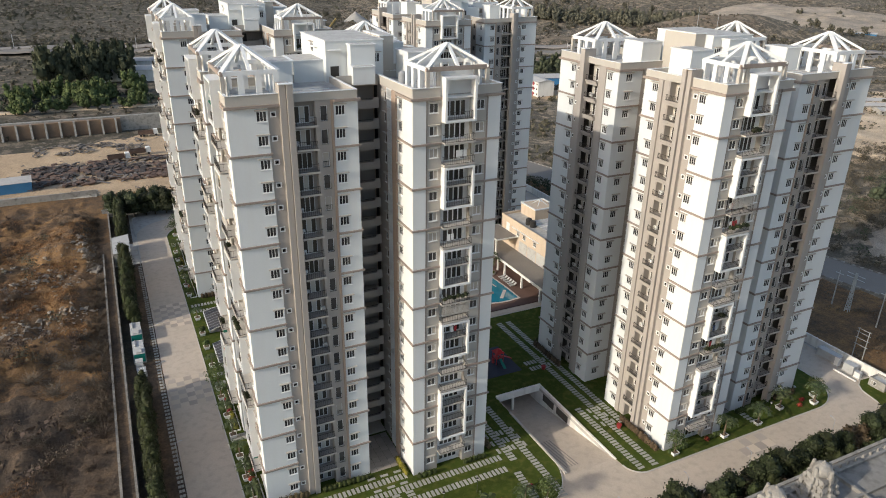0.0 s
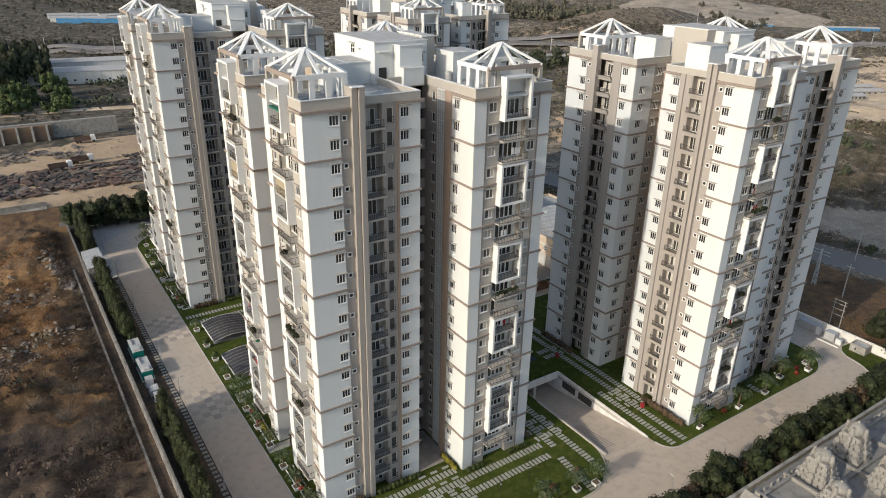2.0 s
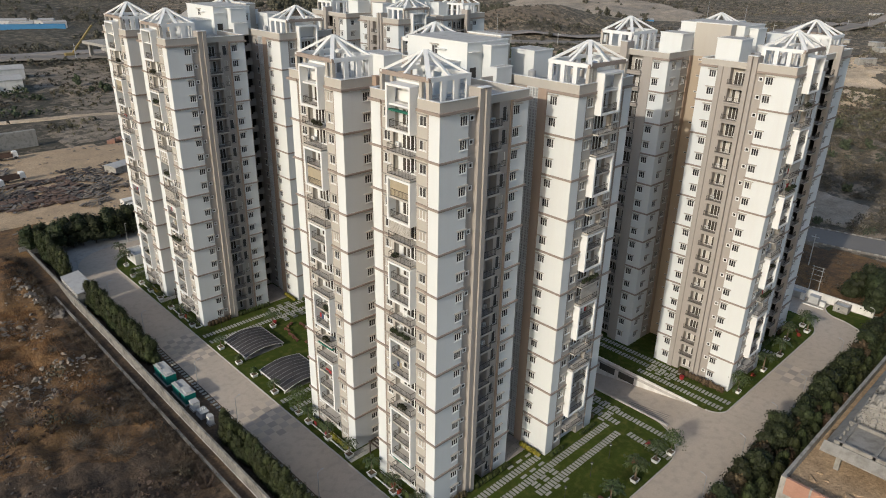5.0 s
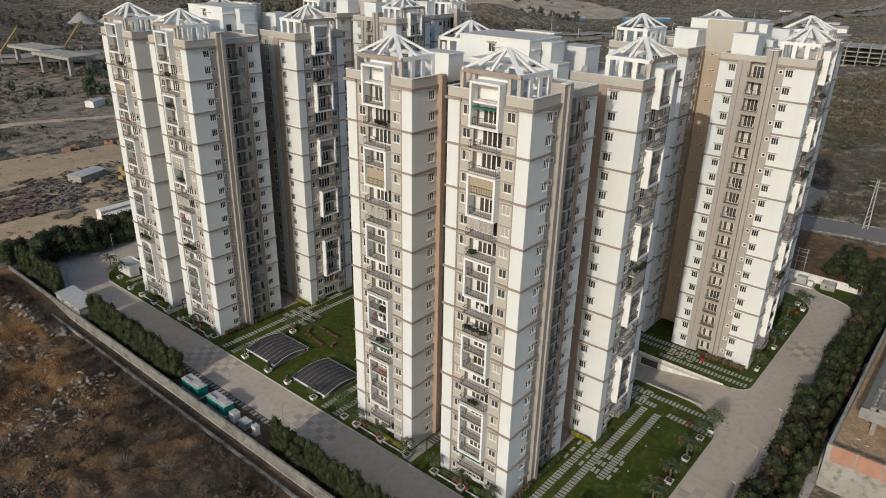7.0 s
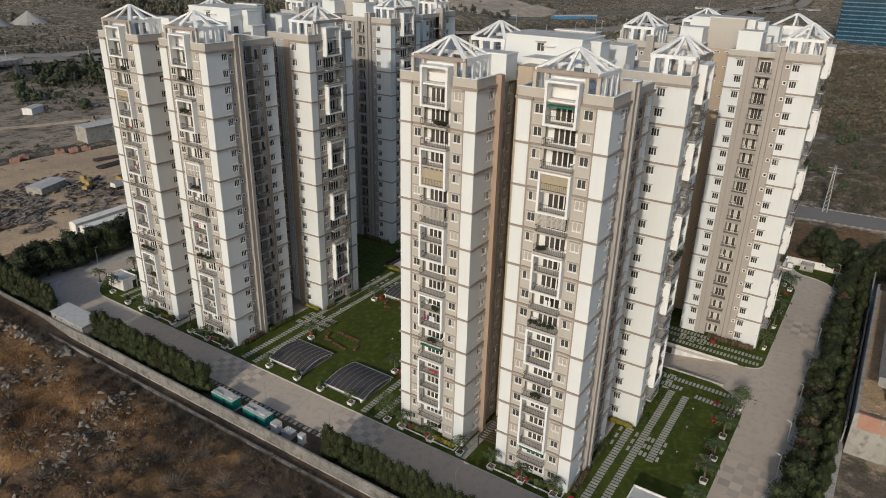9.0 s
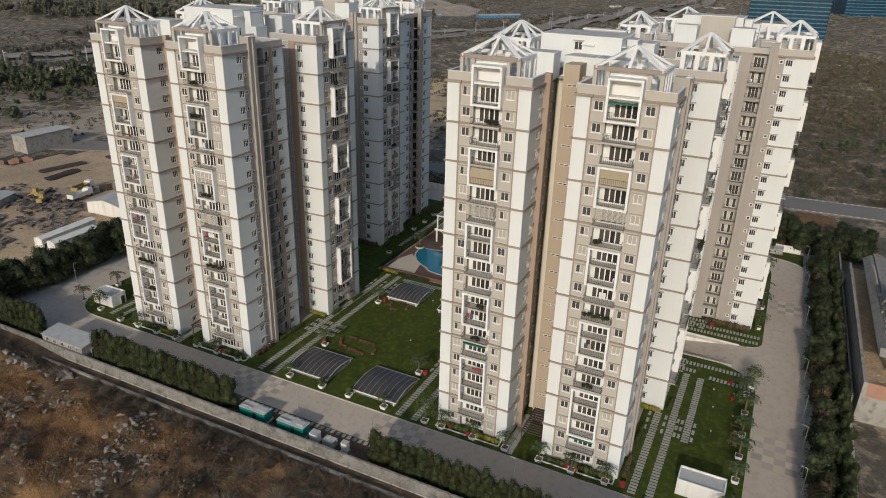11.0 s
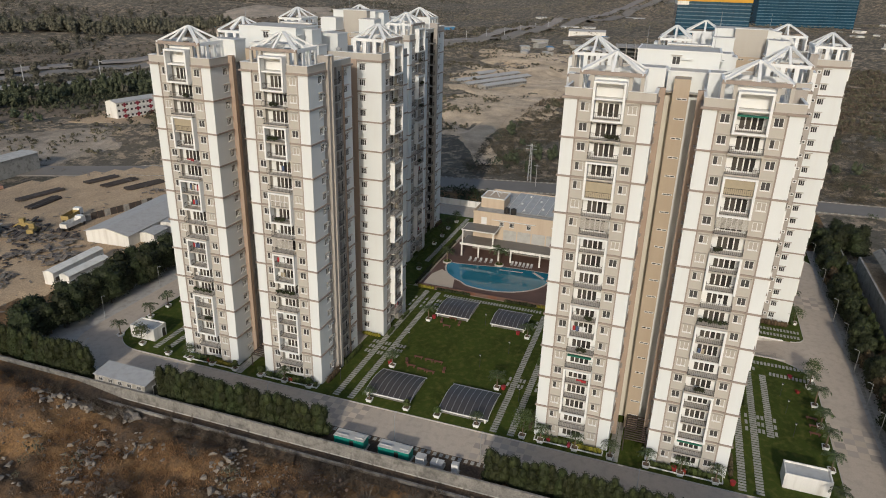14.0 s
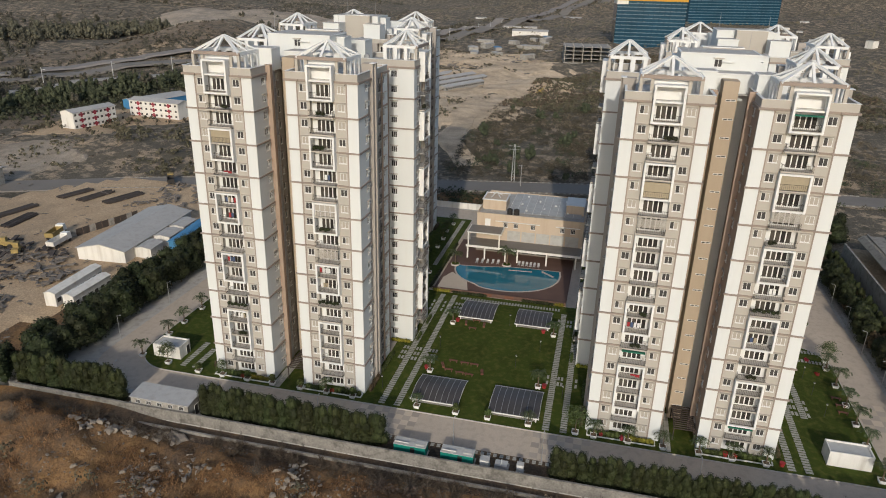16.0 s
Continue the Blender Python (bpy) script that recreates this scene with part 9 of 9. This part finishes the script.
# pale spoil heap and the viaduct under construction
m = Mesh()
SPOIL = soil_material("spoil_earth", (0.42, 0.35, 0.28), (0.32, 0.27, 0.215), (0.21, 0.185, 0.155), 0.03, 0.1, 1.0)
N1, N2 = 30, 72
hv, hf = [], []
for i in range(N1 + 1):
    for j in range(N2):
        a, f = 2 * math.pi * j / N2, i / N1
        x, y = 800 + 130 * f * math.cos(a) * (1 + 0.2 * noise.noise(Vector((math.cos(a), math.sin(a), 3)))), 600 + 150 * f * math.sin(a)
        zz = 8 * (1 - smooth(0.7, 1.0, f)) * (0.85 + 0.4 * noise.noise(Vector((x * 0.02, y * 0.02, 9)))) + 2.5 * noise.noise(Vector((x * 0.05, y * 0.05, 2))) * (1 - f)
        hv.append((x, y, relief(x, y) + zz - 1.5 * f))
for i in range(N1):
    for j in range(N2):
        hf.append((i * N2 + j, (i + 1) * N2 + j, (i + 1) * N2 + (j + 1) % N2, i * N2 + (j + 1) % N2))
me = bpy.data.meshes.new("spoil_heap")
me.from_pydata(hv, [], hf)
me.materials.append(SPOIL)
tagged(new("spoil_heap", me), "pale flat-topped spoil heap far off", "hill", "", "structure")
for x, y, L, rz in ((655, 640, 60, -1.1), (690, 570, 60, -1.1), (725, 505, 60, -1.0), (800, 425, 60, -0.7)):
    shed(x, y, L, 10, 6, rz, BLUESHEET, SHEET, "blue_shed", "long blue sheet-metal shed below the spoil heap", 1.2)
t = thing("viaduct", 140, 545, 0, "unfinished concrete viaduct deck on piers", "bridge")
t.rotation_euler = (0, 0, -1.45)
for k in range(2):
    for i in range(5):
        Mesh().box(-40 + k * 46, 2 + k * 46, -9 + i * 3.6 - k * 8, -6 + i * 3.6 - k * 8, 11, 13, PLASTER).add("girder", t)
    for px in (-36, -4):
        for py in (-7, 5):
            Mesh().box(px + k * 46, px + 2.4 + k * 46, py - k * 8, py + 2.4 - k * 8, -4, 11, PLASTER).add("pier", t)
for cx, cy in ((118, 590), (176, 620)):
    t = thing("crane", cx, cy, relief(cx, cy), "yellow crawler crane with lowered jib", "crane", "viaduct cranes")
    Mesh().box(-3, 3, -2, 2, 0.5, 4, YELLOW).add("body", t)
    Mesh().box(-3.5, 3.5, -2.5, 2.5, 0, 0.8, IRON).add("track", t)
    Mesh().bar((2, 0, 3), (20, 3, 22), 1.2, 1.2, YELLOW).add("jib", t)
